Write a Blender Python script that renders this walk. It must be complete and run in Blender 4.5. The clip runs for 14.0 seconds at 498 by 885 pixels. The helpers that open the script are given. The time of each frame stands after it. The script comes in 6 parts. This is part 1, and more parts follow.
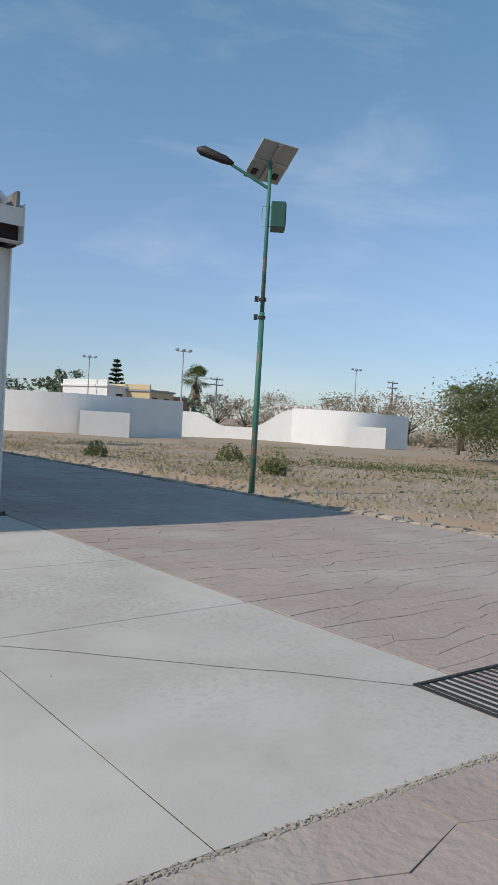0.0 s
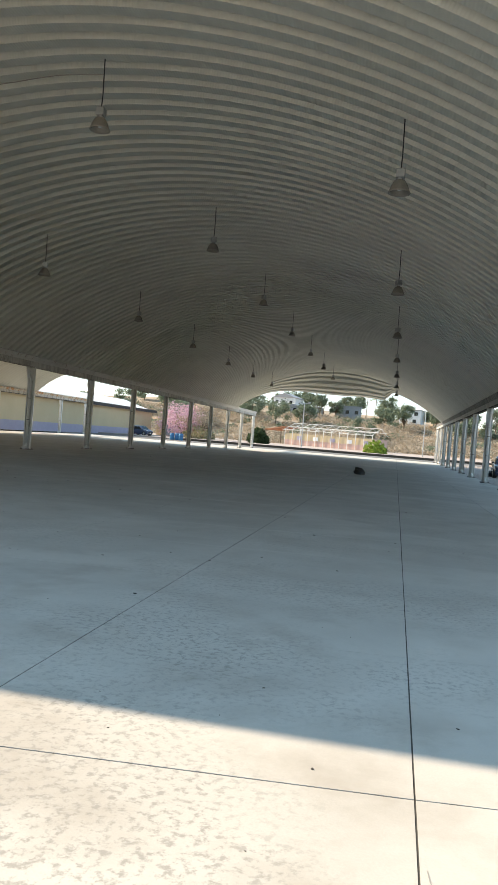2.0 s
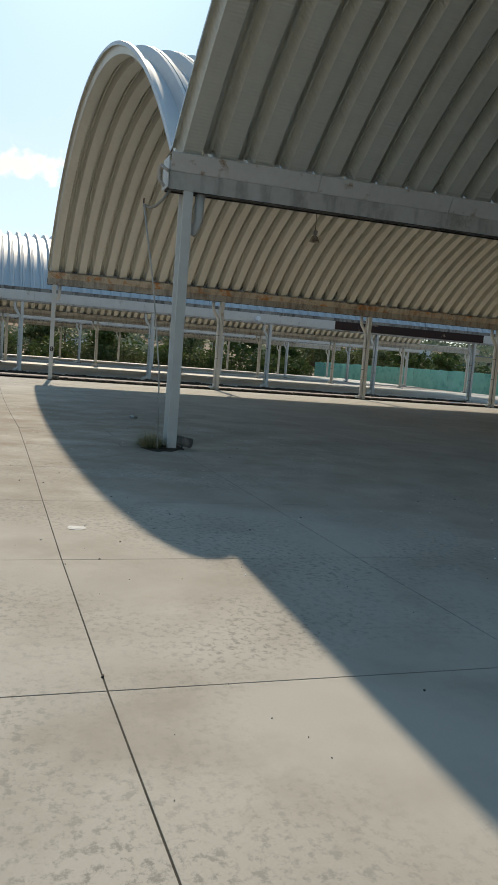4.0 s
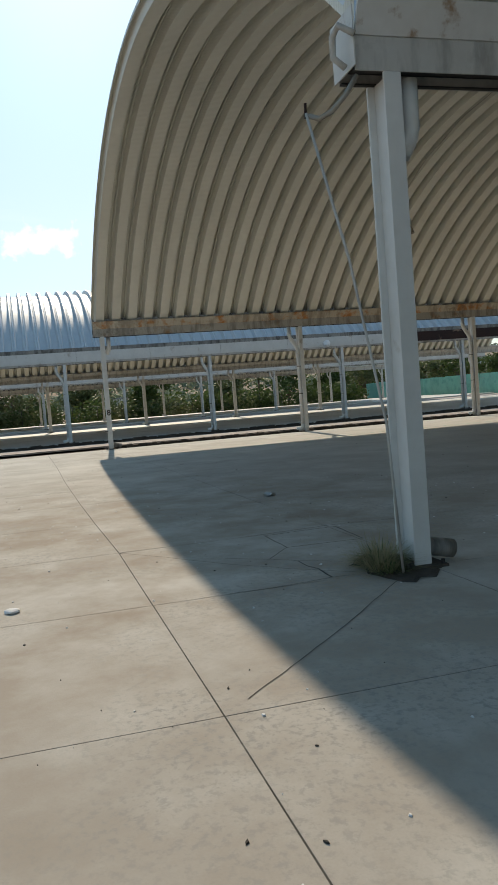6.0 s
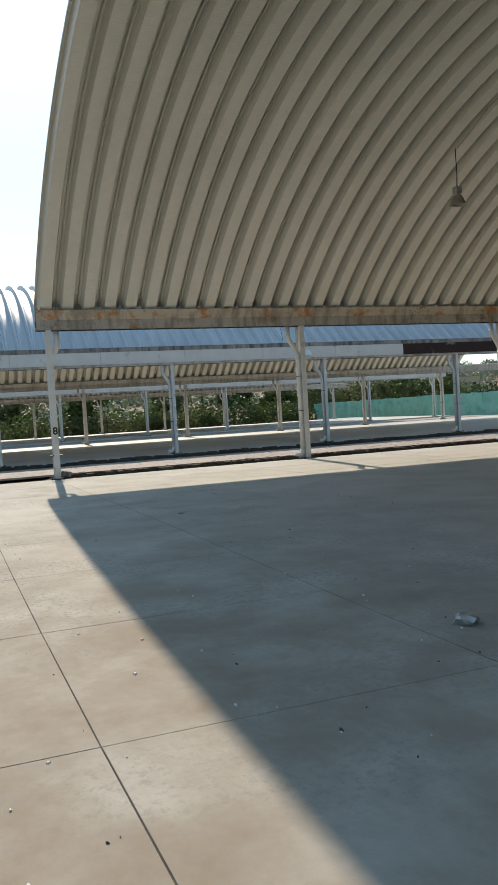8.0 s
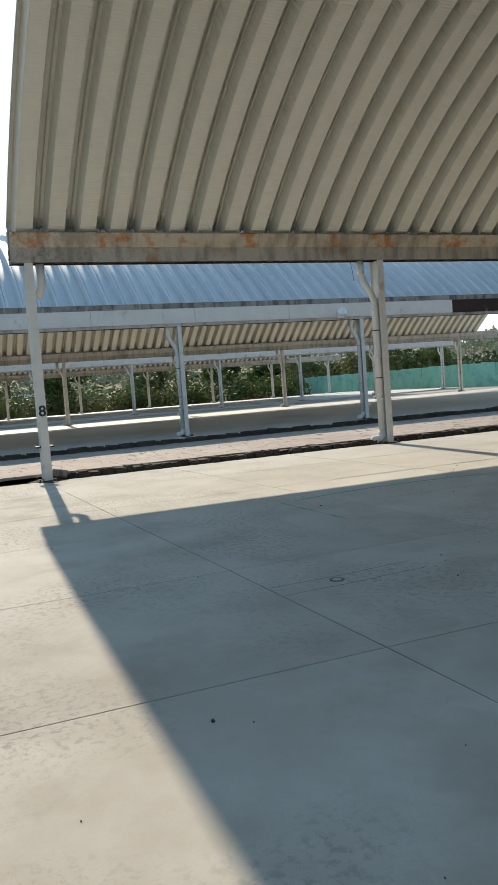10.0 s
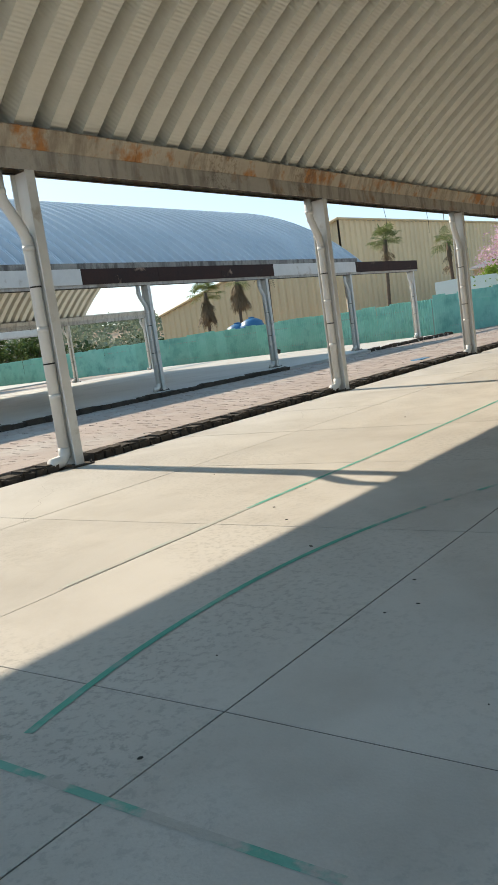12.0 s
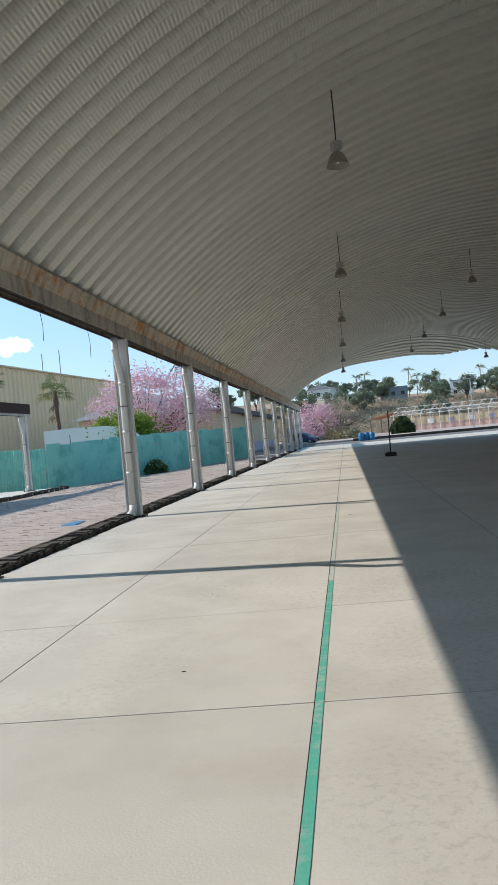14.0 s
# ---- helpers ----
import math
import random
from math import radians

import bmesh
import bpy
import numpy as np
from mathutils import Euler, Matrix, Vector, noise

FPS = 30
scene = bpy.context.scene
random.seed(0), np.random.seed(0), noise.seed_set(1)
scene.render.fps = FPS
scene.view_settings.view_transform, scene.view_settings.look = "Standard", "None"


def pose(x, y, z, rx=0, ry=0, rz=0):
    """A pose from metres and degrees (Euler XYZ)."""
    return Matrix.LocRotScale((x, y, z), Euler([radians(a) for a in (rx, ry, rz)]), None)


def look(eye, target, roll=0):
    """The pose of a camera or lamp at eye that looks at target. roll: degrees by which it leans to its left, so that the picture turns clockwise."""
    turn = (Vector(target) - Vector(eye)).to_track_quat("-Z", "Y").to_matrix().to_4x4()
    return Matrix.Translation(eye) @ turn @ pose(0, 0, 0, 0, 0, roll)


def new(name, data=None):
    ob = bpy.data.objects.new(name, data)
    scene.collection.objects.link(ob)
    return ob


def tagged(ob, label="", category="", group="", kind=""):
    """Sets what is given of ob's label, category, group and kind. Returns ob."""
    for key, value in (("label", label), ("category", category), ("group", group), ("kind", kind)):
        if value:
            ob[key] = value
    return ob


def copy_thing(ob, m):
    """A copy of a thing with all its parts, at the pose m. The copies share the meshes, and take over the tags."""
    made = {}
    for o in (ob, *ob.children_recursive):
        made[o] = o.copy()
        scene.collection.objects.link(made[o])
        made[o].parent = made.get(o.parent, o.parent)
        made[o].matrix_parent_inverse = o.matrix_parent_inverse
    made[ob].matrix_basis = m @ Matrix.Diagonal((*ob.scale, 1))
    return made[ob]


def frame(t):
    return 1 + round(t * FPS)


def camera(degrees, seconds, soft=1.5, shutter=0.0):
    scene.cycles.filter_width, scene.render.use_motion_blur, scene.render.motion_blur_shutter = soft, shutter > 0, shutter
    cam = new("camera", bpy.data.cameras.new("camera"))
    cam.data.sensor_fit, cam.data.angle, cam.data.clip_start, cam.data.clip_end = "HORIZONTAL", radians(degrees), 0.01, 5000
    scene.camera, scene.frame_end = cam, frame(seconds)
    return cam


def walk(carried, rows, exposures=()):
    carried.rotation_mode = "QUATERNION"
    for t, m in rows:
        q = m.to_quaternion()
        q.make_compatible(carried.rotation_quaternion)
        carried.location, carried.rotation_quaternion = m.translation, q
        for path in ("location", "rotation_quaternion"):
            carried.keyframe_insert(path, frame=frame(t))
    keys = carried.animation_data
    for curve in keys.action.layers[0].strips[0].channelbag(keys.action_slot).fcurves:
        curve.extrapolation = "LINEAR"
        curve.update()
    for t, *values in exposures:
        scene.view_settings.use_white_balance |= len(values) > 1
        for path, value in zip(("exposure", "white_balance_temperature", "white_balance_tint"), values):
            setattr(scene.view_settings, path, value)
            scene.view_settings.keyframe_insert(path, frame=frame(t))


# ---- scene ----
import math as _m

# ---------------------------------------------------------------- camera
cam = camera(35.95, 14.0, soft=0.8)
ROWS = [
    (0.0, 16.173, -9.430, 1.320, -36.930, -1.127, -3.121),
    (0.5, 16.380, -8.070, 1.338, -19.455, 0.150, -4.624),
    (1.0, 16.251, -6.849, 1.350, -5.512, 0.525, -4.905),
    (1.5, 15.894, -5.590, 1.349, 2.949, 0.029, -3.898),
    (2.0, 15.326, -4.392, 1.342, 10.863, -0.552, -4.564),
    (2.5, 14.426, -3.437, 1.335, 22.037, -1.390, -3.880),
    (3.0, 13.238, -2.721, 1.321, 40.966, -3.514, -4.404),
    (3.5, 11.837, -2.402, 1.307, 61.741, -5.681, -4.328),
    (4.0, 10.470, -2.270, 1.315, 72.171, -6.180, -4.461),
    (4.2, 9.955, -2.257, 1.310, 73.793, -6.173, -3.403),
    (6.3, 4.247, -2.556, 1.331, 74.567, -3.393, 4.678),
    (6.5, 3.679, -2.565, 1.342, 74.823, -3.480, 4.027),
    (7.0, 2.243, -2.576, 1.362, 76.227, -3.324, 3.243),
    (7.5, 0.806, -2.568, 1.365, 75.195, -3.130, 2.688),
    (8.0, -0.627, -2.471, 1.346, 69.554, -2.393, 3.388),
    (8.2, -1.197, -2.395, 1.333, 68.282, -2.192, 3.882),
    (10.5, -7.781, -1.791, 1.299, 66.747, -5.339, 4.239),
    (11.0, -9.135, -1.311, 1.297, 61.092, -6.407, 6.638),
    (11.5, -10.467, -0.783, 1.269, 51.132, -6.622, 6.801),
    (12.0, -11.636, 0.053, 1.279, 37.394, -8.054, 8.019),
    (12.5, -12.639, 1.070, 1.312, 24.287, -7.436, 7.291),
    (13.0, -13.592, 2.113, 1.333, 17.454, 0.423, 6.104),
    (13.5, -14.355, 3.196, 1.309, 14.701, 0.608, 5.817),
    (14.0, -14.914, 4.277, 1.315, 7.167, -0.267, 5.219),
]
walk(cam, [(t, pose(x, y, z, 90 + p, r, w)) for t, x, y, z, w, p, r in ROWS],
     exposures=[(0.0, 0.38, 7150, 11), (0.5, 0.62, 7350, 12), (1.0, 1.22, 7700, 12), (1.5, 1.38, 8000, 11), (2.0, 1.72, 8500, 11), (2.5, 1.88, 9200, 11), (3.0, 2.0, 9900, 12), (3.5, 1.3, 9000, 10),
                (4.0, 0.38, 8100, 8), (4.2, 0.38, 8100, 8), (6.5, 0.46, 8000, 8), (7.5, 0.53, 7800, 8), (8.0, 0.75, 7900, 9), (10.5, 0.97, 7900, 8), (11.5, 1.22, 8500, 9), (12.0, 1.16, 8100, 9), (13.0, 1.06, 7400, 8), (14.0, 0.99, 6800, 8)])

# ---------------------------------------------------------------- world and sun
SUN = Vector((-1.37, 0.125, 1.0)).normalized()
world = bpy.data.worlds.new("sky")
scene.world = world
world.use_nodes = True
wn, wl = world.node_tree.nodes, world.node_tree.links
wn.clear()
sky = wn.new("ShaderNodeTexSky")
sky.sky_type, sky.sun_disc = "NISHITA", False
sky.altitude = 1500
sky.sun_elevation = _m.asin(SUN.z)
sky.sun_rotation = _m.atan2(SUN.x, SUN.y)
sky.air_density, sky.dust_density, sky.ozone_density = 1.0, 1.0, 1.3
coord = wn.new("ShaderNodeTexCoord")
stretch = wn.new("ShaderNodeMapping")
stretch.inputs["Scale"].default_value = (1.0, 1.6, 4.5)
wisp = wn.new("ShaderNodeTexNoise")
wisp.inputs["Scale"].default_value, wisp.inputs["Detail"].default_value = 2.2, 7.0
wisp.inputs["Roughness"].default_value, wisp.inputs["Distortion"].default_value = 0.58, 0.5
ramp = wn.new("ShaderNodeValToRGB")
ramp.color_ramp.elements[0].position, ramp.color_ramp.elements[1].position = 0.52, 0.95
ramp.color_ramp.elements[0].color, ramp.color_ramp.elements[1].color = (0, 0, 0, 1), (0.26, 0.26, 0.26, 1)
air = wn.new("ShaderNodeValToRGB")
air.color_ramp.elements[0].position, air.color_ramp.elements[1].position = 0.0, 0.5
air.color_ramp.elements[0].color, air.color_ramp.elements[1].color = (0.42, 0.465, 0.57, 1), (0.69, 0.965, 0.955, 1)
mid = air.color_ramp.elements.new(0.22)
mid.color = (0.69, 0.76, 0.83, 1)
height = wn.new("ShaderNodeSeparateXYZ")
haze = wn.new("ShaderNodeMixRGB")
haze.blend_type, haze.inputs[0].default_value = "MULTIPLY", 1.0
cloud = wn.new("ShaderNodeMixRGB")
cloud.inputs[2].default_value = (5.6, 6.2, 6.6, 1)
back = wn.new("ShaderNodeBackground")
back.inputs["Strength"].default_value = 0.14
wout = wn.new("ShaderNodeOutputWorld")
wl.new(coord.outputs["Generated"], stretch.inputs["Vector"])
wl.new(stretch.outputs["Vector"], wisp.inputs["Vector"])
wl.new(wisp.outputs["Fac"], ramp.inputs["Fac"])
wl.new(ramp.outputs["Color"], cloud.inputs[0])
wl.new(coord.outputs["Generated"], height.inputs[0])
wl.new(height.outputs["Z"], air.inputs["Fac"])
wl.new(sky.outputs["Color"], haze.inputs[1])
wl.new(air.outputs["Color"], haze.inputs[2])
wl.new(haze.outputs["Color"], cloud.inputs[1])
seen_sky = cloud.outputs["Color"]
for way, wide, tall in (((-0.978, 0.012, 0.207), 0.06, 0.021), ((-0.41, 0.902, 0.14), 0.05, 0.011)):
    # a small flat-based cumulus cloud
    off, size, far, edge, puff = wn.new("ShaderNodeVectorMath"), wn.new("ShaderNodeVectorMath"), wn.new("ShaderNodeVectorMath"), wn.new("ShaderNodeMath"), wn.new("ShaderNodeMapRange")
    off.operation, size.operation, far.operation, edge.operation = "SUBTRACT", "MULTIPLY", "LENGTH", "MULTIPLY_ADD"
    off.inputs[1].default_value, size.inputs[1].default_value = way, (1 / wide, 1 / wide, 1 / tall)
    lump = wn.new("ShaderNodeTexNoise")
    lump.inputs["Scale"].default_value, lump.inputs["Detail"].default_value = 45.0, 6.0
    mixed = wn.new("ShaderNodeMixRGB")
    mixed.inputs[2].default_value = (6.0, 6.25, 6.5, 1)
    wl.new(coord.outputs["Generated"], off.inputs[0])
    wl.new(coord.outputs["Generated"], lump.inputs["Vector"])
    wl.new(off.outputs["Vector"], size.inputs[0])
    wl.new(size.outputs["Vector"], far.inputs[0])
    wl.new(lump.outputs["Fac"], edge.inputs[0])
    edge.inputs[1].default_value = 2.4
    wl.new(far.outputs["Value"], edge.inputs[2])
    wl.new(edge.outputs[0], puff.inputs["Value"])
    puff.inputs["From Min"].default_value, puff.inputs["From Max"].default_value = 2.1, 1.6
    wl.new(puff.outputs[0], mixed.inputs[0])
    wl.new(seen_sky, mixed.inputs[1])
    seen_sky = mixed.outputs["Color"]
wl.new(seen_sky, back.inputs["Color"])
wl.new(back.outputs["Background"], wout.inputs["Surface"])
sun = new("sun", bpy.data.lights.new("sun", "SUN"))
sun.data.energy, sun.data.angle, sun.data.color = 2.4, radians(0.55), (1.0, 0.935, 0.87)
sun.matrix_world = look(SUN * 100, (0, 0, 0))


# ---------------------------------------------------------------- materials
def material(name, a, b=None, speck=None, rough=0.8, metal=0.0, scale=2.0, fine=30.0, bump=0.2, c=None, patch=(0.5, 0.62), patch_scale=0.6, tint=0.0, spec=0.4, flake=(15.0, 0.55, 0.48, 0.66, 0.55), pale=None, relief=0.02, band=None, pool=None, streak=None):
    """a and b mix by a fine and a broad noise; c lies in patches; tint: how far each object differs."""
    m = bpy.data.materials.new(name)
    m.use_nodes = True
    n, l = m.node_tree.nodes, m.node_tree.links
    p = n["Principled BSDF"]
    p.inputs["Roughness"].default_value, p.inputs["Metallic"].default_value = rough, metal
    p.inputs["Specular IOR Level"].default_value = spec
    tc = n.new("ShaderNodeTexCoord")
    geo = n.new("ShaderNodeNewGeometry")
    big, small = n.new("ShaderNodeTexNoise"), n.new("ShaderNodeTexNoise")
    big.inputs["Scale"].default_value, big.inputs["Detail"].default_value = scale, 5
    small.inputs["Scale"].default_value, small.inputs["Detail"].default_value = fine, 4
    for k in (big, small):
        l.new(geo.outputs["Position"], k.inputs["Vector"])
    add = n.new("ShaderNodeMath")
    add.operation = "MULTIPLY_ADD"
    l.new(small.outputs["Fac"], add.inputs[0])
    add.inputs[1].default_value = 0.45
    l.new(big.outputs["Fac"], add.inputs[2])
    r = n.new("ShaderNodeMapRange")
    r.inputs["From Min"].default_value, r.inputs["From Max"].default_value = 0.45, 1.0
    l.new(add.outputs[0], r.inputs["Value"])
    mix = n.new("ShaderNodeMixRGB")
    mix.inputs[1].default_value = (*a, 1)
    mix.inputs[2].default_value = (*(b or [v * 0.8 for v in a]), 1)
    l.new(r.outputs[0], mix.inputs[0])
    col = mix.outputs["Color"]
    worn = None
    if band:
        # wear gathers along a strip of ground at the given y
        sep = n.new("ShaderNodeSeparateXYZ")
        l.new(geo.outputs["Position"], sep.inputs[0])
        off, dist, worn_r = n.new("ShaderNodeMath"), n.new("ShaderNodeMath"), n.new("ShaderNodeMapRange")
        off.operation, dist.operation = "SUBTRACT", "ABSOLUTE"
        l.new(sep.outputs["Y"], off.inputs[0])
        off.inputs[1].default_value = band[0]
        l.new(off.outputs[0], dist.inputs[0])
        l.new(dist.outputs[0], worn_r.inputs["Value"])
        worn_r.inputs["From Min"].default_value, worn_r.inputs["From Max"].default_value = band[1:3]
        worn_r.inputs["To Min"].default_value, worn_r.inputs["To Max"].default_value = 1.0, band[3]
        worn = worn_r.outputs[0]
    if c:
        pn = n.new("ShaderNodeTexNoise")
        pn.inputs["Scale"].default_value, pn.inputs["Detail"].default_value, pn.inputs["Roughness"].default_value = patch_scale, 7, 0.62
        l.new(geo.outputs["Position"], pn.inputs["Vector"])
        pr = n.new("ShaderNodeMapRange")
        pr.inputs["From Min"].default_value, pr.inputs["From Max"].default_value = patch
        l.new(pn.outputs["Fac"], pr.inputs["Value"])
        pm = n.new("ShaderNodeMixRGB")
        if worn:
            pw = n.new("ShaderNodeMath")
            pw.operation = "MULTIPLY"
            l.new(pr.outputs[0], pw.inputs[0])
            l.new(worn, pw.inputs[1])
            l.new(pw.outputs[0], pm.inputs[0])
        else:
            l.new(pr.outputs[0], pm.inputs[0])
        l.new(col, pm.inputs[1])
        pm.inputs[2].default_value = (*c, 1)
        col = pm.outputs["Color"]
    if pale:
        wn_, wr = n.new("ShaderNodeTexNoise"), n.new("ShaderNodeMapRange")
        wn_.inputs["Scale"].default_value, wn_.inputs["Detail"].default_value, wn_.inputs["Distortion"].default_value = 0.33, 6, 1.2
        l.new(geo.outputs["Position"], wn_.inputs["Vector"])
        wr.inputs["From Min"].default_value, wr.inputs["From Max"].default_value, wr.inputs["To Max"].default_value = 0.5, 0.68, 0.75
        l.new(wn_.outputs["Fac"], wr.inputs["Value"])
        wm = n.new("ShaderNodeMixRGB")
        l.new(wr.outputs[0], wm.inputs[0])
        l.new(col, wm.inputs[1])
        wm.inputs[2].default_value = (*pale, 1)
        col = wm.outputs["Color"]
    if pool:
        # dirt that the valley's rain water has left round one spot
        vd, vr, vn, vm, vx = (n.new("ShaderNodeVectorMath"), n.new("ShaderNodeMapRange"), n.new("ShaderNodeTexNoise"), n.new("ShaderNodeMath"), n.new("ShaderNodeMixRGB"))
        vd.operation, vm.operation = "DISTANCE", "MULTIPLY"
        l.new(geo.outputs["Position"], vd.inputs[0])
        vd.inputs[1].default_value = (pool[0], pool[1], 0)
        vr.inputs["From Min"].default_value, vr.inputs["From Max"].default_value = pool[2], pool[3]
        vr.inputs["To Min"].default_value, vr.inputs["To Max"].default_value = 1.0, 0.0
        l.new(vd.outputs["Value"], vr.inputs["Value"])
        vn.inputs["Scale"].default_value, vn.inputs["Detail"].default_value, vn.inputs["Roughness"].default_value = 0.9, 8, 0.65
        l.new(geo.outputs["Position"], vn.inputs["Vector"])
        wet = n.new("ShaderNodeMapRange")
        wet.inputs["From Min"].default_value, wet.inputs["From Max"].default_value, wet.inputs["To Min"].default_value = 0.36, 0.62, 0.15
        l.new(vn.outputs["Fac"], wet.inputs["Value"])
        l.new(vr.outputs[0], vm.inputs[0])
        l.new(wet.outputs[0], vm.inputs[1])
        l.new(vm.outputs[0], vx.inputs[0])
        l.new(col, vx.inputs[1])
        vx.inputs[2].default_value = (*pool[4], 1)
        col = vx.outputs["Color"]
    if speck:
        sn, sm = n.new("ShaderNodeTexNoise"), n.new("ShaderNodeTexNoise")
        sn.inputs["Scale"].default_value, sn.inputs["Detail"].default_value, sn.inputs["Roughness"].default_value = flake[0], 8, 0.72
        sm.inputs["Scale"].default_value, sm.inputs["Detail"].default_value = flake[1], 3
        for k in (sn, sm):
            l.new(geo.outputs["Position"], k.inputs["Vector"])
        s1, s2 = n.new("ShaderNodeMapRange"), n.new("ShaderNodeMapRange")
        s1.inputs["From Min"].default_value, s1.inputs["From Max"].default_value = 0.50, 0.60
        s2.inputs["From Min"].default_value, s2.inputs["From Max"].default_value, s2.inputs["To Max"].default_value = flake[2:]
        l.new(sn.outputs["Fac"], s1.inputs["Value"])
        l.new(sm.outputs["Fac"], s2.inputs["Value"])
        ss = n.new("ShaderNodeMath")
        ss.operation = "MULTIPLY"
        l.new(s1.outputs[0], ss.inputs[0])
        l.new(s2.outputs[0], ss.inputs[1])
        sx = n.new("ShaderNodeMixRGB")
        last = ss.outputs[0]
        if worn:
            sw = n.new("ShaderNodeMath")
            sw.operation = "MULTIPLY"
            l.new(last, sw.inputs[0])
            l.new(worn, sw.inputs[1])
            last = sw.outputs[0]
        l.new(last, sx.inputs[0])
        l.new(col, sx.inputs[1])
        sx.inputs[2].default_value = (*speck, 1)
        col = sx.outputs["Color"]
    if streak:
        # dirt washed down by rain in uneven upright streaks
        km, kn, kr, kx = n.new("ShaderNodeMapping"), n.new("ShaderNodeTexNoise"), n.new("ShaderNodeMapRange"), n.new("ShaderNodeMixRGB")
        km.inputs["Scale"].default_value = (1.0, 2.6, 0.7)
        l.new(geo.outputs["Position"], km.inputs["Vector"])
        l.new(km.outputs["Vector"], kn.inputs["Vector"])
        kn.inputs["Scale"].default_value, kn.inputs["Detail"].default_value, kn.inputs["Roughness"].default_value = 1.6, 6, 0.6
        kr.inputs["From Min"].default_value, kr.inputs["From Max"].default_value, kr.inputs["To Max"].default_value = 0.48, 0.62, streak[1]
        l.new(kn.outputs["Fac"], kr.inputs["Value"])
        l.new(kr.outputs[0], kx.inputs[0])
        l.new(col, kx.inputs[1])
        kx.inputs[2].default_value = (*streak[0], 1)
        col = kx.outputs["Color"]
    if tint:
        info = n.new("ShaderNodeObjectInfo")
        isl = n.new("ShaderNodeMath")
        isl.operation = "ADD"
        l.new(info.outputs["Random"], isl.inputs[0])
        l.new(geo.outputs["Random Per Island"], isl.inputs[1])
        tr = n.new("ShaderNodeMapRange")
        tr.inputs["From Max"].default_value = 2.0
        tr.inputs["To Min"].default_value, tr.inputs["To Max"].default_value = 1 - tint, 1 + tint
        l.new(isl.outputs[0], tr.inputs["Value"])
        hs = n.new("ShaderNodeHueSaturation")
        l.new(tr.outputs[0], hs.inputs["Value"])
        l.new(col, hs.inputs["Color"])
        col = hs.outputs["Color"]
    l.new(col, p.inputs["Base Color"])
    if bump:
        bn = n.new("ShaderNodeBump")
        bn.inputs["Strength"].default_value, bn.inputs["Distance"].default_value = bump, relief
        l.new(small.outputs["Fac"], bn.inputs["Height"])
        l.new(bn.outputs["Normal"], p.inputs["Normal"])
    return m


def leafy(name, a, b, rough=0.6):
    m = bpy.data.materials.new(name)
    m.use_nodes = True
    n, l = m.node_tree.nodes, m.node_tree.links
    p = n["Principled BSDF"]
    geo = n.new("ShaderNodeNewGeometry")
    mix = n.new("ShaderNodeMixRGB")
    mix.inputs[1].default_value, mix.inputs[2].default_value = (*a, 1), (*b, 1)
    l.new(geo.outputs["Random Per Island"], mix.inputs[0])
    l.new(mix.outputs["Color"], p.inputs["Base Color"])
    p.inputs["Roughness"].default_value = rough
    p.inputs["Specular IOR Level"].default_value = 0.25
    tr = n.new("ShaderNodeBsdfTranslucent")
    l.new(mix.outputs["Color"], tr.inputs["Color"])
    sh = n.new("ShaderNodeMixShader")
    sh.inputs[0].default_value = 0.3
    l.new(p.outputs[0], sh.inputs[1])
    l.new(tr.outputs[0], sh.inputs[2])
    l.new(sh.outputs[0], n["Material Output"].inputs["Surface"])
    return m


def sheet_metal(name, a, b):
    """Painted roof sheet; the fine cross crimps follow the arc's own length (v of the uv)."""
    m = material(name, a, b, rough=0.45, metal=0.25, scale=0.35, fine=6.0, bump=0.0, spec=0.5, tint=0.05)
    n, l = m.node_tree.nodes, m.node_tree.links
    p = n["Principled BSDF"]
    p.inputs["Roughness"].default_value = 0.5
    uv = n.new("ShaderNodeUVMap")
    sep = n.new("ShaderNodeSeparateXYZ")
    l.new(uv.outputs["UV"], sep.inputs[0])
    k = n.new("ShaderNodeMath")
    k.operation = "MULTIPLY"
    k.inputs[1].default_value = 2 * _m.pi / 0.058
    l.new(sep.outputs["Y"], k.inputs[0])
    s = n.new("ShaderNodeMath")
    s.operation = "SINE"
    l.new(k.outputs[0], s.inputs[0])
    edge = n.new("ShaderNodeMath")
    edge.operation = "MULTIPLY"
    l.new(s.outputs[0], edge.inputs[0])
    l.new(sep.outputs["X"], edge.inputs[1])
    bn = n.new("ShaderNodeBump")
    bn.inputs["Strength"].default_value, bn.inputs["Distance"].default_value = 0.34, 0.006
    l.new(edge.outputs[0], bn.inputs["Height"])
    l.new(bn.outputs["Normal"], p.inputs["Normal"])
    return m


CONCRETE = material("concrete", (0.585, 0.555, 0.505), (0.47, 0.445, 0.405), speck=(0.31, 0.295, 0.27), rough=0.85, scale=0.9, fine=90, bump=0.14, c=(0.42, 0.385, 0.34), patch=(0.46, 0.66), patch_scale=1.4, tint=0.06, flake=(22.0, 0.6, 0.42, 0.60, 0.85), band=(-0.9, 1.2, 4.6, 0.45), pool=(-2.5, -2.2, 2.5, 9.5, (0.335, 0.27, 0.21)), pale=(0.61, 0.585, 0.54), relief=0.006, spec=0.3)
HALLCONCRETE = material("pale_hall_concrete", (0.62, 0.60, 0.56), (0.54, 0.52, 0.485), rough=0.65, scale=0.4, fine=40, bump=0.08, c=(0.45, 0.43, 0.39), patch=(0.52, 0.7), patch_scale=0.3, relief=0.006, spec=0.5)
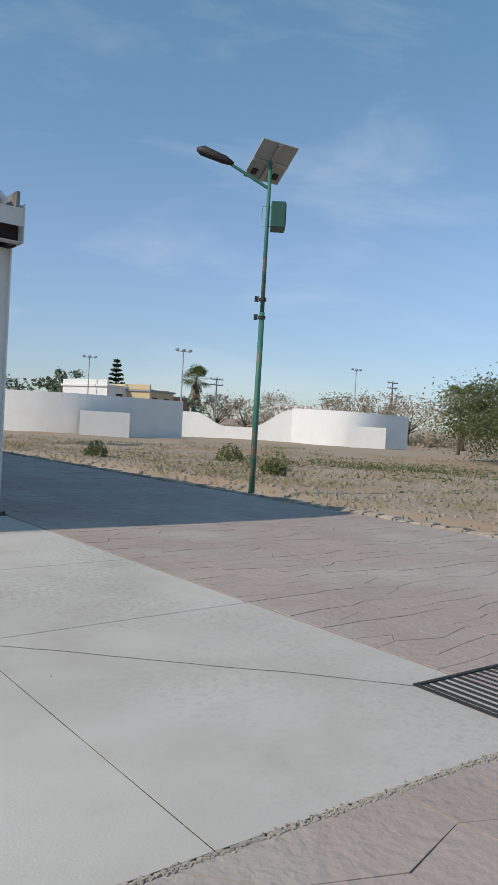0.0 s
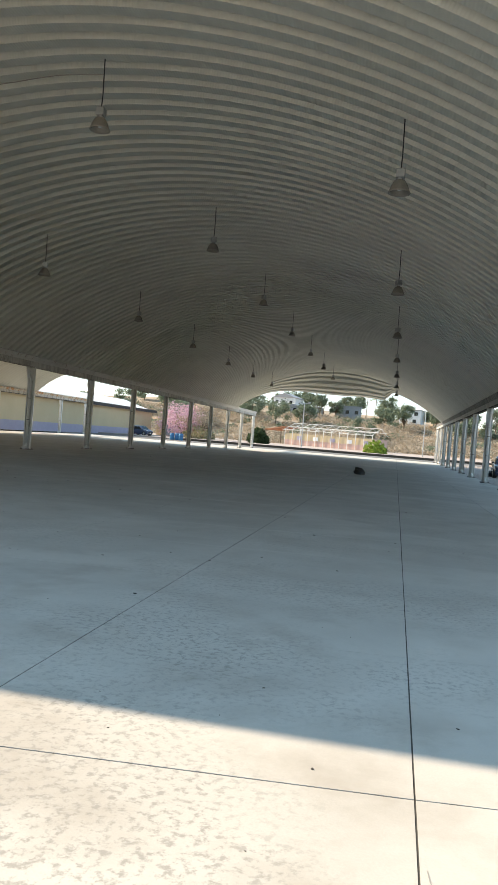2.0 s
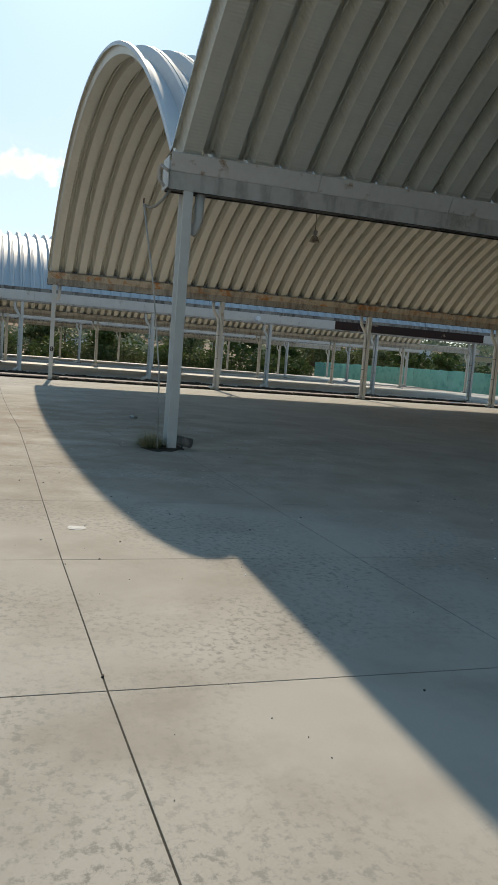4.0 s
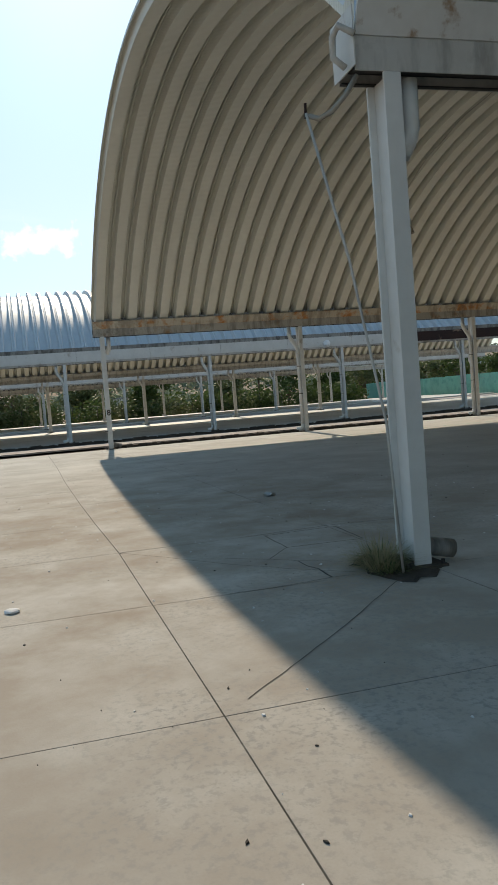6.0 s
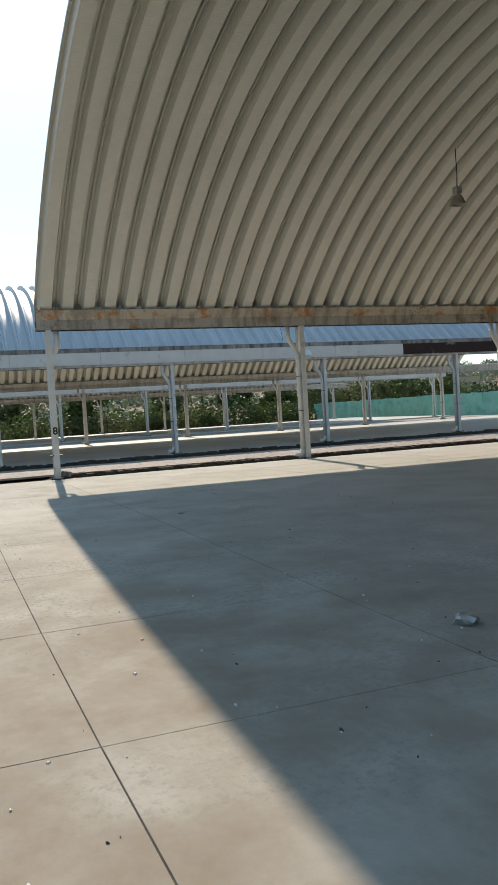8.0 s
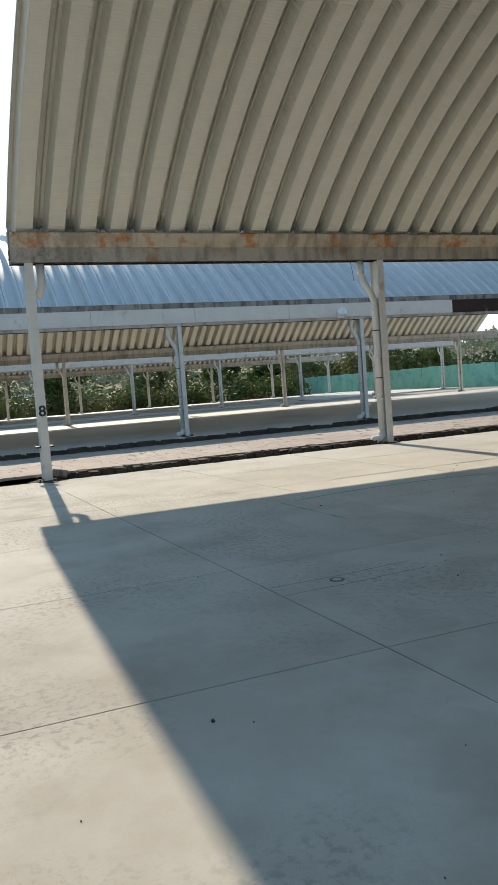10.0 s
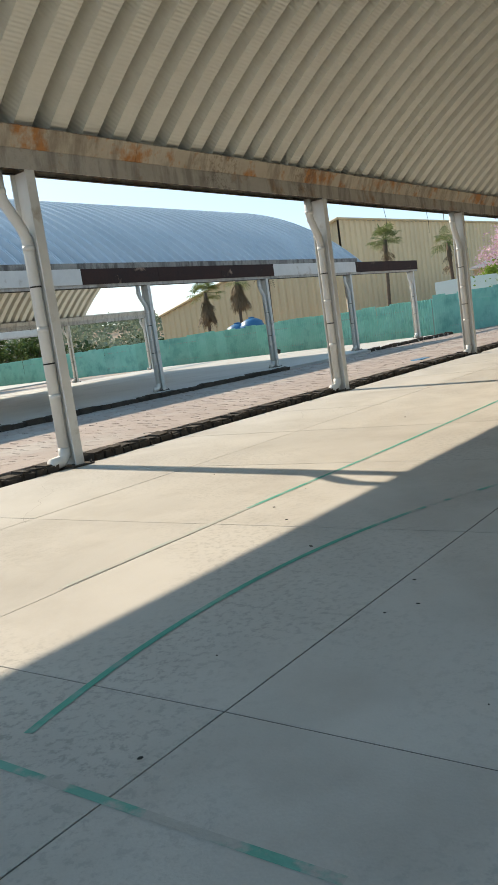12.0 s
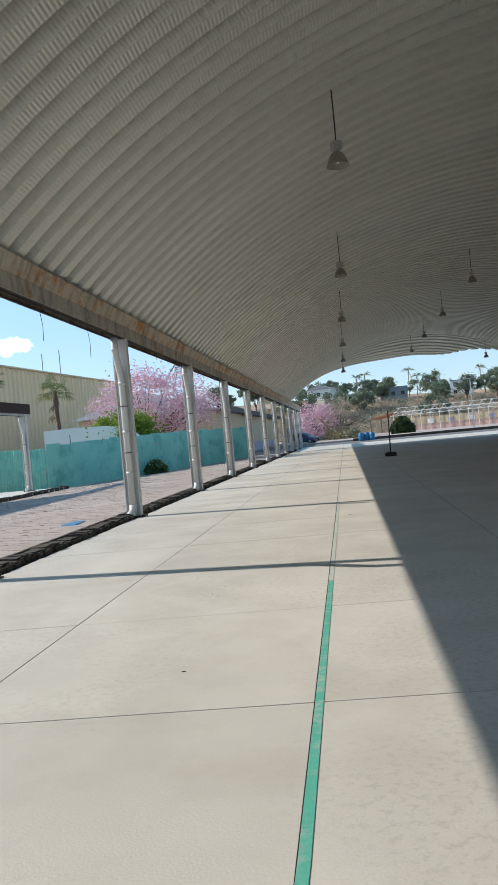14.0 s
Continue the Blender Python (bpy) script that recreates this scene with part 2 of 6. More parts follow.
CRACK = material("crack_dirt", (0.42, 0.385, 0.345), (0.34, 0.31, 0.28), rough=0.95)
PAVEJOINT = material("paving_joint", (0.31, 0.25, 0.22), (0.24, 0.195, 0.17), rough=0.95)
JOINT = material("joint_dirt", (0.09, 0.082, 0.073), (0.05, 0.046, 0.04), rough=0.95, c=(0.26, 0.24, 0.21), patch=(0.56, 0.68), patch_scale=1.1)
PAVER = material("stamped_paving", (0.44, 0.36, 0.315), (0.36, 0.29, 0.255), rough=0.85, scale=0.6, fine=16, bump=0.7, c=(0.44, 0.39, 0.35), patch=(0.5, 0.66), patch_scale=0.5, tint=0.07)
KERBSTONE = material("kerb_stone", (0.085, 0.066, 0.05), (0.045, 0.036, 0.029), rough=0.95, scale=3, fine=18, bump=0.8, tint=0.2)
PALESTONE = material("pale_kerb_stone", (0.42, 0.37, 0.31), (0.30, 0.26, 0.22), rough=0.95, scale=3, fine=18, bump=0.8, tint=0.2)
DIRT = material("dirt", (0.33, 0.25, 0.175), (0.38, 0.31, 0.235), rough=0.98, scale=0.25, fine=8, bump=0.6, c=(0.36, 0.23, 0.14), patch=(0.50, 0.64), patch_scale=0.12)
ASPHALT = material("asphalt", (0.13, 0.12, 0.11), (0.17, 0.16, 0.15), rough=0.95, scale=0.3, fine=40, bump=0.3)
ROOF = sheet_metal("roof_sheet", (0.68, 0.668, 0.59), (0.59, 0.58, 0.51))
# outer face of the same sheets; the sky's blue light is put into this colour
ROOFTOP = material("sky_tinted_roof_top", (0.63, 0.675, 0.71), (0.54, 0.59, 0.63), rough=0.5, metal=0.0, scale=0.4, fine=5, bump=0.03, tint=0.05)
WHITEPAINT = material("white_paint", (0.70, 0.69, 0.655), (0.60, 0.59, 0.555), rough=0.55, scale=2.0, fine=10, bump=0.06, c=(0.40, 0.34, 0.27), patch=(0.60, 0.74), patch_scale=2.2)
PVC = material("white_pvc", (0.72, 0.71, 0.67), (0.66, 0.64, 0.60), rough=0.4, scale=3, fine=20, bump=0.02)
RUSTPAINT = material("rusted_paint", (0.56, 0.49, 0.39), (0.45, 0.38, 0.29), speck=(0.13, 0.075, 0.04), rough=0.7, scale=1.2, fine=12, bump=0.2, c=(0.47, 0.20, 0.065), patch=(0.50, 0.60), patch_scale=1.9, streak=((0.15, 0.11, 0.08), 0.5))
STAINED = material("stained_beam_paint", (0.56, 0.54, 0.50), (0.45, 0.43, 0.39), speck=(0.17, 0.15, 0.13), rough=0.6, scale=0.8, fine=8, bump=0.08, c=(0.27, 0.235, 0.19), patch=(0.56, 0.72), patch_scale=1.1, streak=((0.16, 0.14, 0.12), 0.45))
GRIMY = material("grimy_paint", (0.33, 0.315, 0.285), (0.24, 0.23, 0.21), speck=(0.10, 0.09, 0.08), rough=0.75, scale=0.9, fine=9, bump=0.15, c=(0.18, 0.165, 0.15), patch=(0.50, 0.66), patch_scale=1.4, streak=((0.07, 0.062, 0.055), 0.8))
DIRTYBEAM = material("dirty_beam_paint", (0.50, 0.46, 0.40), (0.38, 0.345, 0.29), speck=(0.12, 0.09, 0.07), rough=0.7, scale=0.9, fine=9, bump=0.12, c=(0.33, 0.20, 0.11), patch=(0.56, 0.68), patch_scale=1.5, streak=((0.12, 0.095, 0.075), 0.5))
# near-black: the shade under and inside the gutter beams, put into the colour
HOLLOWDARK = material("hollow_shade_steel", (0.05, 0.043, 0.037), (0.03, 0.027, 0.024), rough=0.9, scale=2, fine=12, c=(0.10, 0.07, 0.05), patch=(0.55, 0.7))
WHITERUST = material("white_paint_with_rust", (0.66, 0.645, 0.61), (0.56, 0.54, 0.50), rough=0.6, scale=2.0, fine=12, bump=0.1, c=(0.30, 0.18, 0.10), patch=(0.60, 0.72), patch_scale=4.0)
RUST = material("rust", (0.055, 0.026, 0.02), (0.03, 0.02, 0.018), rough=0.9, scale=1.5, fine=10, bump=0.3, c=(0.30, 0.20, 0.15), patch=(0.6, 0.68), patch_scale=1.5)
BLACKSTEEL = material("black_steel", (0.035, 0.033, 0.032), (0.05, 0.045, 0.04), rough=0.6, metal=0.3, scale=4)
GALV = material("galvanised_steel", (0.50, 0.50, 0.49), (0.40, 0.40, 0.39), rough=0.4, metal=0.7, scale=5)
GREENPOLE = material("green_paint", (0.03, 0.15, 0.11), (0.05, 0.19, 0.145), rough=0.6, scale=3, fine=15, c=(0.22, 0.17, 0.13), patch=(0.54, 0.64), patch_scale=2.0)
BOXGREEN = material("dark_green_enamel", (0.025, 0.085, 0.065), (0.035, 0.11, 0.085), rough=0.5, scale=4)
TEAL = material("teal_sheet", (0.22, 0.62, 0.54), (0.33, 0.70, 0.63), rough=0.5, scale=1.0, fine=5, bump=0.05, tint=0.12, c=(0.15, 0.47, 0.43), patch=(0.5, 0.7), patch_scale=1.2)
TEALLINE = material("teal_line_paint", (0.06, 0.36, 0.27), (0.10, 0.41, 0.32), speck=(0.40, 0.42, 0.38), rough=0.8, scale=3, fine=25, c=(0.40, 0.42, 0.38), patch=(0.53, 0.70), patch_scale=3.0)
PATCHYLINE = material("patchy_line_paint", (0.09, 0.36, 0.28), (0.17, 0.40, 0.33), speck=(0.40, 0.38, 0.345), rough=0.8, scale=3, fine=25, c=(0.44, 0.415, 0.375), patch=(0.44, 0.52), patch_scale=4.0)
FADEDLINE = material("faded_line_paint", (0.38, 0.455, 0.415), (0.44, 0.475, 0.435), speck=(0.46, 0.45, 0.41), rough=0.8, scale=3, fine=25, c=(0.48, 0.465, 0.42), patch=(0.42, 0.56), patch_scale=2.5)
WHITEWALL = material("white_render", (0.76, 0.76, 0.745), (0.69, 0.69, 0.675), rough=0.9, scale=0.8, fine=8, bump=0.1)
BEIGE = material("beige_render", (0.60, 0.47, 0.30), (0.55, 0.43, 0.27), rough=0.9, scale=0.5, fine=6, bump=0.1)
BEIGESHEET = material("beige_sheet", (0.68, 0.53, 0.33), (0.62, 0.48, 0.30), rough=0.6, scale=0.3, fine=3, bump=0.02, tint=0.04)
LILAC = material("lilac_paint", (0.42, 0.38, 0.46), (0.38, 0.34, 0.42), rough=0.9)
PINKWALL = material("pink_render", (0.62, 0.40, 0.34), (0.56, 0.36, 0.30), rough=0.9)
GREYROOF = material("grey_roof", (0.29, 0.30, 0.31), (0.24, 0.25, 0.26), rough=0.6)
TERRACOTTA = material("terracotta", (0.42, 0.20, 0.12), (0.36, 0.17, 0.10), rough=0.9)
DARKGLASS = material("dark_glass", (0.02, 0.022, 0.025), (0.03, 0.03, 0.03), rough=0.08, bump=0, spec=0.35)
CARWHITE = material("white_car_paint", (0.80, 0.80, 0.80), (0.78, 0.78, 0.78), rough=0.2, bump=0, spec=0.6)
CARBLUE = material("dark_blue_car_paint", (0.03, 0.05, 0.10), (0.03, 0.05, 0.09), rough=0.2, bump=0, spec=0.6)
RUBBER = material("rubber", (0.025, 0.025, 0.025), (0.035, 0.033, 0.03), rough=0.85)
LAMPGLASS = material("headlight_glass", (0.16, 0.20, 0.25), (0.30, 0.35, 0.40), rough=0.08, bump=0, spec=0.8)
BLUEPLASTIC = material("blue_plastic", (0.03, 0.16, 0.32), (0.04, 0.20, 0.38), rough=0.4)
BARK = material("bark", (0.17, 0.125, 0.09), (0.11, 0.08, 0.06), rough=0.95, scale=6, fine=30, bump=0.6)
LITTER = material("litter", (0.10, 0.085, 0.07), (0.05, 0.045, 0.04), rough=0.9, tint=0.5)
PAPER = material("paper", (0.80, 0.79, 0.77), (0.72, 0.71, 0.70), rough=0.8, tint=0.05)
SOLAR = material("solar_cells", (0.02, 0.03, 0.07), (0.025, 0.035, 0.08), rough=0.15, bump=0)
PANELBACK = material("panel_back", (0.40, 0.40, 0.38), (0.33, 0.33, 0.31), rough=0.7)
GREEN = leafy("green_leaves", (0.055, 0.095, 0.025), (0.10, 0.14, 0.045))
DARKGREEN = leafy("dark_leaves", (0.025, 0.055, 0.02), (0.06, 0.085, 0.03))
LIME = leafy("lime_leaves", (0.16, 0.26, 0.03), (0.24, 0.32, 0.06))
PINK = leafy("pink_blossom", (0.66, 0.38, 0.46), (0.80, 0.60, 0.65))
# far foliage: distance haze is mixed into the leaf colour, paler and greyer
HAZEGREEN = leafy("hazy_far_leaves", (0.13, 0.175, 0.12), (0.24, 0.28, 0.19))
OLIVE = leafy("olive_leaves", (0.10, 0.13, 0.05), (0.18, 0.20, 0.09))
DRY = leafy("dry_scrub", (0.33, 0.27, 0.20), (0.44, 0.36, 0.27))
DRYGRASS = leafy("dry_grass", (0.42, 0.34, 0.22), (0.30, 0.29, 0.15))
PALMLEAF = leafy("palm_leaves", (0.10, 0.14, 0.04), (0.22, 0.25, 0.09))
PALEPALM = leafy("pale_palm_leaves", (0.32, 0.34, 0.10), (0.46, 0.42, 0.16))
DEADPALM = leafy("dead_palm_leaves", (0.24, 0.17, 0.10), (0.16, 0.11, 0.07))


# ---------------------------------------------------------------- mesh helpers
def finish(bm, name, mat, smooth=False):
    me = bpy.data.meshes.new(name)
    bm.normal_update()
    bm.to_mesh(me)
    bm.free()
    me.materials.append(mat)
    if smooth:
        me.shade_smooth()
    return me


def part(name, bm, mat, parent, label="", smooth=False):
    ob = new(name, finish(bm, name, mat, smooth))
    ob.parent = parent
    return tagged(ob, label)


def root(name, x=0, y=0, z=0, label="", category="", group="", kind="", rz=0):
    ob = new(name)
    ob.matrix_world = pose(x, y, z, 0, 0, rz)
    ob.empty_display_size = 0.2
    return tagged(ob, label, category, group, kind)


def box(bm, x0, x1, y0, y1, z0, z1, bevel=0.0):
    r = bmesh.ops.create_cube(bm, size=1.0)
    for v in r["verts"]:
        v.co = Vector(((x0 + x1) / 2 + v.co.x * (x1 - x0), (y0 + y1) / 2 + v.co.y * (y1 - y0), (z0 + z1) / 2 + v.co.z * (z1 - z0)))
    if bevel:
        es = list({e for v in r["verts"] for e in v.link_edges})
        bmesh.ops.bevel(bm, geom=es, offset=bevel, segments=1, affect="EDGES")
    return bm


def bbox(*a):
    return box(bmesh.new(), *a)


def tube(bm, pts, radii, n=10, cap=True):
    pts = [Vector(p) for p in pts]
    if not isinstance(radii, (list, tuple)):
        radii = [radii] * len(pts)
    rings = []
    side = None
    for i, p in enumerate(pts):
        d = (pts[min(i + 1, len(pts) - 1)] - pts[max(i - 1, 0)]).normalized()
        if side is None:
            side = d.orthogonal().normalized()
        side = (side - d * side.dot(d)).normalized()
        up = d.cross(side)
        rings.append([bm.verts.new(p + (side * _m.cos(2 * _m.pi * k / n) + up * _m.sin(2 * _m.pi * k / n)) * radii[i]) for k in range(n)])
    for a, b in zip(rings, rings[1:]):
        for k in range(n):
            bm.faces.new((a[k], a[(k + 1) % n], b[(k + 1) % n], b[k]))
    if cap and n > 2:
        bm.faces.new(rings[0][::-1])
        bm.faces.new(rings[-1])
    return bm


def lathe(bm, prof, n=20, at=(0, 0, 0)):
    rings = [[bm.verts.new((at[0] + r * _m.cos(2 * _m.pi * k / n), at[1] + r * _m.sin(2 * _m.pi * k / n), at[2] + z)) for k in range(n)] for r, z in prof]
    for a, b in zip(rings, rings[1:]):
        for k in range(n):
            bm.faces.new((a[k], a[(k + 1) % n], b[(k + 1) % n], b[k]))
    return bm


def extrude(bm, prof, y0, y1):
    """A closed (x, z) outline drawn out along y."""
    a = [bm.verts.new((x, y0, z)) for x, z in prof]
    b = [bm.verts.new((x, y1, z)) for x, z in prof]
    n = len(prof)
    for k in range(n):
        bm.faces.new((a[k], b[k], b[(k + 1) % n], a[(k + 1) % n]))
    bm.faces.new(a)
    bm.faces.new(b[::-1])
    return bm


def slab(bm, poly, z0, z1, inset=0.0):
    """A flat stone or slab from its outline, with a slightly smaller top."""
    c = Vector((sum(p[0] for p in poly) / len(poly), sum(p[1] for p in poly) / len(poly)))
    lo = [bm.verts.new((p[0], p[1], z0)) for p in poly]
    hi = []
    for p in poly:
        q = Vector(p[:2])
        d = (c - q)
        q = q + d.normalized() * min(inset * 1.4, d.length * 0.4)
        hi.append(bm.verts.new((q.x, q.y, z1)))
    n = len(poly)
    for k in range(n):
        bm.faces.new((lo[k], lo[(k + 1) % n], hi[(k + 1) % n], hi[k]))
    bm.faces.new(hi)
    return bm


def leaf(bm, c, size, rnd, long=1.6, down=0.0):
    d = Vector((rnd.gauss(0, 1), rnd.gauss(0, 1), rnd.gauss(0, 0.7) - down)).normalized() * size * long * 0.5
    s = d.cross(Vector((rnd.gauss(0, 1), rnd.gauss(0, 1), rnd.gauss(0, 1)))).normalized() * size * 0.5
    vs = [bm.verts.new(c - d), bm.verts.new(c + s), bm.verts.new(c + d), bm.verts.new(c - s)]
    bm.faces.new(vs)


def smooth01(v):
    v = max(0.0, min(1.0, v))
    return v * v * (3 - 2 * v)


# ---------------------------------------------------------------- plan
SIZE = 0.88                     # metres to one unit of the plan below
SKEW = 0.028                    # the halls' ends run slightly askew
BAY = 7.32                      # column spacing
PITCH = BAY / 13                # one arched roof sheet
XR, XV, XL = 22.15, 0.0, -21.72  # column rows: outer, shared valley, lane side
XC, XF, XH, XG = -33.19, -54.8, -66.4, -88.0
HB = 3.95                       # underside of the eave beams
SPRING, APEX = 4.42, 8.75
ZC = -0.15                      # floor level of the second hall


# ---------------------------------------------------------------- ground
def ground_height(x, y):
    z = -0.45
    if x > 28.9:
        e = smooth01((x - 28.9) / 1.2)
        z = -0.45 + e * (0.47 + 0.16 * noise.noise((x * 0.12, y * 0.12, 1.0)) + 0.06 * noise.noise((x * 0.5, y * 0.5, 4.0)))
        z += 0.35 * _m.exp(-((x - 62) / 7) ** 2 - ((y - 14) / 10) ** 2)
    far = smooth01((y - 174) / 122) * smooth01((90 - x) / 60) * smooth01((x + 260) / 120)
    z += far * (12.5 + 4 * noise.noise((x * 0.012, y * 0.012, 2.0)))
    east = smooth01((_m.hypot(x - 20, y + 10) - 105) / 120) * smooth01((x - 30) / 60)
    z += east * (3.0 + 2.0 * noise.noise((x * 0.015, y * 0.015, 7.0)))
    west = smooth01((-x - 135) / 180)
    return z + west * (15 + 5 * noise.noise((x * 0.01, y * 0.014, 5.0)))


def build_ground():
    xs = sorted(set([-1500, -900, -500, -350] + list(range(-260, 28, 16)) + [28.0, 28.9] + [29.3 + 0.7 * k for k in range(60)] + list(range(72, 300, 12)) + [350, 500, 900, 1500]))
    ys = sorted(set([-1500, -700, -300, -120, -60] + [-30 + 1.2 * k for k in range(75)] + list(range(62, 330, 9)) + [400, 600, 1000, 1800]))
    bm = bmesh.new()
    g = [[bm.verts.new((x, y, ground_height(x, y))) for y in ys] for x in xs]
    for i in range(len(xs) - 1):
        for j in range(len(ys) - 1):
            bm.faces.new((g[i][j], g[i + 1][j], g[i + 1][j + 1], g[i][j + 1]))
    ob = new("ground", finish(bm, "ground", DIRT, True))
    tagged(ob, "dry brown dirt ground with sparse weeds reaching the hills", "ground", kind="structure")


build_ground()


# ---------------------------------------------------------------- concrete floors: a bed, the slabs come last in the file
def plate(name, x0, x1, y0, y1, z0, z1, mat, label, category):
    ob = new(name, finish(bbox(x0, x1, y0, y1, z0, z1), name, mat))
    return tagged(ob, label, category, kind="structure")


floor = plate("floor", -21.6, 22.38, -8.55, 88.5, -0.6, -0.003, JOINT, "grey concrete floor in jointed slabs under the arched roofs", "floor")
plate("floor_hall_c", XF - 0.4, XC + 1.4, -32, 43.6, -0.6, ZC - 0.001, HALLCONCRETE, "grey concrete floor of the second hall", "floor")
plate("floor_hall_d", XG - 0.6, XH + 0.4, -32, 43.6, -0.6, ZC - 0.001, HALLCONCRETE, "grey concrete floor of the farthest hall", "floor")
plate("pavement_far", XH + 0.41, XF - 0.41, -40, 60, -0.6, ZC - 0.12, PAVER, "pale paved lane between the far halls", "pavement")
plate("road", -120, 60, 88.52, 118, -0.6, -0.06, ASPHALT, "worn grey asphalt yard beyond the halls", "road")
plate("pavement_east", 22.40, 28.6, -40, 88.5, -0.6, -0.006, PAVEJOINT, "dark bedding under the stamped paving", "pavement")
plate("pavement_south", -40, 22.39, -40, -8.57, -0.6, -0.006, PAVEJOINT, "pinkish stamped concrete paving", "pavement")


def build_lane():
    bm = bmesh.new()
    xs = [-22.0, -25, -28, -31.7]
    zs = [0.10, 0.02, -0.10, -0.27]
    a = [bm.verts.new((x, -40, z)) for x, z in zip(xs, zs)]
    b = [bm.verts.new((x, 88.5, z)) for x, z in zip(xs, zs)]
    for k in range(3):
        bm.faces.new((a[k + 1], a[k], b[k], b[k + 1]))
    ob = new("pavement_lane", finish(bm, "pavement_lane", PAVEJOINT))
    return tagged(ob, "pinkish grey stone-paved lane between the halls", "pavement", kind="structure")


lane = build_lane()


def lane_z(x):
    return float(np.interp(-x, [22.0, 25, 28, 31.7], [0.10, 0.02, -0.10, -0.27]))


# ---------------------------------------------------------------- arched roofs
PROFILE = tuple((y * PITCH / 0.61, d) for y, d in ((0.0, 0.15), (0.008, 0.225), (0.078, 0.23), (0.148, 0.0), (0.462, 0.0), (0.532, 0.23), (0.602, 0.225), (0.61, 0.15)))


def arch_sheet(width, segs=40, sag=None, cut=None):
    """One arched sheet: pan below, folded sides, seam on top; origin at mid-span on the springing line."""
    a, h = width / 2, APEX - SPRING
    r = (a * a + h * h) / (2 * h)
    half = _m.asin(a / r)
    me = bpy.data.meshes.new("roof_sheet")
    vs, fs, uvs = [], [], []
    for lift in (0.0, 0.012):
        base = len(vs)
        for i in range(segs + 1):
            t = -half + 2 * half * i / segs
            for y, d in PROFILE:
                if cut:
                    t = -half + 2 * half * cut(y) * i / segs
                rr = r + d + lift
                x, z = rr * _m.sin(t), rr * _m.cos(t) - r + h
                if sag:
                    z -= sag(x, y)
                vs.append((x, y, z))
        n = len(PROFILE)
        for i in range(segs):
            for k in range(n - 1):
                q = (base + i * n + k, base + i * n + k + 1, base + (i + 1) * n + k + 1, base + (i + 1) * n + k)
                fs.append(q if lift else q[::-1])
                v0, v1 = r * 2 * half * i / segs, r * 2 * half * (i + 1) / segs
                uvs.append([(1, v0), (1, v0), (1, v1), (1, v1)] if lift else [(1, v1), (1, v1), (1, v0), (1, v0)])
    n, m = len(PROFILE), len(vs) // 2
    for k in range(n - 1):
        fs.append((k, k + 1, m + k + 1, m + k))
        uvs.append([(0, 0)] * 4)
        e = segs * n
        fs.append((e + k + 1, e + k, m + e + k, m + e + k + 1))
        uvs.append([(0, 0)] * 4)
    me.from_pydata(vs, [], fs)
    layer = me.uv_layers.new(name="UVMap")
    layer.data.foreach_set("uv", np.array(uvs, dtype=np.float32).reshape(-1))
    me.materials.append(ROOF)
    me.materials.append(ROOFTOP)
    top_from = (segs * (n - 1))
    for p in me.polygons:
        p.material_index = 1 if top_from <= p.index < 2 * top_from else 0
    me.shade_smooth()
    me.set_sharp_from_angle(angle=radians(28))
    return me


def arched_roof(name, xa, xb, y0, count, dz, label):
    top = root(name, (xa + xb) / 2, y0, SPRING + dz, label, "arched roof", kind="structure")
    me = arch_sheet(abs(xb - xa) - 0.3)
    for k in range(count):
        ob = new("roof_sheet", me)
        ob.parent = top
        ob.matrix_basis = pose(0, k * PITCH, 0, 0, 0, _m.degrees(_m.atan(SKEW)))
    return top


Y0 = -0.25
roof_a = arched_roof("roof_a", XV, XR, Y0 + SKEW * XR / 2, 130, 0, "cream ribbed sheet-metal barrel roof, torn at its far end")
roof_b = arched_roof("roof_b", XL, XV, Y0 + SKEW * XL / 2, 122, 0, "cream ribbed sheet-metal barrel roof, torn at its far end")
roof_c = arched_roof("roof_c", XF, XC, -30.0, 118, ZC - 0.1, "bluish white ribbed barrel roof across the paved lane")
roof_d = arched_roof("roof_d", XG, XH, -30.0, 118, ZC - 0.1, "cream ribbed barrel roof of the farthest hall")


def torn_sheets():
    """The last sheets of the first roof hang loose and twisted."""
    for k in range(7):
        def sag(x, y, k=k):
            d = smooth01((k * PITCH + y) / (6 * PITCH))
            if x < 1.0:
                return d * 2.15 * smooth01((x + 11) / 11)
            if x < 4.6:
                return d * (2.15 - 0.5 * (x - 1.0) / 3.6)
            if x < 5.8:
                return d * (1.65 - 1.25 * smooth01((x - 4.6) / 1.2))
            return d * 0.4 * max(0.0, 1 - (x - 5.8) / 5.2)
        ob = new("loose_sheet", arch_sheet(XR - XV - 0.3, 64, sag))
        ob.parent = roof_a
        ob.matrix_basis = pose(0, (130 + k) * PITCH - 0.03 * k, -0.02 * k, 0, 0, _m.degrees(_m.atan(SKEW)))


torn_sheets()


def broken_sheets():
    """The last sheets of the second roof droop, and one side of them has been torn off along a slanting edge."""
    for k in range(10):
        def droop(x, y, k=k):
            return 1.25 * smooth01((k * PITCH + y) / (9 * PITCH)) * smooth01((x + 10.2) / 9.0)

        def edge(y, k=k):
            v = (k * PITCH + y) / (10 * PITCH)
            return 1.0 - 0.42 * v ** 0.55 + 0.006 * _m.sin(9 * v)
        ob = new("loose_sheet", arch_sheet(XV - XL - 0.3, 44, droop, edge))
        ob.parent = roof_b
        ob.matrix_basis = pose(0, (122 + k) * PITCH, 0, 0, 0, _m.degrees(_m.atan(SKEW)))


broken_sheets()


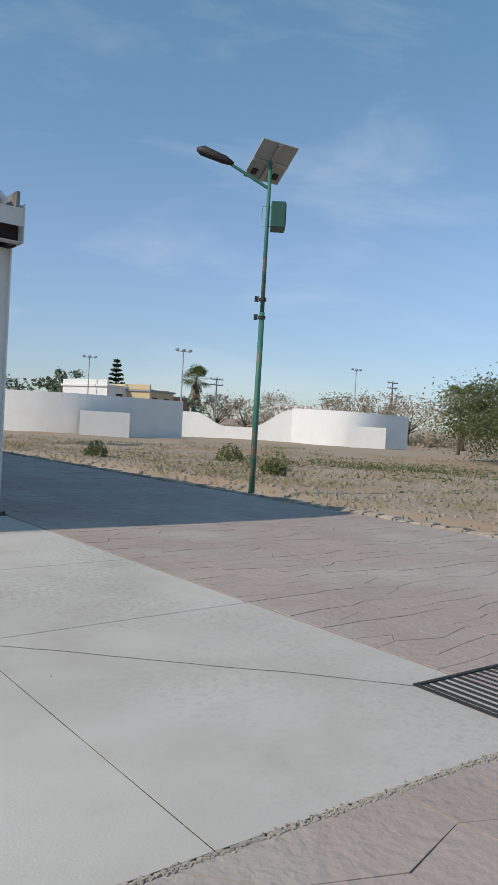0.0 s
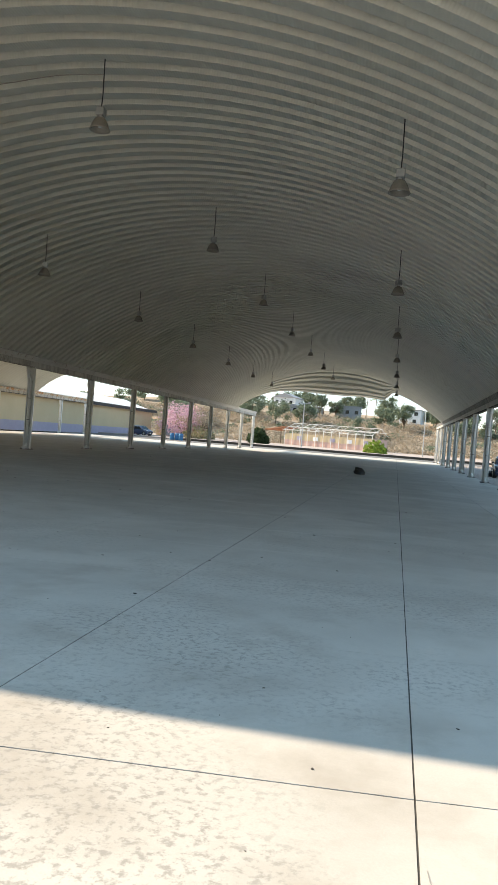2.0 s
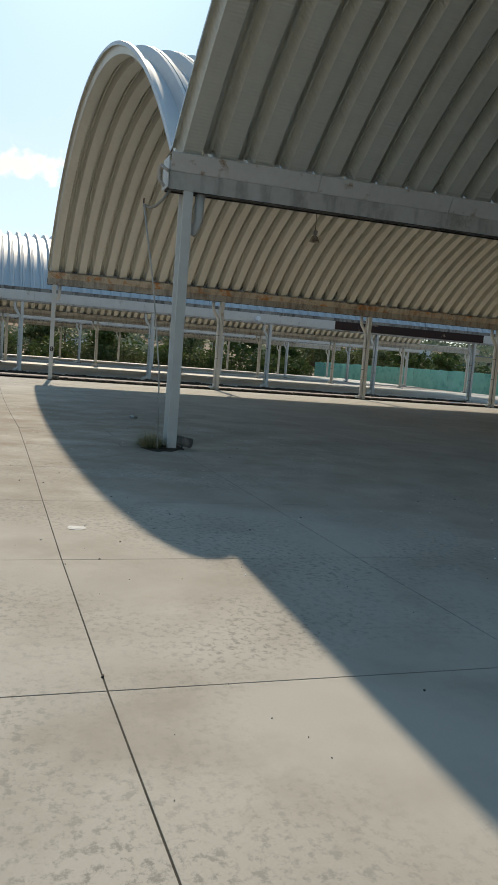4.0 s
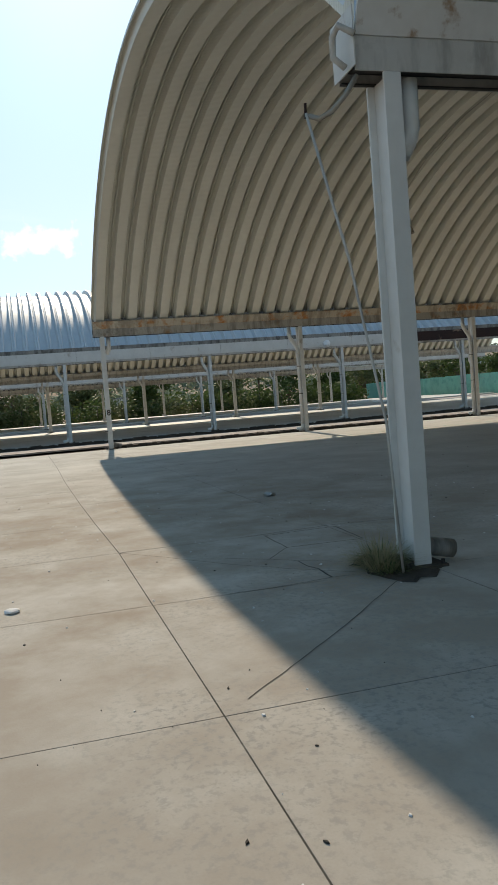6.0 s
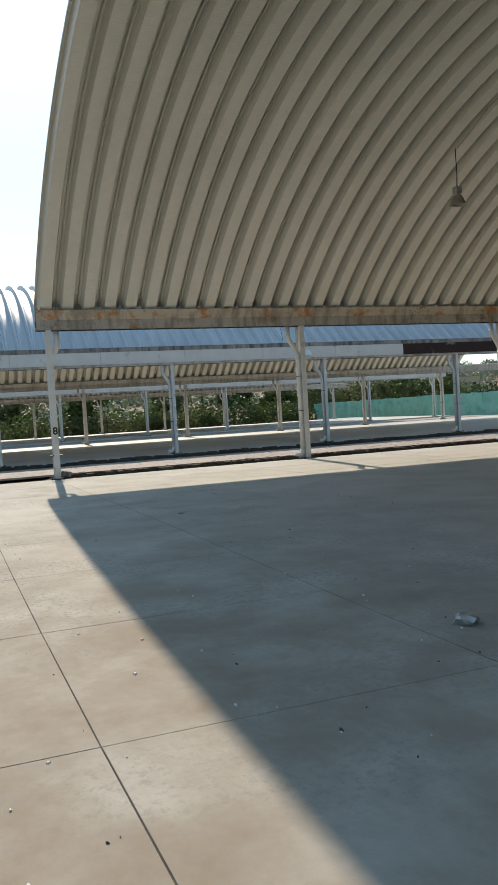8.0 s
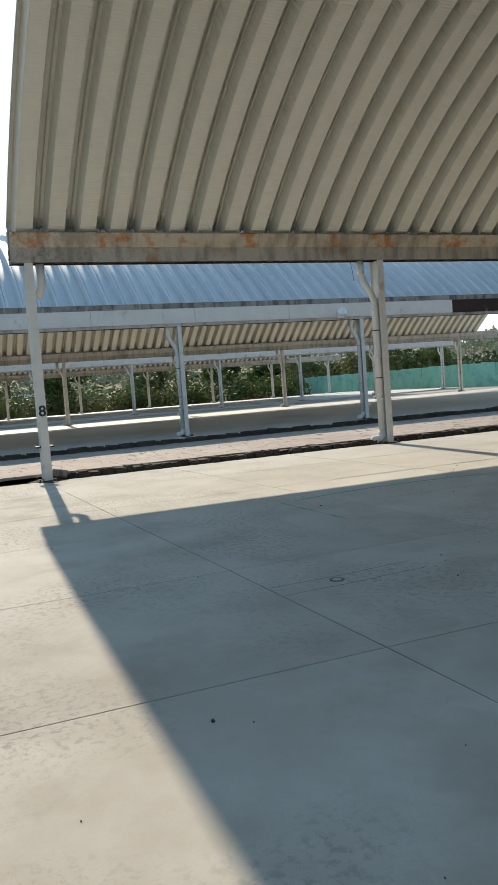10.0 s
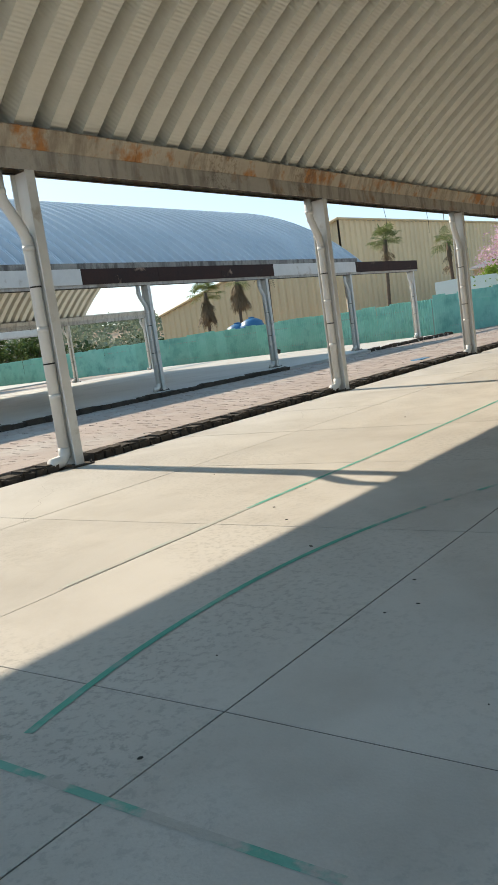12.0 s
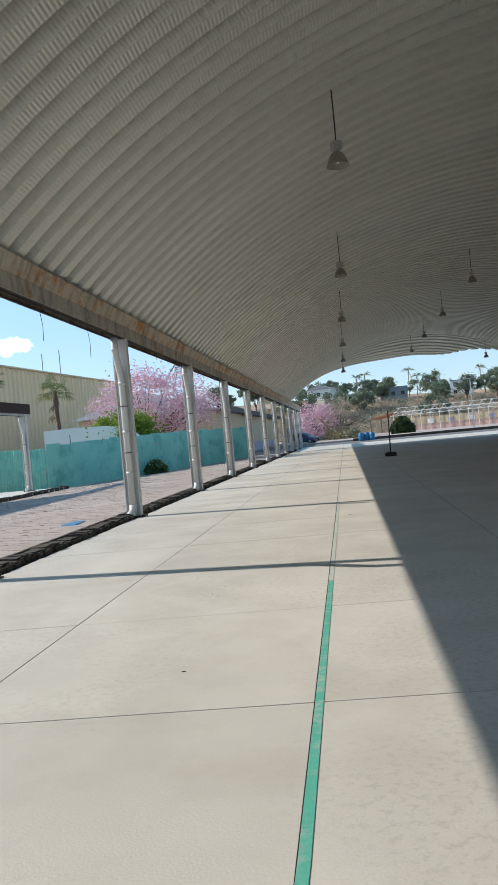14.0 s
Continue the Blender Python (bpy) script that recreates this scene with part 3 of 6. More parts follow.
# ---------------------------------------------------------------- columns with rain pipes
def pipe_path(h):
    return [(0.0, -0.40, h), (0.0, -0.40, h - 0.28), (0.0, -0.37, h - 0.40), (0.0, -0.16, h - 0.72), (0.0, -0.105, h - 0.86), (0.0, -0.10, h - 1.0), (0.0, -0.10, 0.24)]


def steel_column(h, pipe=True, stub=False):
    col = root("steel_column", 0, 0, 0)
    bm = bmesh.new()
    for s in (-1, 1):
        box(bm, s * 0.155 - 0.012, s * 0.155 + 0.012, -0.075, 0.075, 0.02, h, 0.003)
    box(bm, -0.143, 0.143, -0.012, 0.012, 0.02, h)
    part("shaft", bm, WHITEPAINT, col)
    part("base_plate", bbox(-0.24, 0.24, -0.19, 0.19, 0.0, 0.022), KERBSTONE, col, "dark rusted base plate")
    for sx in (-1, 1):
        for sy in (-1, 1):
            bm = tube(bmesh.new(), [(sx * 0.205, sy * 0.155, 0.02), (sx * 0.205, sy * 0.155, 0.06)], 0.016, 6)
            part("bolt", bm, BLACKSTEEL, col)
    if pipe:
        p = part("rain_pipe", tube(bmesh.new(), pipe_path(h), 0.074, 14), PVC, col, "white plastic rain pipe", True)
        for z in (h - 0.30, h - 1.02, h * 0.47, h * 0.24):
            y = -0.40 if z > h - 0.35 else -0.10
            part("pipe_collar", tube(bmesh.new(), [(0, y, z), (0, y, z + 0.07)], 0.081, 14), PVC, p, smooth=True)
        for z in (h * 0.62, h * 0.36):
            part("pipe_strap", tube(bmesh.new(), [(0, -0.10, z), (0, -0.10, z + 0.02)], 0.079, 14), BLACKSTEEL, p, "dark strap")
        part("pipe_shoe", tube(bmesh.new(), [(0, -0.10, 0.27), (0, -0.115, 0.16), (0, -0.17, 0.10), (0, -0.36, 0.085)], 0.084, 14), PVC, p, smooth=True)
    if stub:
        part("rain_pipe", tube(bmesh.new(), [(0.0, 0.22, h), (0.0, 0.22, h - 0.38), (0.0, 0.20, h - 0.46), (0.0, 0.12, h - 0.60)], 0.075, 14), PVC, col, "short broken rain pipe", True)
        part("shoe", tube(bmesh.new(), [(0, 0.10, 0.14), (0, 0.2, 0.12), (0, 0.36, 0.085)], 0.08, 12), GRIMY, col, "dirty pipe shoe", True)
    return col


def column_row(x, y0, ks, z, h, group, label, stub_first=True):
    proto = steel_column(h)
    tagged(proto, label, "column", group)
    proto.matrix_world = pose(x, y0 + ks[-1] * BAY, z)
    for k in ks[:-1]:
        if k == ks[0] and stub_first:
            c = steel_column(h, False, True)
            tagged(c, "white painted steel end column with a short pipe stub", "column", group)
            c.matrix_world = pose(x, y0 + k * BAY, z)
        else:
            copy_thing(proto, pose(x, y0 + k * BAY, z))


LBL = "white painted steel column with a plastic rain pipe"
column_row(XR, 0.65, list(range(13)), 0, HB, "outer columns", LBL)
column_row(XV, 0.03, list(range(13)), 0, HB, "valley columns", LBL)
column_row(XL, -0.54, list(range(13)), 0, HB, "lane columns", LBL)
column_row(XC, 5.81, list(range(-5, 6)), ZC, HB - 0.1, "second hall columns", "white steel column with a bent rain pipe", False)
column_row(XF, 5.2, list(range(-5, 6)), ZC, HB - 0.1, "second hall west columns", "cream steel column with a bent rain pipe", False)
column_row(XH, 4.9, list(range(-5, 6)), ZC, HB - 0.1, "far hall columns", "cream steel column with a bent rain pipe", False)
column_row(XG, 4.6, list(range(-5, 6)), ZC, HB - 0.1, "farthest columns", "cream steel column with a bent rain pipe", False)


# ---------------------------------------------------------------- eave beams and gutters
def eave_beam(name, x, y0, y1, dz, inner, label, valley=False, outer_rust=(), flange=None):
    """inner: +1 when the hall lies towards +x, -1 towards -x."""
    top = root(name, x, 0, dz, label, "gutter beam", kind="structure")
    b, s = HB, SPRING
    web = DIRTYBEAM if flange is None else STAINED
    for q in (-1, 1):
        xa, xb = sorted((q * 0.155, q * 0.17))
        part("beam", bbox(xa, xb, y0, y1, b, b + 0.26), web, top)
        xa, xb = sorted((q * 0.115, q * 0.154))
        # lip coloured near-black for the shade along the beam's underside
        part("beam_lip", bbox(xa, xb, y0, y1, b + 0.001, b + 0.014), HOLLOWDARK, top, "folded lip coloured dark as the shaded underside")
    # solid plate in place of the open hollow; its colour is the shade in there
    part("beam_inside", bbox(-0.154, 0.154, y0 + 0.002, y1 - 0.002, b + 0.10, b + 0.255), HOLLOWDARK, top, "plate coloured dark as the channel's shaded hollow")
    for side in ((inner,) if not valley else (-1, 1)):
        prof = [(side * 0.165, b + 0.262), (side * 0.185, b + 0.262), (side * 0.30, s + 0.03), (side * 0.28, s + 0.05)]
        if side < 0:
            prof = prof[::-1]
        n = int((y1 - y0) / 2.44) + 1
        step = (y1 - y0) / n
        for k in range(n):
            part("gutter_flange", extrude(bmesh.new(), prof, y0 + k * step + 0.004, y0 + (k + 1) * step - 0.004), flange or RUSTPAINT, top, "rust-streaked gutter flange")
    if not valley:
        o = -inner
        x0, x1 = sorted((o * 0.13, o * 0.185))
        part("closure", bbox(x0, x1, y0 + 0.02, y1 - 14 if y1 > 60 else y1 - 7, b + 0.262, s + 0.33), GRIMY, top, "dark closure strip under the sheets")
        n = int((y1 - y0) / 3.66) + 1
        step = (y1 - y0) / n
        for k in range(n):
            ya, yb = y0 + k * step + 0.006, y0 + (k + 1) * step - 0.006
            mat = WHITEPAINT
            for ra, rb in outer_rust:
                if ra <= (ya + yb) / 2 <= rb:
                    mat = RUST
            x0, x1 = sorted((o * 0.20, o * 0.222))
            part("fascia", bbox(x0, x1, ya, yb, b + 0.10, s + 0.14), mat, top, "rusted dark fascia" if mat is RUST else "")
    return top


eave_beam("gutter_east", XR, 0.38, 88.9, 0, -1, "white steel gutter beam on the outer columns", flange=GRIMY)
eave_beam("gutter_valley", XV, -0.28, 88.4, 0, 1, "white steel valley gutter between the two roofs", True, flange=WHITERUST)
eave_beam("gutter_west", XL, -0.84, 87.8, 0, 1, "white steel gutter beam with a rusted flange", outer_rust=())
eave_beam("gutter_lane", XC, -30.1, 42.9, ZC - 0.1, -1, "white steel gutter beam with patches of rusted fascia", outer_rust=((19, 27), (34, 43)), flange=STAINED)
eave_beam("gutter_far_west", XF, -30.1, 42.9, ZC - 0.1, 1, "cream steel gutter beam of the second hall", flange=STAINED)
eave_beam("gutter_far_east", XH, -30.1, 42.9, ZC - 0.1, -1, "cream steel gutter beam of the farthest hall", flange=STAINED)
eave_beam("gutter_far", XG, -30.1, 42.9, ZC - 0.1, 1, "cream steel gutter beam of the farthest hall", flange=STAINED)


# ---------------------------------------------------------------- hanging lamps
def roof_z(x, xa, xb):
    a, h = abs(xb - xa) / 2 - 0.15, APEX - SPRING
    r = (a * a + h * h) / (2 * h)
    return SPRING + _m.sqrt(r * r - (x - (xa + xb) / 2) ** 2) - r + h


def hanging_lamp(drop):
    lamp = root("hanging_lamp")
    part("rod", tube(bmesh.new(), [(0, 0, -0.01), (0.01, 0.005, -drop * 0.5), (0, 0, -drop + 0.42)], 0.012, 6), BLACKSTEEL, lamp, "thin dark hanging rod")
    part("ballast_box", bbox(-0.085, 0.085, -0.085, 0.085, -drop + 0.28, -drop + 0.44, 0.012), GALV, lamp, "grey ballast box")
    part("neck", tube(bmesh.new(), [(0, 0, -drop + 0.29), (0, 0, -drop + 0.22)], 0.05, 10), GALV, lamp)
    sh = lathe(bmesh.new(), [(0.05, -drop + 0.25), (0.10, -drop + 0.23), (0.15, -drop + 0.15), (0.19, -drop + 0.04), (0.21, -drop), (0.195, -drop), (0.17, -drop + 0.05), (0.13, -drop + 0.15), (0.04, -drop + 0.21)], 20)
    part("shade", sh, SHADE, lamp, "dusty grey bell shade", True)
    part("bulb", lathe(bmesh.new(), [(0.001, -drop + 0.045), (0.035, -drop + 0.055), (0.045, -drop + 0.10), (0.03, -drop + 0.16), (0.02, -drop + 0.21)], 12), PAPER, lamp, "unlit white bulb", True)
    return lamp


SHADE = material("lamp_shade", (0.36, 0.33, 0.28), (0.28, 0.25, 0.21), rough=0.45, metal=0.3, scale=8)
LAMP_ROWS = ((17.1, XV, XR), (11.15, XV, XR), (5.4, XV, XR), (-5.2, XL, XV), (-11.0, XL, XV), (-16.65, XL, XV))
made = {}
for lx, xa, xb in LAMP_ROWS:
    top = roof_z(lx, xa, xb)
    drop = 1.42 if abs(lx - (xa + xb) / 2) < 2 else 1.38
    for k in range(7):
        at = pose(lx, (9.4 + 9.6 * k) if lx > 0 else (8.9 + 9.95 * k), top, 0, 0, 25 * k)
        if drop not in made:
            made[drop] = hanging_lamp(drop)
            made[drop].matrix_world = at
            tagged(made[drop], "grey industrial bell lamp hanging from the roof, unlit", "pendant lamp", "hanging hall lamps")
        else:
            copy_thing(made[drop], at)


def roof_cable(xa, xb, x0, x1, y, label):
    pts = [(x, y + 0.03 * _m.sin(3 * x), roof_z(x, xa, xb) - 0.03) for x in np.linspace(x0, x1, 22)]
    ob = new("roof_cable", finish(tube(bmesh.new(), pts, 0.009, 6), "roof_cable", SHADE))
    tagged(ob, label, "cable")


roof_cable(XV, XR, 0.5, 10.9, 9.95, "dark cable conduit fixed along the roof's curve")
roof_cable(XL, XV, -16.6, -9.0, 8.9, "dark cable conduit fixed along the roof's curve")


# ---------------------------------------------------------------- far land: polar places round the starting point
def pol(az, dist, x0=18.5, y0=-10.7):
    """az: degrees to the left of +y."""
    a = radians(az)
    return x0 - dist * _m.sin(a), y0 + dist * _m.cos(a)


# ---------------------------------------------------------------- white curved-wall building
def ribbon_wall(bm, pts, z0, tops, thick=0.35):
    """A wall along a line of points whose top follows the given heights."""
    n = len(pts)
    P = [Vector((x, y, 0)) for x, y in pts]
    rows = []
    for i, p in enumerate(P):
        d = (P[min(i + 1, n - 1)] - P[max(i - 1, 0)]).normalized()
        o = Vector((-d.y, d.x, 0)) * thick / 2
        rows.append([bm.verts.new((p + s * o) + Vector((0, 0, z))) for s, z in ((-1, z0), (-1, tops[i]), (1, tops[i]), (1, z0))])
    for a, b in zip(rows, rows[1:]):
        for k in range(3):
            bm.faces.new((a[k], b[k], b[k + 1], a[k + 1]))
    bm.faces.new(rows[0])
    bm.faces.new(rows[-1][::-1])
    return bm


def white_compound():
    top = root("white_building", label="low white rendered building with curved walls on the dirt field", category="building")
    pts, tops = [], []
    for i in range(41):
        az = -15.0 - 16.8 * i / 40
        d = 76 - 5 * _m.sin(_m.pi * i / 40) + 2 * i / 40
        pts.append(pol(az, d))
        tops.append(2.0 + 1.75 * smooth01((i - 1) / 9))
    part("curved_wall", ribbon_wall(bmesh.new(), pts, -0.6, tops), WHITEWALL, top)
    pts, tops = [], []
    for i in range(37):
        az = -31.9 - 8.2 * i / 36
        pts.append(pol(az, 92 - 4 * i / 36))
        tops.append(3.0 if i < 4 else 3.0 - 1.5 * smooth01((i - 4) / 10) if i < 22 else 1.5 + 2.3 * smooth01((i - 22) / 14))
    part("low_wall", ribbon_wall(bmesh.new(), pts, -0.6, tops), WHITEWALL, top)
    pts, tops = [], []
    for i in range(41):
        az = -40.1 - 8.4 * i / 40
        pts.append(pol(az, 88 - 4 * _m.sin(_m.pi * i / 40)))
        tops.append(3.95 - 0.3 * i / 40)
    part("curved_wall", ribbon_wall(bmesh.new(), pts, -0.6, tops), WHITEWALL, top)
    for az0, az1, d in ((-24.4, -28.0, 68.5), (-44.4, -47.0, 80)):
        (ax, ay), (bx, by) = pol(az0, d), pol(az1, d)
        (cx, cy), (ex, ey) = pol(az1, d + 3), pol(az0, d + 3)
        part("annex", slab(bmesh.new(), [(ax, ay), (ex, ey), (cx, cy), (bx, by)][::-1], -0.6, 2.2), WHITEWALL, top)
    # grey-roofed wing farther along the wall
    (ax, ay), (bx, by), (cx, cy), (ex, ey) = pol(-9.5, 84), pol(-14.4, 80), pol(-14.4, 92), pol(-9.5, 96)
    bm = slab(bmesh.new(), [(ax, ay), (ex, ey), (cx, cy), (bx, by)][::-1], -0.6, 2.0)
    part("wing", bm, WHITEWALL, top)
    bm = bmesh.new()
    vs = [bm.verts.new(v) for v in ((ax, ay, 2.01), (bx, by, 2.01), (cx, cy, 3.9), (ex, ey, 3.9))]
    bm.faces.new(vs)
    part("roof", bm, GREYROOF, top, "grey sheet roof")


white_compound()


# ---------------------------------------------------------------- plants
def limb(bm, a, b, ra, rb, n=6):
    m = (Vector(a) + Vector(b)) / 2 + Vector((random.uniform(-1, 1), random.uniform(-1, 1), random.uniform(-0.3, 0.6))) * (Vector(b) - Vector(a)).length * 0.08
    tube(bm, [a, m, b], [ra, (ra + rb) / 2, rb], n)


def tree(name, x, y, z, height, radius, leaves, size, mat, label, category="tree", trunk=0.35, flat=0.75, clumps=26, seed=1, droop=0.0, lean=0.0):
    rnd = random.Random(seed)
    top = root(name, x, y, z, label, category)
    h0 = height * trunk
    wood, crown = bmesh.new(), bmesh.new()
    r0 = max(0.06, height * 0.03)
    fork = Vector((lean, 0, h0))
    tube(wood, [(0, 0, -0.3), (lean * 0.3, 0, h0 * 0.5), fork], [r0 * 1.25, r0, r0 * 0.8], 8)
    centre = Vector((lean, 0, height - radius * flat))
    for k in range(clumps):
        u, v = rnd.uniform(0, 2 * _m.pi), rnd.uniform(-0.55, 1.0)
        rr = radius * rnd.uniform(0.45, 1.0)
        c = centre + Vector((_m.cos(u) * rr * _m.sqrt(max(0, 1 - v * v * 0.8)), _m.sin(u) * rr * _m.sqrt(max(0, 1 - v * v * 0.8)), v * radius * flat))
        if k % 2 == 0:
            limb(wood, fork + Vector((0, 0, rnd.uniform(-0.2, 0.1) * h0)), c, r0 * 0.45, r0 * 0.08, 5)
        cr = radius * rnd.uniform(0.16, 0.36)
        for _ in range(leaves // clumps):
            d = Vector((rnd.gauss(0, 1), rnd.gauss(0, 1), rnd.gauss(0, 0.75) - droop))
            leaf(crown, c + d * cr * 0.6, size * rnd.uniform(0.6, 1.3), rnd, 1.7, droop)
    part("trunk", wood, BARK, top, smooth=True)
    part("crown", crown, mat, top)
    return top


def shrub(x, y, z, r, h, n, size, mat, label, seed, name="shrub"):
    rnd = random.Random(seed)
    bm = bmesh.new()
    for _ in range(n):
        u = rnd.uniform(0, 2 * _m.pi)
        q = _m.sqrt(rnd.random()) * r
        c = Vector((_m.cos(u) * q, _m.sin(u) * q, h * rnd.random() ** 0.8 * (1.1 - (q / r) ** 2 * 0.7)))
        leaf(bm, c, size * rnd.uniform(0.6, 1.4), rnd, 2.2, -0.6)
    for _ in range(6):
        u = rnd.uniform(0, 2 * _m.pi)
        tube(bm, [(0, 0, -0.05), (_m.cos(u) * r * 0.5, _m.sin(u) * r * 0.5, h * 0.8)], [0.012, 0.004], 4)
    ob = new(name, finish(bm, name, mat))
    ob.location = (x, y, z)
    return tagged(ob, label, "shrub")


def palm(x, y, z, h, fronds, length, label, seed, dead=14, lean=0.3, fan=True, live=PALMLEAF):
    rnd = random.Random(seed)
    top = root("palm_tree", x, y, z, label, "palm")
    part("trunk", tube(bmesh.new(), [(0, 0, -0.4), (lean * 0.3, 0, h * 0.35), (lean * 0.75, 0, h * 0.7), (lean, 0, h)], [0.17, 0.11, 0.10, 0.13], 9), BARK, top, "rough brown trunk", True)

    def frond(bm, a, up, L, sag, wide=0.34):
        d = Vector((_m.cos(a), _m.sin(a), 0))
        pts = [Vector((lean, 0, h)) + d * L * t * _m.cos(up) + Vector((0, 0, L * (t * _m.sin(up) - sag * t * t))) for t in (0, 0.35, 0.7, 1.0)]
        tube(bm, pts, [0.03, 0.022, 0.014, 0.004], 4)
        s = Vector((-d.y, d.x, 0))
        for t in np.linspace(0.22, 1.0, 11):
            i = min(2, int(t * 3))
            p = pts[i].lerp(pts[i + 1], min(1.0, t * 3 - i))
            w = L * wide * (1.15 - abs(t - 0.55))
            for q in (-1, 1):
                tip = p + s * q * w * 0.8 + d * w * 0.5 - Vector((0, 0, w * rnd.uniform(0.15, 0.5)))
                e = d * 0.07 * L / 2
                vs = [bm.verts.new(p - e), bm.verts.new(p + e), bm.verts.new(tip)]
                bm.faces.new(vs)
    bm = bmesh.new()
    for k in range(fronds):
        frond(bm, 2.4 * k + rnd.uniform(-0.3, 0.3), radians(rnd.uniform(5, 75)), length * rnd.uniform(0.8, 1.1), rnd.uniform(0.3, 0.6))
    part("crown", bm, live, top, "green fronds")
    if dead:
        bm = bmesh.new()
        for k in range(dead):
            frond(bm, 2.4 * k, radians(rnd.uniform(-80, -45)), length * rnd.uniform(0.8, 1.35), 0.15, 0.12)
        part("dead_fronds", bm, DEADPALM, top, "hanging dry brown fronds")
    return top


def fan_palm(x, y, z, h, leaves, size, skirt, label, seed, lean=0.2):
    """Leaves are pleated fans on stalks; old ones hang down as a shaggy skirt."""
    rnd = random.Random(seed)
    top = root("palm_tree", x, y, z, label, "palm")
    part("trunk", tube(bmesh.new(), [(0, 0, -0.4), (lean * 0.3, 0, h * 0.35), (lean * 0.75, 0, h * 0.7), (lean, 0, h)], [0.2, 0.15, 0.15, 0.2], 9), BARK, top, "dark shaggy trunk", True)
    head = Vector((lean, 0, h))

    def fan(bm, d, stalk, r, blades, spread):
        c = head + d * stalk - Vector((0, 0, stalk * stalk * 0.12))
        tube(bm, [head, c], [0.02, 0.012], 4)
        s = d.cross(Vector((0, 0, 1)))
        s = s.normalized() if s.length > 0.01 else Vector((1, 0, 0))
        for k in range(blades):
            a = radians(spread) * (k / (blades - 1) - 0.5)
            v = d * _m.cos(a) + s * _m.sin(a)
            w = v.cross(d.cross(s)).normalized() * r * 0.05
            m = c + v * r * 0.6
            e = c + v * r - Vector((0, 0, r * rnd.uniform(0.12, 0.38)))
            vs = [bm.verts.new(q) for q in (c, m + w, e, m - w)]
            bm.faces.new(vs)
    bm = bmesh.new()
    for k in range(leaves):
        u, e = 2.4 * k, radians(rnd.uniform(-25, 80))
        fan(bm, Vector((_m.cos(u) * _m.cos(e), _m.sin(u) * _m.cos(e), _m.sin(e))), size * rnd.uniform(0.5, 0.75), size * rnd.uniform(0.5, 0.7), 13, 200)
    part("crown", bm, PALMLEAF, top, "stiff green fan leaves")
    bm = bmesh.new()
    for k in range(skirt):
        u, e = 2.4 * k, radians(rnd.uniform(-86, -62))
        fan(bm, Vector((_m.cos(u) * _m.cos(e), _m.sin(u) * _m.cos(e), _m.sin(e))), size * rnd.uniform(0.3, 1.3), size * 0.5, 7, 80)
    part("dead_fronds", bm, DEADPALM, top, "hanging dry brown fronds")
    return top


# by the field
tree("mesquite_tree", *pol(-55.4, 46), 0, 4.9, 3.8, 22000, 0.085, OLIVE, "wide green mesquite tree with hanging twigs on the dirt", seed=3, droop=0.5, flat=0.62, clumps=80, trunk=0.4)
palm(29.7, 31.5, 0, 7.0, 26, 1.85, "tall palm with a skirt of dry fronds beside the lane", 5, 44, 0.3, live=PALEPALM)
fan_palm(*pol(-32.7, 118), 0, 8.6, 40, 2.2, 30, "bushy fan palm behind the white walls", 6)
palm(*pol(-52.2, 70), 0, 5.6, 18, 2.0, "palm behind the mesquite tree", 8, 6, 0.2)
tree("far_tree", *pol(-23.3, 130), 0.5, 8.4, 4.2, 1500, 0.45, HAZEGREEN, "dark green broad tree beyond the white walls", seed=11)
tree("far_tree", *pol(-19.6, 150), 0.5, 7.0, 4.6, 1500, 0.45, HAZEGREEN, "dark green broad tree beyond the white walls", seed=12)
tree("far_tree", *pol(-31.6, 112), 0, 4.6, 4.0, 1500, 0.4, HAZEGREEN, "dark green bushy tree behind the white walls", seed=13, trunk=0.2)
for k, (az, d, h, r) in enumerate(((-34.5, 120, 5.6, 3.6), (-36.6, 125, 5.4, 4.0), (-38.8, 118, 6.0, 4.2), (-42.5, 122, 6.4, 4.5), (-44.5, 118, 6.6, 4.8), (-46.6, 112, 6.8, 4.6), (-48.6, 112, 6.6, 4.4), (-52.5, 100, 7, 5))):
    tree("bare_tree", *pol(az, d), 0.3, h, r, 1500, 0.2, DRY, "leafless brown scrub tree on dry ground", trunk=0.25, clumps=30, seed=20 + k, flat=0.6)


def araucaria(x, y, z, h):
    top = root("conifer_tree", x, y, z, "tiered dark green norfolk pine", "tree")
    part("trunk", tube(bmesh.new(), [(0, 0, 0), (0, 0, h)], [0.3, 0.04], 6), BARK, top)
    bm, rnd = bmesh.new(), random.Random(4)
    for k in range(9):
        zz = h * (0.42 + 0.56 * k / 8)
        r = h * 0.17 * (1.05 - 0.85 * k / 8)
        for a in range(9):
            u = a * 0.7 + k
            e = Vector((_m.cos(u) * r, _m.sin(u) * r, zz + 0.25 * r))
            for t in np.linspace(0.2, 1, 9):
                leaf(bm, Vector((0, 0, zz)).lerp(e, t), 0.45, rnd, 2.0)
    part("crown", bm, DARKGREEN, top)


araucaria(*pol(-26.9, 140), 0, 12.3)


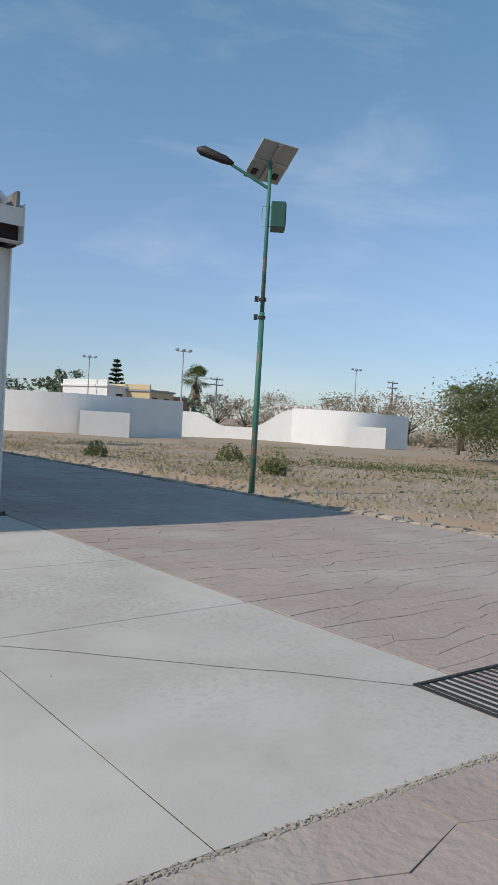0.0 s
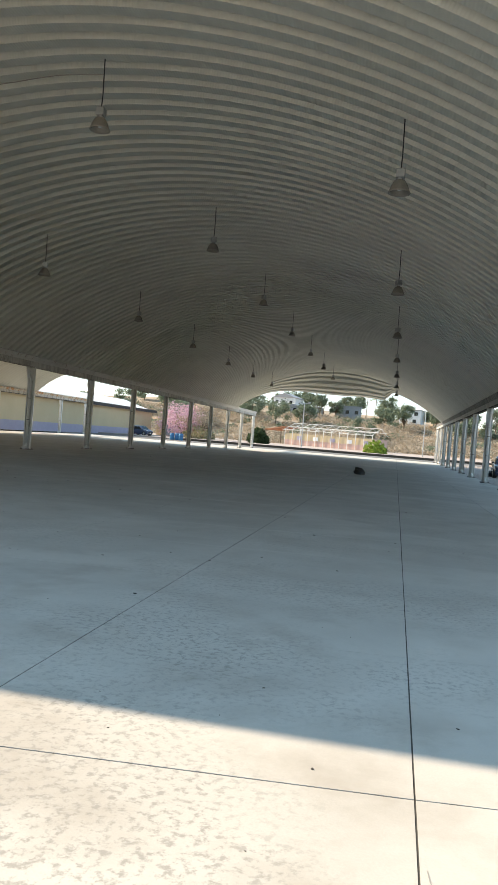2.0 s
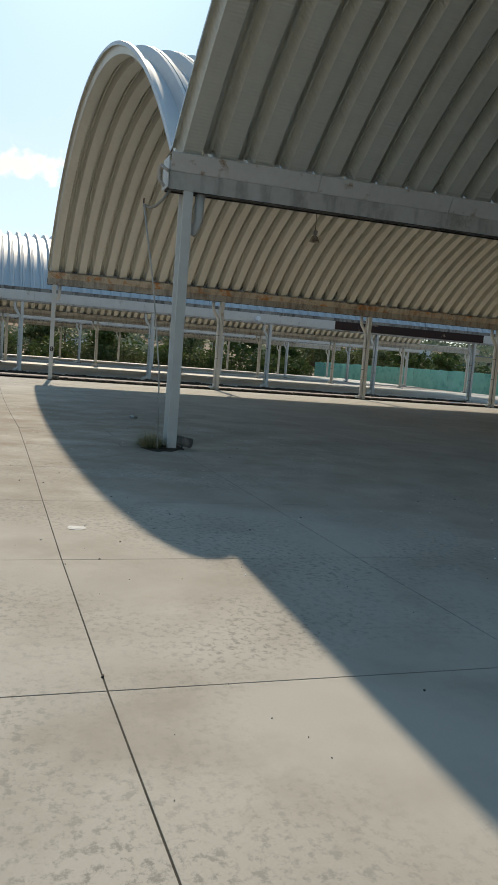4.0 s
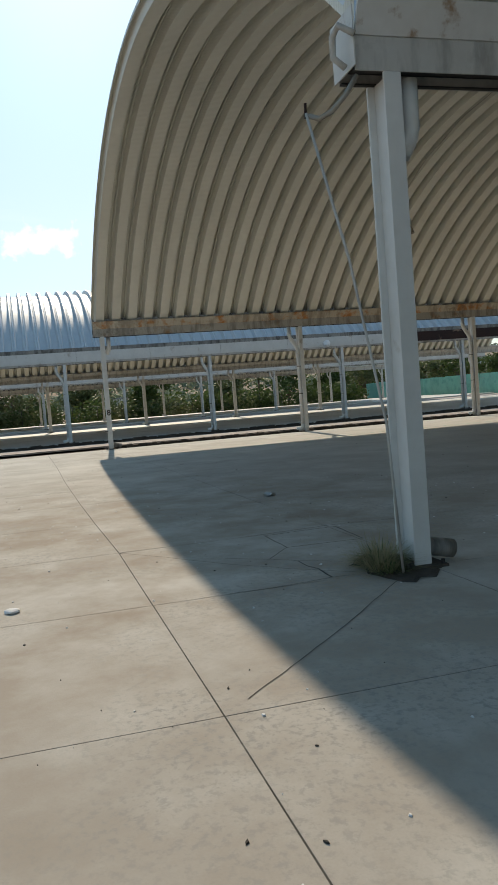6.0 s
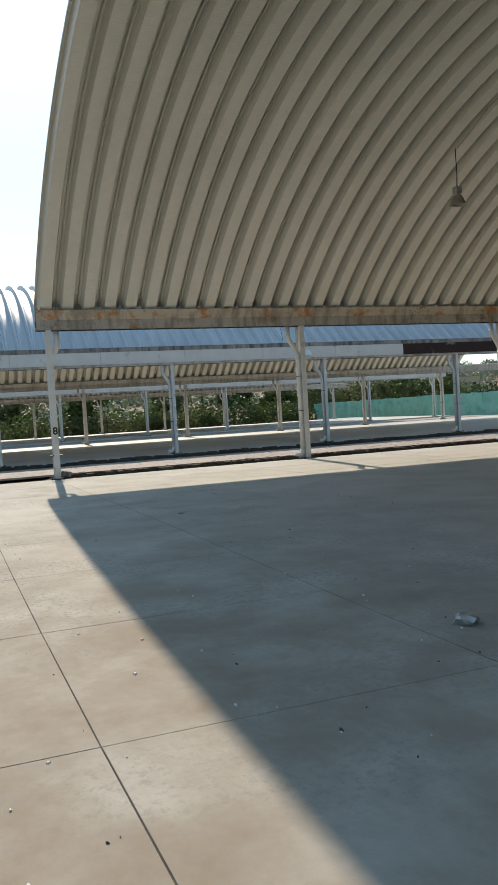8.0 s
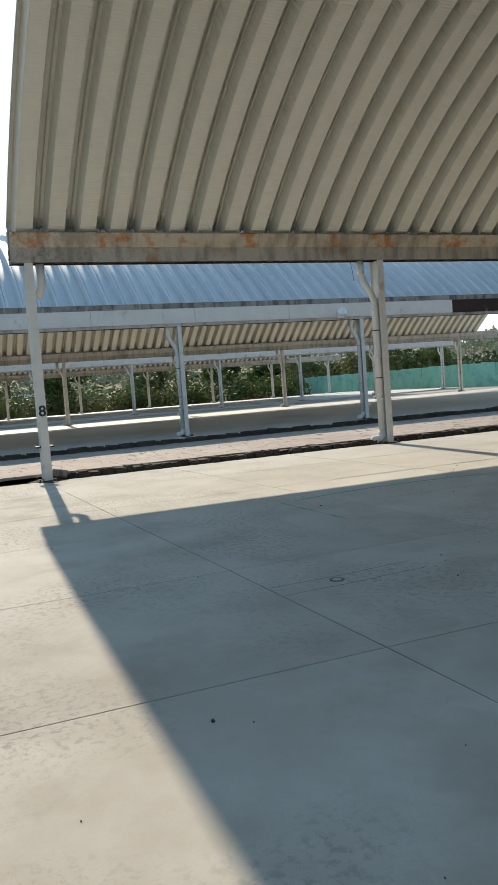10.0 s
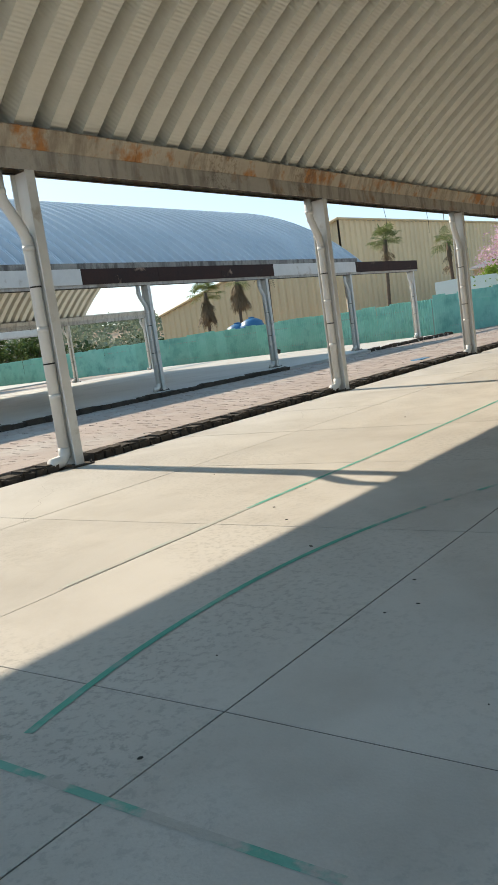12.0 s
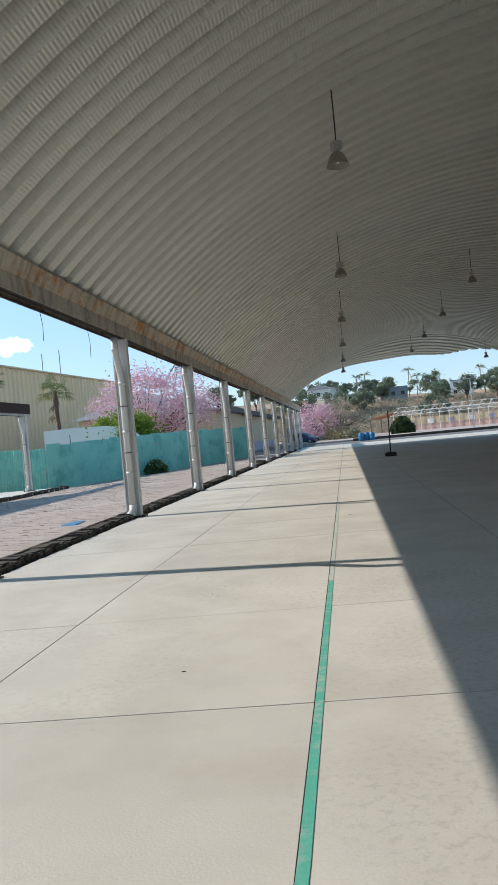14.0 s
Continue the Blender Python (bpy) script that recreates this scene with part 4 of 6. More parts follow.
# ---------------------------------------------------------------- poles
def flood_pole(x, y, z, h, n=3, label="tall galvanised floodlight pole"):
    top = root("floodlight_pole", x, y, z, label, "street lamp", "floodlight poles")
    part("pole", tube(bmesh.new(), [(0, 0, -0.4), (0, 0, h)], [0.11, 0.06], 8), GALV, top)
    part("crossbar", bbox(-0.9, 0.9, -0.04, 0.04, h - 0.05, h + 0.03), GALV, top)
    for k in range(n):
        xx = -0.8 + 1.6 * k / max(1, n - 1)
        part("floodlight", bbox(xx - 0.16, xx + 0.16, -0.22, 0.1, h + 0.04, h + 0.24, 0.03), GALV, top)


for az, d, h in ((-24.9, 100, 9.3), (-31.7, 80, 9.0), (-44.6, 110, 10.4), (-13.6, 60, 6.6), (-9.6, 75, 5.6)):
    flood_pole(*pol(az, d), 0, h)


def utility_pole(x, y, z, h):
    top = root("utility_pole", x, y, z, "grey concrete utility pole with crossarms", "utility pole", "utility poles")
    part("pole", tube(bmesh.new(), [(0, 0, -0.4), (0, 0, h)], [0.16, 0.1], 8), GREYROOF, top)
    for dz in (0.3, 1.1):
        part("crossarm", bbox(-1.1, 1.1, -0.05, 0.05, h - dz - 0.06, h - dz + 0.06), BARK, top)
        for xx in (-1.0, -0.4, 0.4, 1.0):
            part("insulator", tube(bmesh.new(), [(xx, 0, h - dz + 0.06), (xx, 0, h - dz + 0.25)], 0.05, 6), GREYROOF, top)


for az, d, h in ((-18.2, 125, 9.6), (-17.0, 150, 10.5), (-34.3, 110, 8.4), (-47.3, 120, 9.8)):
    utility_pole(*pol(az, d), 0, h)


def solar_lamp(x, y, z, turn):
    top = root("solar_street_lamp", x, y, z, "green painted solar street lamp with a tilted panel, rusting", "street lamp", "solar lamps", rz=turn)
    part("pole", tube(bmesh.new(), [(0, 0, -0.3), (0.02, 0, 4.2)], [0.072, 0.062], 12), GREENPOLE, top, smooth=True)
    part("upper_pole", tube(bmesh.new(), [(0.02, 0, 4.1), (0.03, 0, 7.55)], [0.05, 0.042], 12), GREENPOLE, top, smooth=True)
    for zz in (4.05, 4.45):
        part("clamp", tube(bmesh.new(), [(0.02, 0, zz), (0.02, 0, zz + 0.07)], 0.085, 12), BLACKSTEEL, top, "dark clamp ring")
        part("clamp_lug", bbox(-0.16, -0.07, -0.03, 0.03, zz - 0.02, zz + 0.1), BLACKSTEEL, top)
    arm = part("lamp_arm", tube(bmesh.new(), [(0.03, 0, 6.95), (-0.85, 0, 7.45)], 0.035, 8), GREENPOLE, top)
    bm = bmesh.new()
    tube(bm, [(-0.80, 0, 7.43), (-1.0, 0, 7.53), (-1.5, 0, 7.74), (-1.62, 0, 7.77)], [0.05, 0.11, 0.13, 0.05], 12)
    for v in bm.verts:
        v.co.z = 7.6 + (v.co.z - 7.6) * 0.85
    part("lamp_head", bm, BLACKSTEEL, top, "dark grey led lamp head", True)
    box_ = part("battery_box", bbox(0.10, 0.42, -0.25, 0.25, 6.05, 6.62, 0.015), BOXGREEN, top, "green battery box")
    part("door", bbox(0.421, 0.432, -0.22, 0.22, 6.09, 6.58, 0.004), BOXGREEN, box_)
    part("bracket", tube(bmesh.new(), [(0.1, 0, 6.55), (-0.1, 0, 6.55), (-0.1, 0, 6.12), (0.1, 0, 6.12)], 0.012, 6), GALV, top)
    m = pose(0.03, 0.05, 7.56, -30, 4, 24)
    panel = new("panel_frame", finish(bbox(-0.43, 0.43, -0.55, 0.55, -0.02, 0.015, 0.004), "panel_frame", PANELBACK))
    panel.parent, panel.matrix_local = top, m
    tagged(panel, "pale back of the tilted solar panel")
    for nm, bm, mt in (("cells", bbox(-0.41, 0.41, -0.53, 0.53, 0.016, 0.021), SOLAR), ("rail", bbox(-0.42, 0.42, -0.05, 0.05, -0.055, -0.021), GALV),
                       ("rail", bbox(-0.05, 0.05, -0.53, 0.53, -0.06, -0.022), GALV), ("junction_box", bbox(-0.32, -0.2, 0.25, 0.4, -0.06, -0.021), BLACKSTEEL),
                       ("junction_box", bbox(0.2, 0.32, 0.25, 0.4, -0.06, -0.021), BLACKSTEEL)):
        part(nm, bm, mt, panel)
    return top


first_lamp = solar_lamp(28.82, 2.96, -0.12, -37)
copy_thing(first_lamp, pose(28.9, 31.0, 0.0, 0, 0, -20))


# ---------------------------------------------------------------- houses
def house(x, y, z, w, d, h, wall, roof, label, turn=0, storeys=1, pitched=False, seed=0):
    rnd = random.Random(seed)
    top = root("house", x, y, z, label, "house", rz=turn)
    part("wall", bbox(-w / 2, w / 2, -d / 2, d / 2, -3.0, h), wall, top)
    if pitched:
        part("roof", extrude(bmesh.new(), [(-w / 2 - 0.4, h), (w / 2 + 0.4, h), (0, h + w * 0.18)], -d / 2 - 0.4, d / 2 + 0.4), roof, top)
    else:
        part("roof", bbox(-w / 2 - 0.2, w / 2 + 0.2, -d / 2 - 0.2, d / 2 + 0.2, h + 0.002, h + 0.25), roof, top)
        part("parapet", bbox(-w / 2, -w / 2 + 0.25, -d / 2, d / 2, h + 0.252, h + 0.9), wall, top)
    for s in range(storeys):
        zz = h * (s + 0.3) / storeys
        for k in range(max(2, int(w / 3))):
            xx = -w / 2 + w * (k + 0.5) / max(2, int(w / 3)) + rnd.uniform(-0.3, 0.3)
            win = part("window", bbox(xx - 0.6, xx + 0.6, -d / 2 - 0.03, -d / 2 + 0.05, zz, zz + 1.2), DARKGLASS, top)
            part("sill", bbox(xx - 0.7, xx + 0.7, -d / 2 - 0.1, -d / 2 - 0.032, zz - 0.1, zz), wall, win)
    return top


house(*pol(-26.3, 105), 0, 8.5, 8, 5.7, WHITEWALL, WHITEWALL, "white two-storey house behind the white walls", 20, 2, seed=1)
house(*pol(-28.7, 104), 0, 5.5, 7, 5.4, BEIGE, GREYROOF, "unfinished beige brick house with arched openings", 25, 2, seed=2)
house(*pol(-29.9, 108), 0, 5, 7, 4.9, TERRACOTTA, GREYROOF, "brown brick house beside the white one", 25, 1, seed=3)
house(*pol(-40.6, 165), 1.5, 16, 8, 4.2, WHITEWALL, WHITEWALL, "long white house beyond bare trees", 40, 1, seed=4)
house(*pol(-16.0, 120), 0.3, 8, 7, 3.6, WHITEWALL, WHITEWALL, "white flat-roofed house behind the field", 12, 1, seed=5)
house(*pol(-12.2, 120), 0.3, 9, 7, 3.0, GREYROOF, GREYROOF, "grey unfinished house behind the field", 12, 1, seed=6)
house(*pol(-10.2, 135), 0.5, 8, 7, 3.2, PINKWALL, TERRACOTTA, "pinkish house behind the field", 12, 1, seed=7)
for k, (x, y, w, h, mt, rf, lb) in enumerate(((-24, 285, 9, 3.4, WHITEWALL, GREYROOF, "grey hillside house among trees"), (0, 268, 9, 3.6, GREYROOF, GREYROOF, "grey hillside house with a flat roof"),
                                             (22, 262, 7, 5.0, WHITEWALL, GREYROOF, "pale grey house among hillside trees"), (-44, 290, 8, 4.0, BEIGE, TERRACOTTA, "beige hillside house with a tiled roof"),
                                             (-14, 262, 10, 2.6, GREYROOF, GREYROOF, "long grey hillside house"), (40, 290, 8, 4, BEIGE, GREYROOF, "beige hillside house among trees"))):
    house(x, y, ground_height(x, y), w, 8, h, mt, rf, lb, (k * 17) % 30 - 15, 2 if h > 4.4 else 1, k % 3 == 0, 30 + k)
rnd = random.Random(77)
for k in range(64):
    x, y = -85 + 170 * k / 63 + rnd.uniform(-4, 4), rnd.choice((rnd.uniform(215, 240), rnd.uniform(245, 275), rnd.uniform(285, 325)))
    tree("hill_tree", x, y, ground_height(x, y) - 0.3, rnd.uniform(4.5, 8.5), rnd.uniform(2.4, 4.4), 2600, 0.32, HAZEGREEN, "green tree on the hillside", seed=100 + k, clumps=18)
for k, x in enumerate((-12, -9, 6, 9, 31)):
    palm(x, 268 + 3 * k, ground_height(x, 268) - 0.2, 8 + k % 3, 14, 2.4, "tall palm on the hillside", 60 + k, 4)


def scrub(name, spots, mat, label, size, per, seed, h=1.6):
    rnd = random.Random(seed)
    bm = bmesh.new()
    for x, y, r in spots:
        z = ground_height(x, y)
        for _ in range(per):
            u, q = rnd.uniform(0, 2 * _m.pi), _m.sqrt(rnd.random()) * r
            leaf(bm, Vector((x + _m.cos(u) * q, y + _m.sin(u) * q, z + h * r * 0.5 * rnd.random() * (1.1 - q / r * 0.6))), size * rnd.uniform(0.5, 1.3), rnd, 1.8)
    ob = new(name, finish(bm, name, mat))
    return tagged(ob, label, "scrub", kind="stuff")


rnd = random.Random(5)
scrub("hillside_scrub", [(rnd.uniform(-95, 95), rnd.uniform(178, 258), rnd.uniform(2.2, 4.0)) for _ in range(800)], DRY, "brown leafless scrub covering the hillside", 0.32, 150, 8, 1.3)
scrub("hillside_bushes", [(rnd.uniform(-95, 95), rnd.uniform(182, 262), rnd.uniform(1.2, 2.6)) for _ in range(170)], HAZEGREEN, "green bushes dotted over the hillside", 0.42, 120, 9)
scrub("field_scrub", [(*pol(rnd.uniform(-52, -6), rnd.uniform(98, 150)), rnd.uniform(1.4, 2.8)) for _ in range(130)], DRY, "brown dry scrub behind the white walls", 0.32, 110, 10)
scrub("west_thicket", [(rnd.uniform(-112, -93), rnd.uniform(-40, 40), rnd.uniform(1.8, 3.2)) for _ in range(110)], GREEN, "dense green thicket behind the farthest hall", 0.3, 340, 11, 2.6)
scrub("west_reeds", [(rnd.uniform(-104, -93), rnd.uniform(-30, 26), rnd.uniform(1.0, 2.0)) for _ in range(60)], OLIVE, "tall olive reeds behind the farthest hall", 0.26, 220, 12, 3.6)
for k, (x, y) in enumerate(((-98, -6), (-100, 12), (-104, 24), (-100, 32), (-108, 3), (-102, 40), (-108, 47), (-116, 53), (-112, 60), (-120, 68), (-128, 62), (-106, 64), (-134, 80), (-113, 76), (-140, 70), (-126, 84))):
    tree("thicket_tree", x, y, -0.4, rnd.uniform(4.6, 6.4), rnd.uniform(2.4, 3.6), 2000, 0.3, GREEN if k % 2 else OLIVE, "green tree in the thicket behind the halls", seed=140 + k, trunk=0.25)
for k, (x, y) in enumerate(((-101, 6), (-105, 29), (-109, 37))):
    palm(x, y, -0.4, 3.6 + k * 0.5, 16, 2.0, "green palm in the thicket", 80 + k, 0)
house(-140, 10, 0, 10, 9, 2.7, WHITEWALL, GREYROOF, "white house beyond the thicket", 90, 1, seed=51)
house(-190, 92, ground_height(-190, 92), 10, 8, 3.2, WHITEWALL, TERRACOTTA, "white house on a distant slope", 60, 1, seed=52)


def wire_fence(x, y0, y1, z):
    top = root("wire_fence", x, y0, z, "dark wire mesh fence on thin posts", "fence")
    n = int((y1 - y0) / 3)
    for k in range(n + 1):
        part("post", tube(bmesh.new(), [(0, k * 3, -0.2), (0, k * 3, 2.2)], 0.03, 6), BLACKSTEEL, top)
    for k in range(7):
        part("wire", tube(bmesh.new(), [(0, 0, 0.2 + 0.3 * k), (0, n * 3, 0.2 + 0.3 * k)], 0.008, 4), BLACKSTEEL, top)


wire_fence(-91, -35, 36, -0.4)


# field weeds and stones
rnd = random.Random(15)
spots = [(29.8 + rnd.random() ** 1.5 * 26, rnd.uniform(-6, 40)) for _ in range(420)]
bm = bmesh.new()
for x, y in spots:
    z = ground_height(x, y)
    for _ in range(34):
        leaf(bm, Vector((x + rnd.gauss(0, 0.45), y + rnd.gauss(0, 0.45), z + abs(rnd.gauss(0, 0.07)))), rnd.uniform(0.02, 0.055), rnd, 4.5, -0.9)
tagged(new("field_weeds", finish(bm, "field_weeds", DRYGRASS)), "sparse dry weeds on the dirt field", "weeds", kind="stuff")
bm = bmesh.new()
for _ in range(110):
    x, y = rnd.gauss(44, 5), rnd.gauss(11, 5)
    z = ground_height(x, y)
    for _ in range(46):
        leaf(bm, Vector((x + rnd.gauss(0, 0.6), y + rnd.gauss(0, 0.6), z + abs(rnd.gauss(0, 0.07)))), rnd.uniform(0.025, 0.06), rnd, 3.2, -0.6)
tagged(new("green_weeds", finish(bm, "green_weeds", OLIVE)), "low green weeds on the dirt field", "weeds", kind="stuff")
bm = bmesh.new()
for _ in range(6500):
    x, y = 29.0 + rnd.random() ** 1.5 * 14, rnd.uniform(-12, 26)
    r = 0.018 + 0.06 * rnd.random() ** 2
    a = rnd.uniform(0, 3)
    z = ground_height(x, y)
    slab(bm, [(x + r * _m.cos(a + q) * rnd.uniform(0.7, 1.2), y + r * _m.sin(a + q) * rnd.uniform(0.7, 1.2)) for q in (0, 1.3, 2.6, 3.8, 5.1)], z - 0.03, z + r * 0.6, r * 0.2)
tagged(new("gravel", finish(bm, "gravel", PALESTONE)), "pale broken stones and gravel beside the kerb", "gravel", kind="stuff")
for k, (x, y, r) in enumerate(((35.5, 10.5, 0.55), (37.5, 16, 0.6), (33.5, 8.0, 0.4), (46, 3.5, 0.5), (31.5, 16.5, 0.45), (49, 8, 0.6))):
    shrub(x, y, ground_height(x, y), r, r * 1.3, 420, 0.06, OLIVE if k % 3 else DRYGRASS, "small leafy weed bush on the dirt field", 30 + k)
tagged(new("slab_patch", finish(slab(bmesh.new(), [(37, -4.5), (47, -6), (52, -1.5), (46, 1.8), (39, 1.2)], -0.3, 0.16, 0.1), "slab_patch", CONCRETE)), "broken grey concrete patch in the dirt", "concrete slab")

scrub("west_woods", [(rnd.uniform(-340, -140), rnd.uniform(-120, 330), rnd.uniform(3.5, 7)) for _ in range(560)], HAZEGREEN, "green woods on the slope far behind the halls", 0.9, 90, 17, 1.5)
scrub("distant_woods", [(rnd.uniform(-190, -95), rnd.uniform(95, 170), rnd.uniform(3, 5.5)) for _ in range(90)], DARKGREEN, "distant woods beyond the fence", 0.9, 90, 13, 1.6)
for k, (x, y) in enumerate(((-182, 118), (-196, 140), (-205, 122))):
    house(x, y, ground_height(x, y), 9, 8, 3.6 + k * 0.5, WHITEWALL if k != 1 else BEIGE, GREYROOF, "pale distant house before the woods", 55, 1, seed=70 + k)


# ---------------------------------------------------------------- teal sheet fence
def fence_sheet(w, h, waves=6):
    bm = bmesh.new()
    n = waves * 4
    lo, hi = [], []
    for i in range(n + 1):
        x = w * i / n
        y = 0.045 * _m.sin(2 * _m.pi * waves * i / n)
        lo.append(bm.verts.new((x, y, 0)))
        hi.append(bm.verts.new((x, y, h)))
    for i in range(n):
        bm.faces.new((lo[i], lo[i + 1], hi[i + 1], hi[i]))
    r = bmesh.ops.extrude_face_region(bm, geom=bm.faces[:])
    for v in r["geom"]:
        if isinstance(v, bmesh.types.BMVert):
            v.co.y += 0.006
    return finish(bm, "sheet", TEAL)


def sheet_fence(name, a, b, h0, h1, z, label, seed):
    rnd = random.Random(seed)
    a, b = Vector(a), Vector(b)
    d = b - a
    n = round(d.length / 0.98)
    ang = _m.degrees(_m.atan2(d.y, d.x))
    top = root(name, a.x, a.y, z, label, "fence", rz=ang)
    me = fence_sheet(d.length / n + 0.03, 1.0)
    for k in range(n):
        ob = new("sheet", me)
        ob.parent = top
        h = h0 + (h1 - h0) * k / n + rnd.uniform(-0.06, 0.06)
        ob.matrix_basis = pose(k * d.length / n, 0.012 * (k % 2), 0.0, rnd.uniform(-1.2, 1.2), rnd.uniform(-0.7, 0.7), 0) @ Matrix.Diagonal((1, 1, h, 1))
    for k in range(0, n + 1, 3):
        part("post", bbox(k * d.length / n - 0.04, k * d.length / n + 0.04, 0.07, 0.15, -0.3, h0 - 0.1), GALV, top)
    for zz in (0.5, h0 - 0.5):
        part("rail", bbox(0, d.length, 0.035, 0.068, zz, zz + 0.05), GALV, top)
    return top


sheet_fence("sheet_fence", (-104, 46.0), (-33.0, 44.6), 2.25, 2.3, -0.3, "turquoise corrugated sheet fence across the end of the hall", 1)
sheet_fence("sheet_fence", (-33.0, 44.6), (-28.4, 54.5), 2.45, 2.75, -0.3, "turquoise corrugated sheet fence beside the paved lane", 2)
sheet_fence("sheet_fence", (-28.4, 54.5), (-24.6, 64.5), 2.75, 2.75, -0.3, "turquoise corrugated sheet fence, shaded by trees", 3)


# ---------------------------------------------------------------- warehouse of beige sheet
def sheet_wall(name, parent, a, b, ha, hb, z0, mat):
    """A tall wall of ribbed sheets; each sheet a piece of its own."""
    a, b = Vector(a), Vector(b)
    d = b - a
    n = round(d.length / 2.1)
    u = d.normalized()
    o = Vector((u.y, -u.x))
    for k in range(n):
        bm = bmesh.new()
        lo, hi = [], []
        for i in range(13):
            t = (k + i / 12) / n
            p = a + d * t + o * (0.16 if i % 6 in (0, 1) else 0.0)
            lo.append(bm.verts.new((p.x, p.y, z0)))
            hi.append(bm.verts.new((p.x, p.y, ha + (hb - ha) * t)))
        for i in range(12):
            bm.faces.new((lo[i], lo[i + 1], hi[i + 1], hi[i]))
        part(name, bm, mat, parent)


def warehouse():
    top = root("warehouse", label="large beige sheet-metal warehouse with a pitched end", category="warehouse")
    sheet_wall("wall_sheet", top, (-84, 74.5), (-55.4, 73.2), 5.2, 12.0, -0.5, BEIGESHEET)
    sheet_wall("wall_sheet", top, (-55.4, 73.2), (-50.9, 127.5), 12.0, 12.0, -0.5, BEIGESHEET)
    bm = bmesh.new()
    v = [bm.verts.new(p) for p in ((-84.3, 74.2, 5.25), (-55.1, 72.9, 12.05), (-50.6, 127.8, 12.05), (-80, 129, 5.25))]
    bm.faces.new(v)
    part("roof", bm, GREYROOF, top)
    part("edge_trim", tube(bmesh.new(), [(-84.2, 74.2, 5.3), (-55.2, 72.9, 12.1)], 0.14, 6), BEIGE, top)
    part("edge_trim", tube(bmesh.new(), [(-55.2, 72.9, 12.1), (-50.7, 127.8, 12.1)], 0.14, 6), BEIGE, top)
    for k, (x, y) in enumerate(((-53.6, 97), (-53.2, 102))):
        part("antenna", tube(bmesh.new(), [(x, y, 12), (x, y, 14.4 + k)], 0.06, 5), GREYROOF, top)


warehouse()


def lilac_hall():
    top = root("lilac_building", label="low beige building with a lilac base and a dark roof edge", category="building")
    part("wall", bbox(-40, -28.2, 70, 134, -0.4, 4.3), BEIGE, top)
    part("base_band", bbox(-28.19, -28.15, 70, 134, -0.4, 1.1), LILAC, top, "lilac painted base")
    part("roof", extrude(bmesh.new(), [(-40.5, 4.4), (-27.6, 4.4), (-34, 6.4)], 69.5, 134.5), WHITEWALL, top, "white sheet gable roof")
    part("roof_edge", bbox(-27.58, -27.4, 69.5, 134.5, 4.25, 4.75), BLACKSTEEL, top, "dark roof edge")
    part("end_wall", bbox(-40, -28.4, 134.02, 134.3, -0.4, 4.3), BEIGE, top)


lilac_hall()


def arched_house():
    top = root("arched_building", label="cream building with arched openings past the yard", category="building")
    part("wall", bbox(-28.0, -18.6, 137, 143, -0.5, 4.6), BEIGE, top)
    for k in range(2):
        x = -26 + 4.6 * k
        prof = [(x - 0.9, 0.2), (x + 0.9, 0.2)] + [(x + 0.9 * _m.cos(a), 2.2 + 0.9 * _m.sin(a)) for a in np.linspace(0, _m.pi, 10)]
        part("arched_window", extrude(bmesh.new(), prof, 136.93, 136.99), LAMPGLASS, top)


arched_house()


# ---------------------------------------------------------------- shed with a white truss roof
def truss_shed():
    top = root("market_shed", -6.9, 164.6, 0.1, "yellow and pink walled shed under a bare white roof truss", "shed", rz=-21)
    part("wall", bbox(0, 21, 0, 0.25, -0.5, 2.6), BEIGE, top)
    part("base_band", bbox(0, 21, -0.03, -0.004, -0.5, 1.2), PINKWALL, top, "pink base band")
    part("back_wall", bbox(0, 21, 7.8, 8.05, -0.5, 2.6), BEIGE, top)
    part("end_wall", bbox(20.8, 21.05, 0.26, 7.8, -0.5, 2.6), PINKWALL, top)
    for k in range(5):
        x = 3 + 4 * k
        part("poster", bbox(x, x + 1.2, -0.06, -0.031, 1.3, 2.1), PAPER if k % 2 else LILAC, top, "faded mural panel")
    for k in range(12):
        x = 1.9 * k
        part("post", bbox(x - 0.06, x + 0.06, -0.3, -0.18, -0.5, 3.3), WHITEPAINT, top)
        part("truss", tube(bmesh.new(), [(x, -0.9, 3.3), (x, 4, 4.9), (x, 8.6, 3.3)], 0.06, 5), WHITEPAINT, top)
        if k < 11:
            part("brace", tube(bmesh.new(), [(x, -0.6, 3.4), (x + 1.9, 2, 4.2)], 0.04, 4), WHITEPAINT, top)
    for y, z in ((-0.9, 3.34), (1.5, 4.1), (4, 4.95), (6.4, 4.1)):
        part("purlin", tube(bmesh.new(), [(-0.4, y, z), (21.4, y, z)], 0.06, 5), WHITEPAINT, top)
    part("tiled_roof", extrude(bmesh.new(), [(-5.2, 3.0), (-0.2, 3.9), (-0.2, 4.05), (-5.2, 3.15)], -0.5, 7), TERRACOTTA, top, "faded tiled porch roof")
    for y in (-0.3, 6.6):
        part("porch_post", bbox(-5.0, -4.85, y, y + 0.15, -0.5, 3.02), BARK, top)


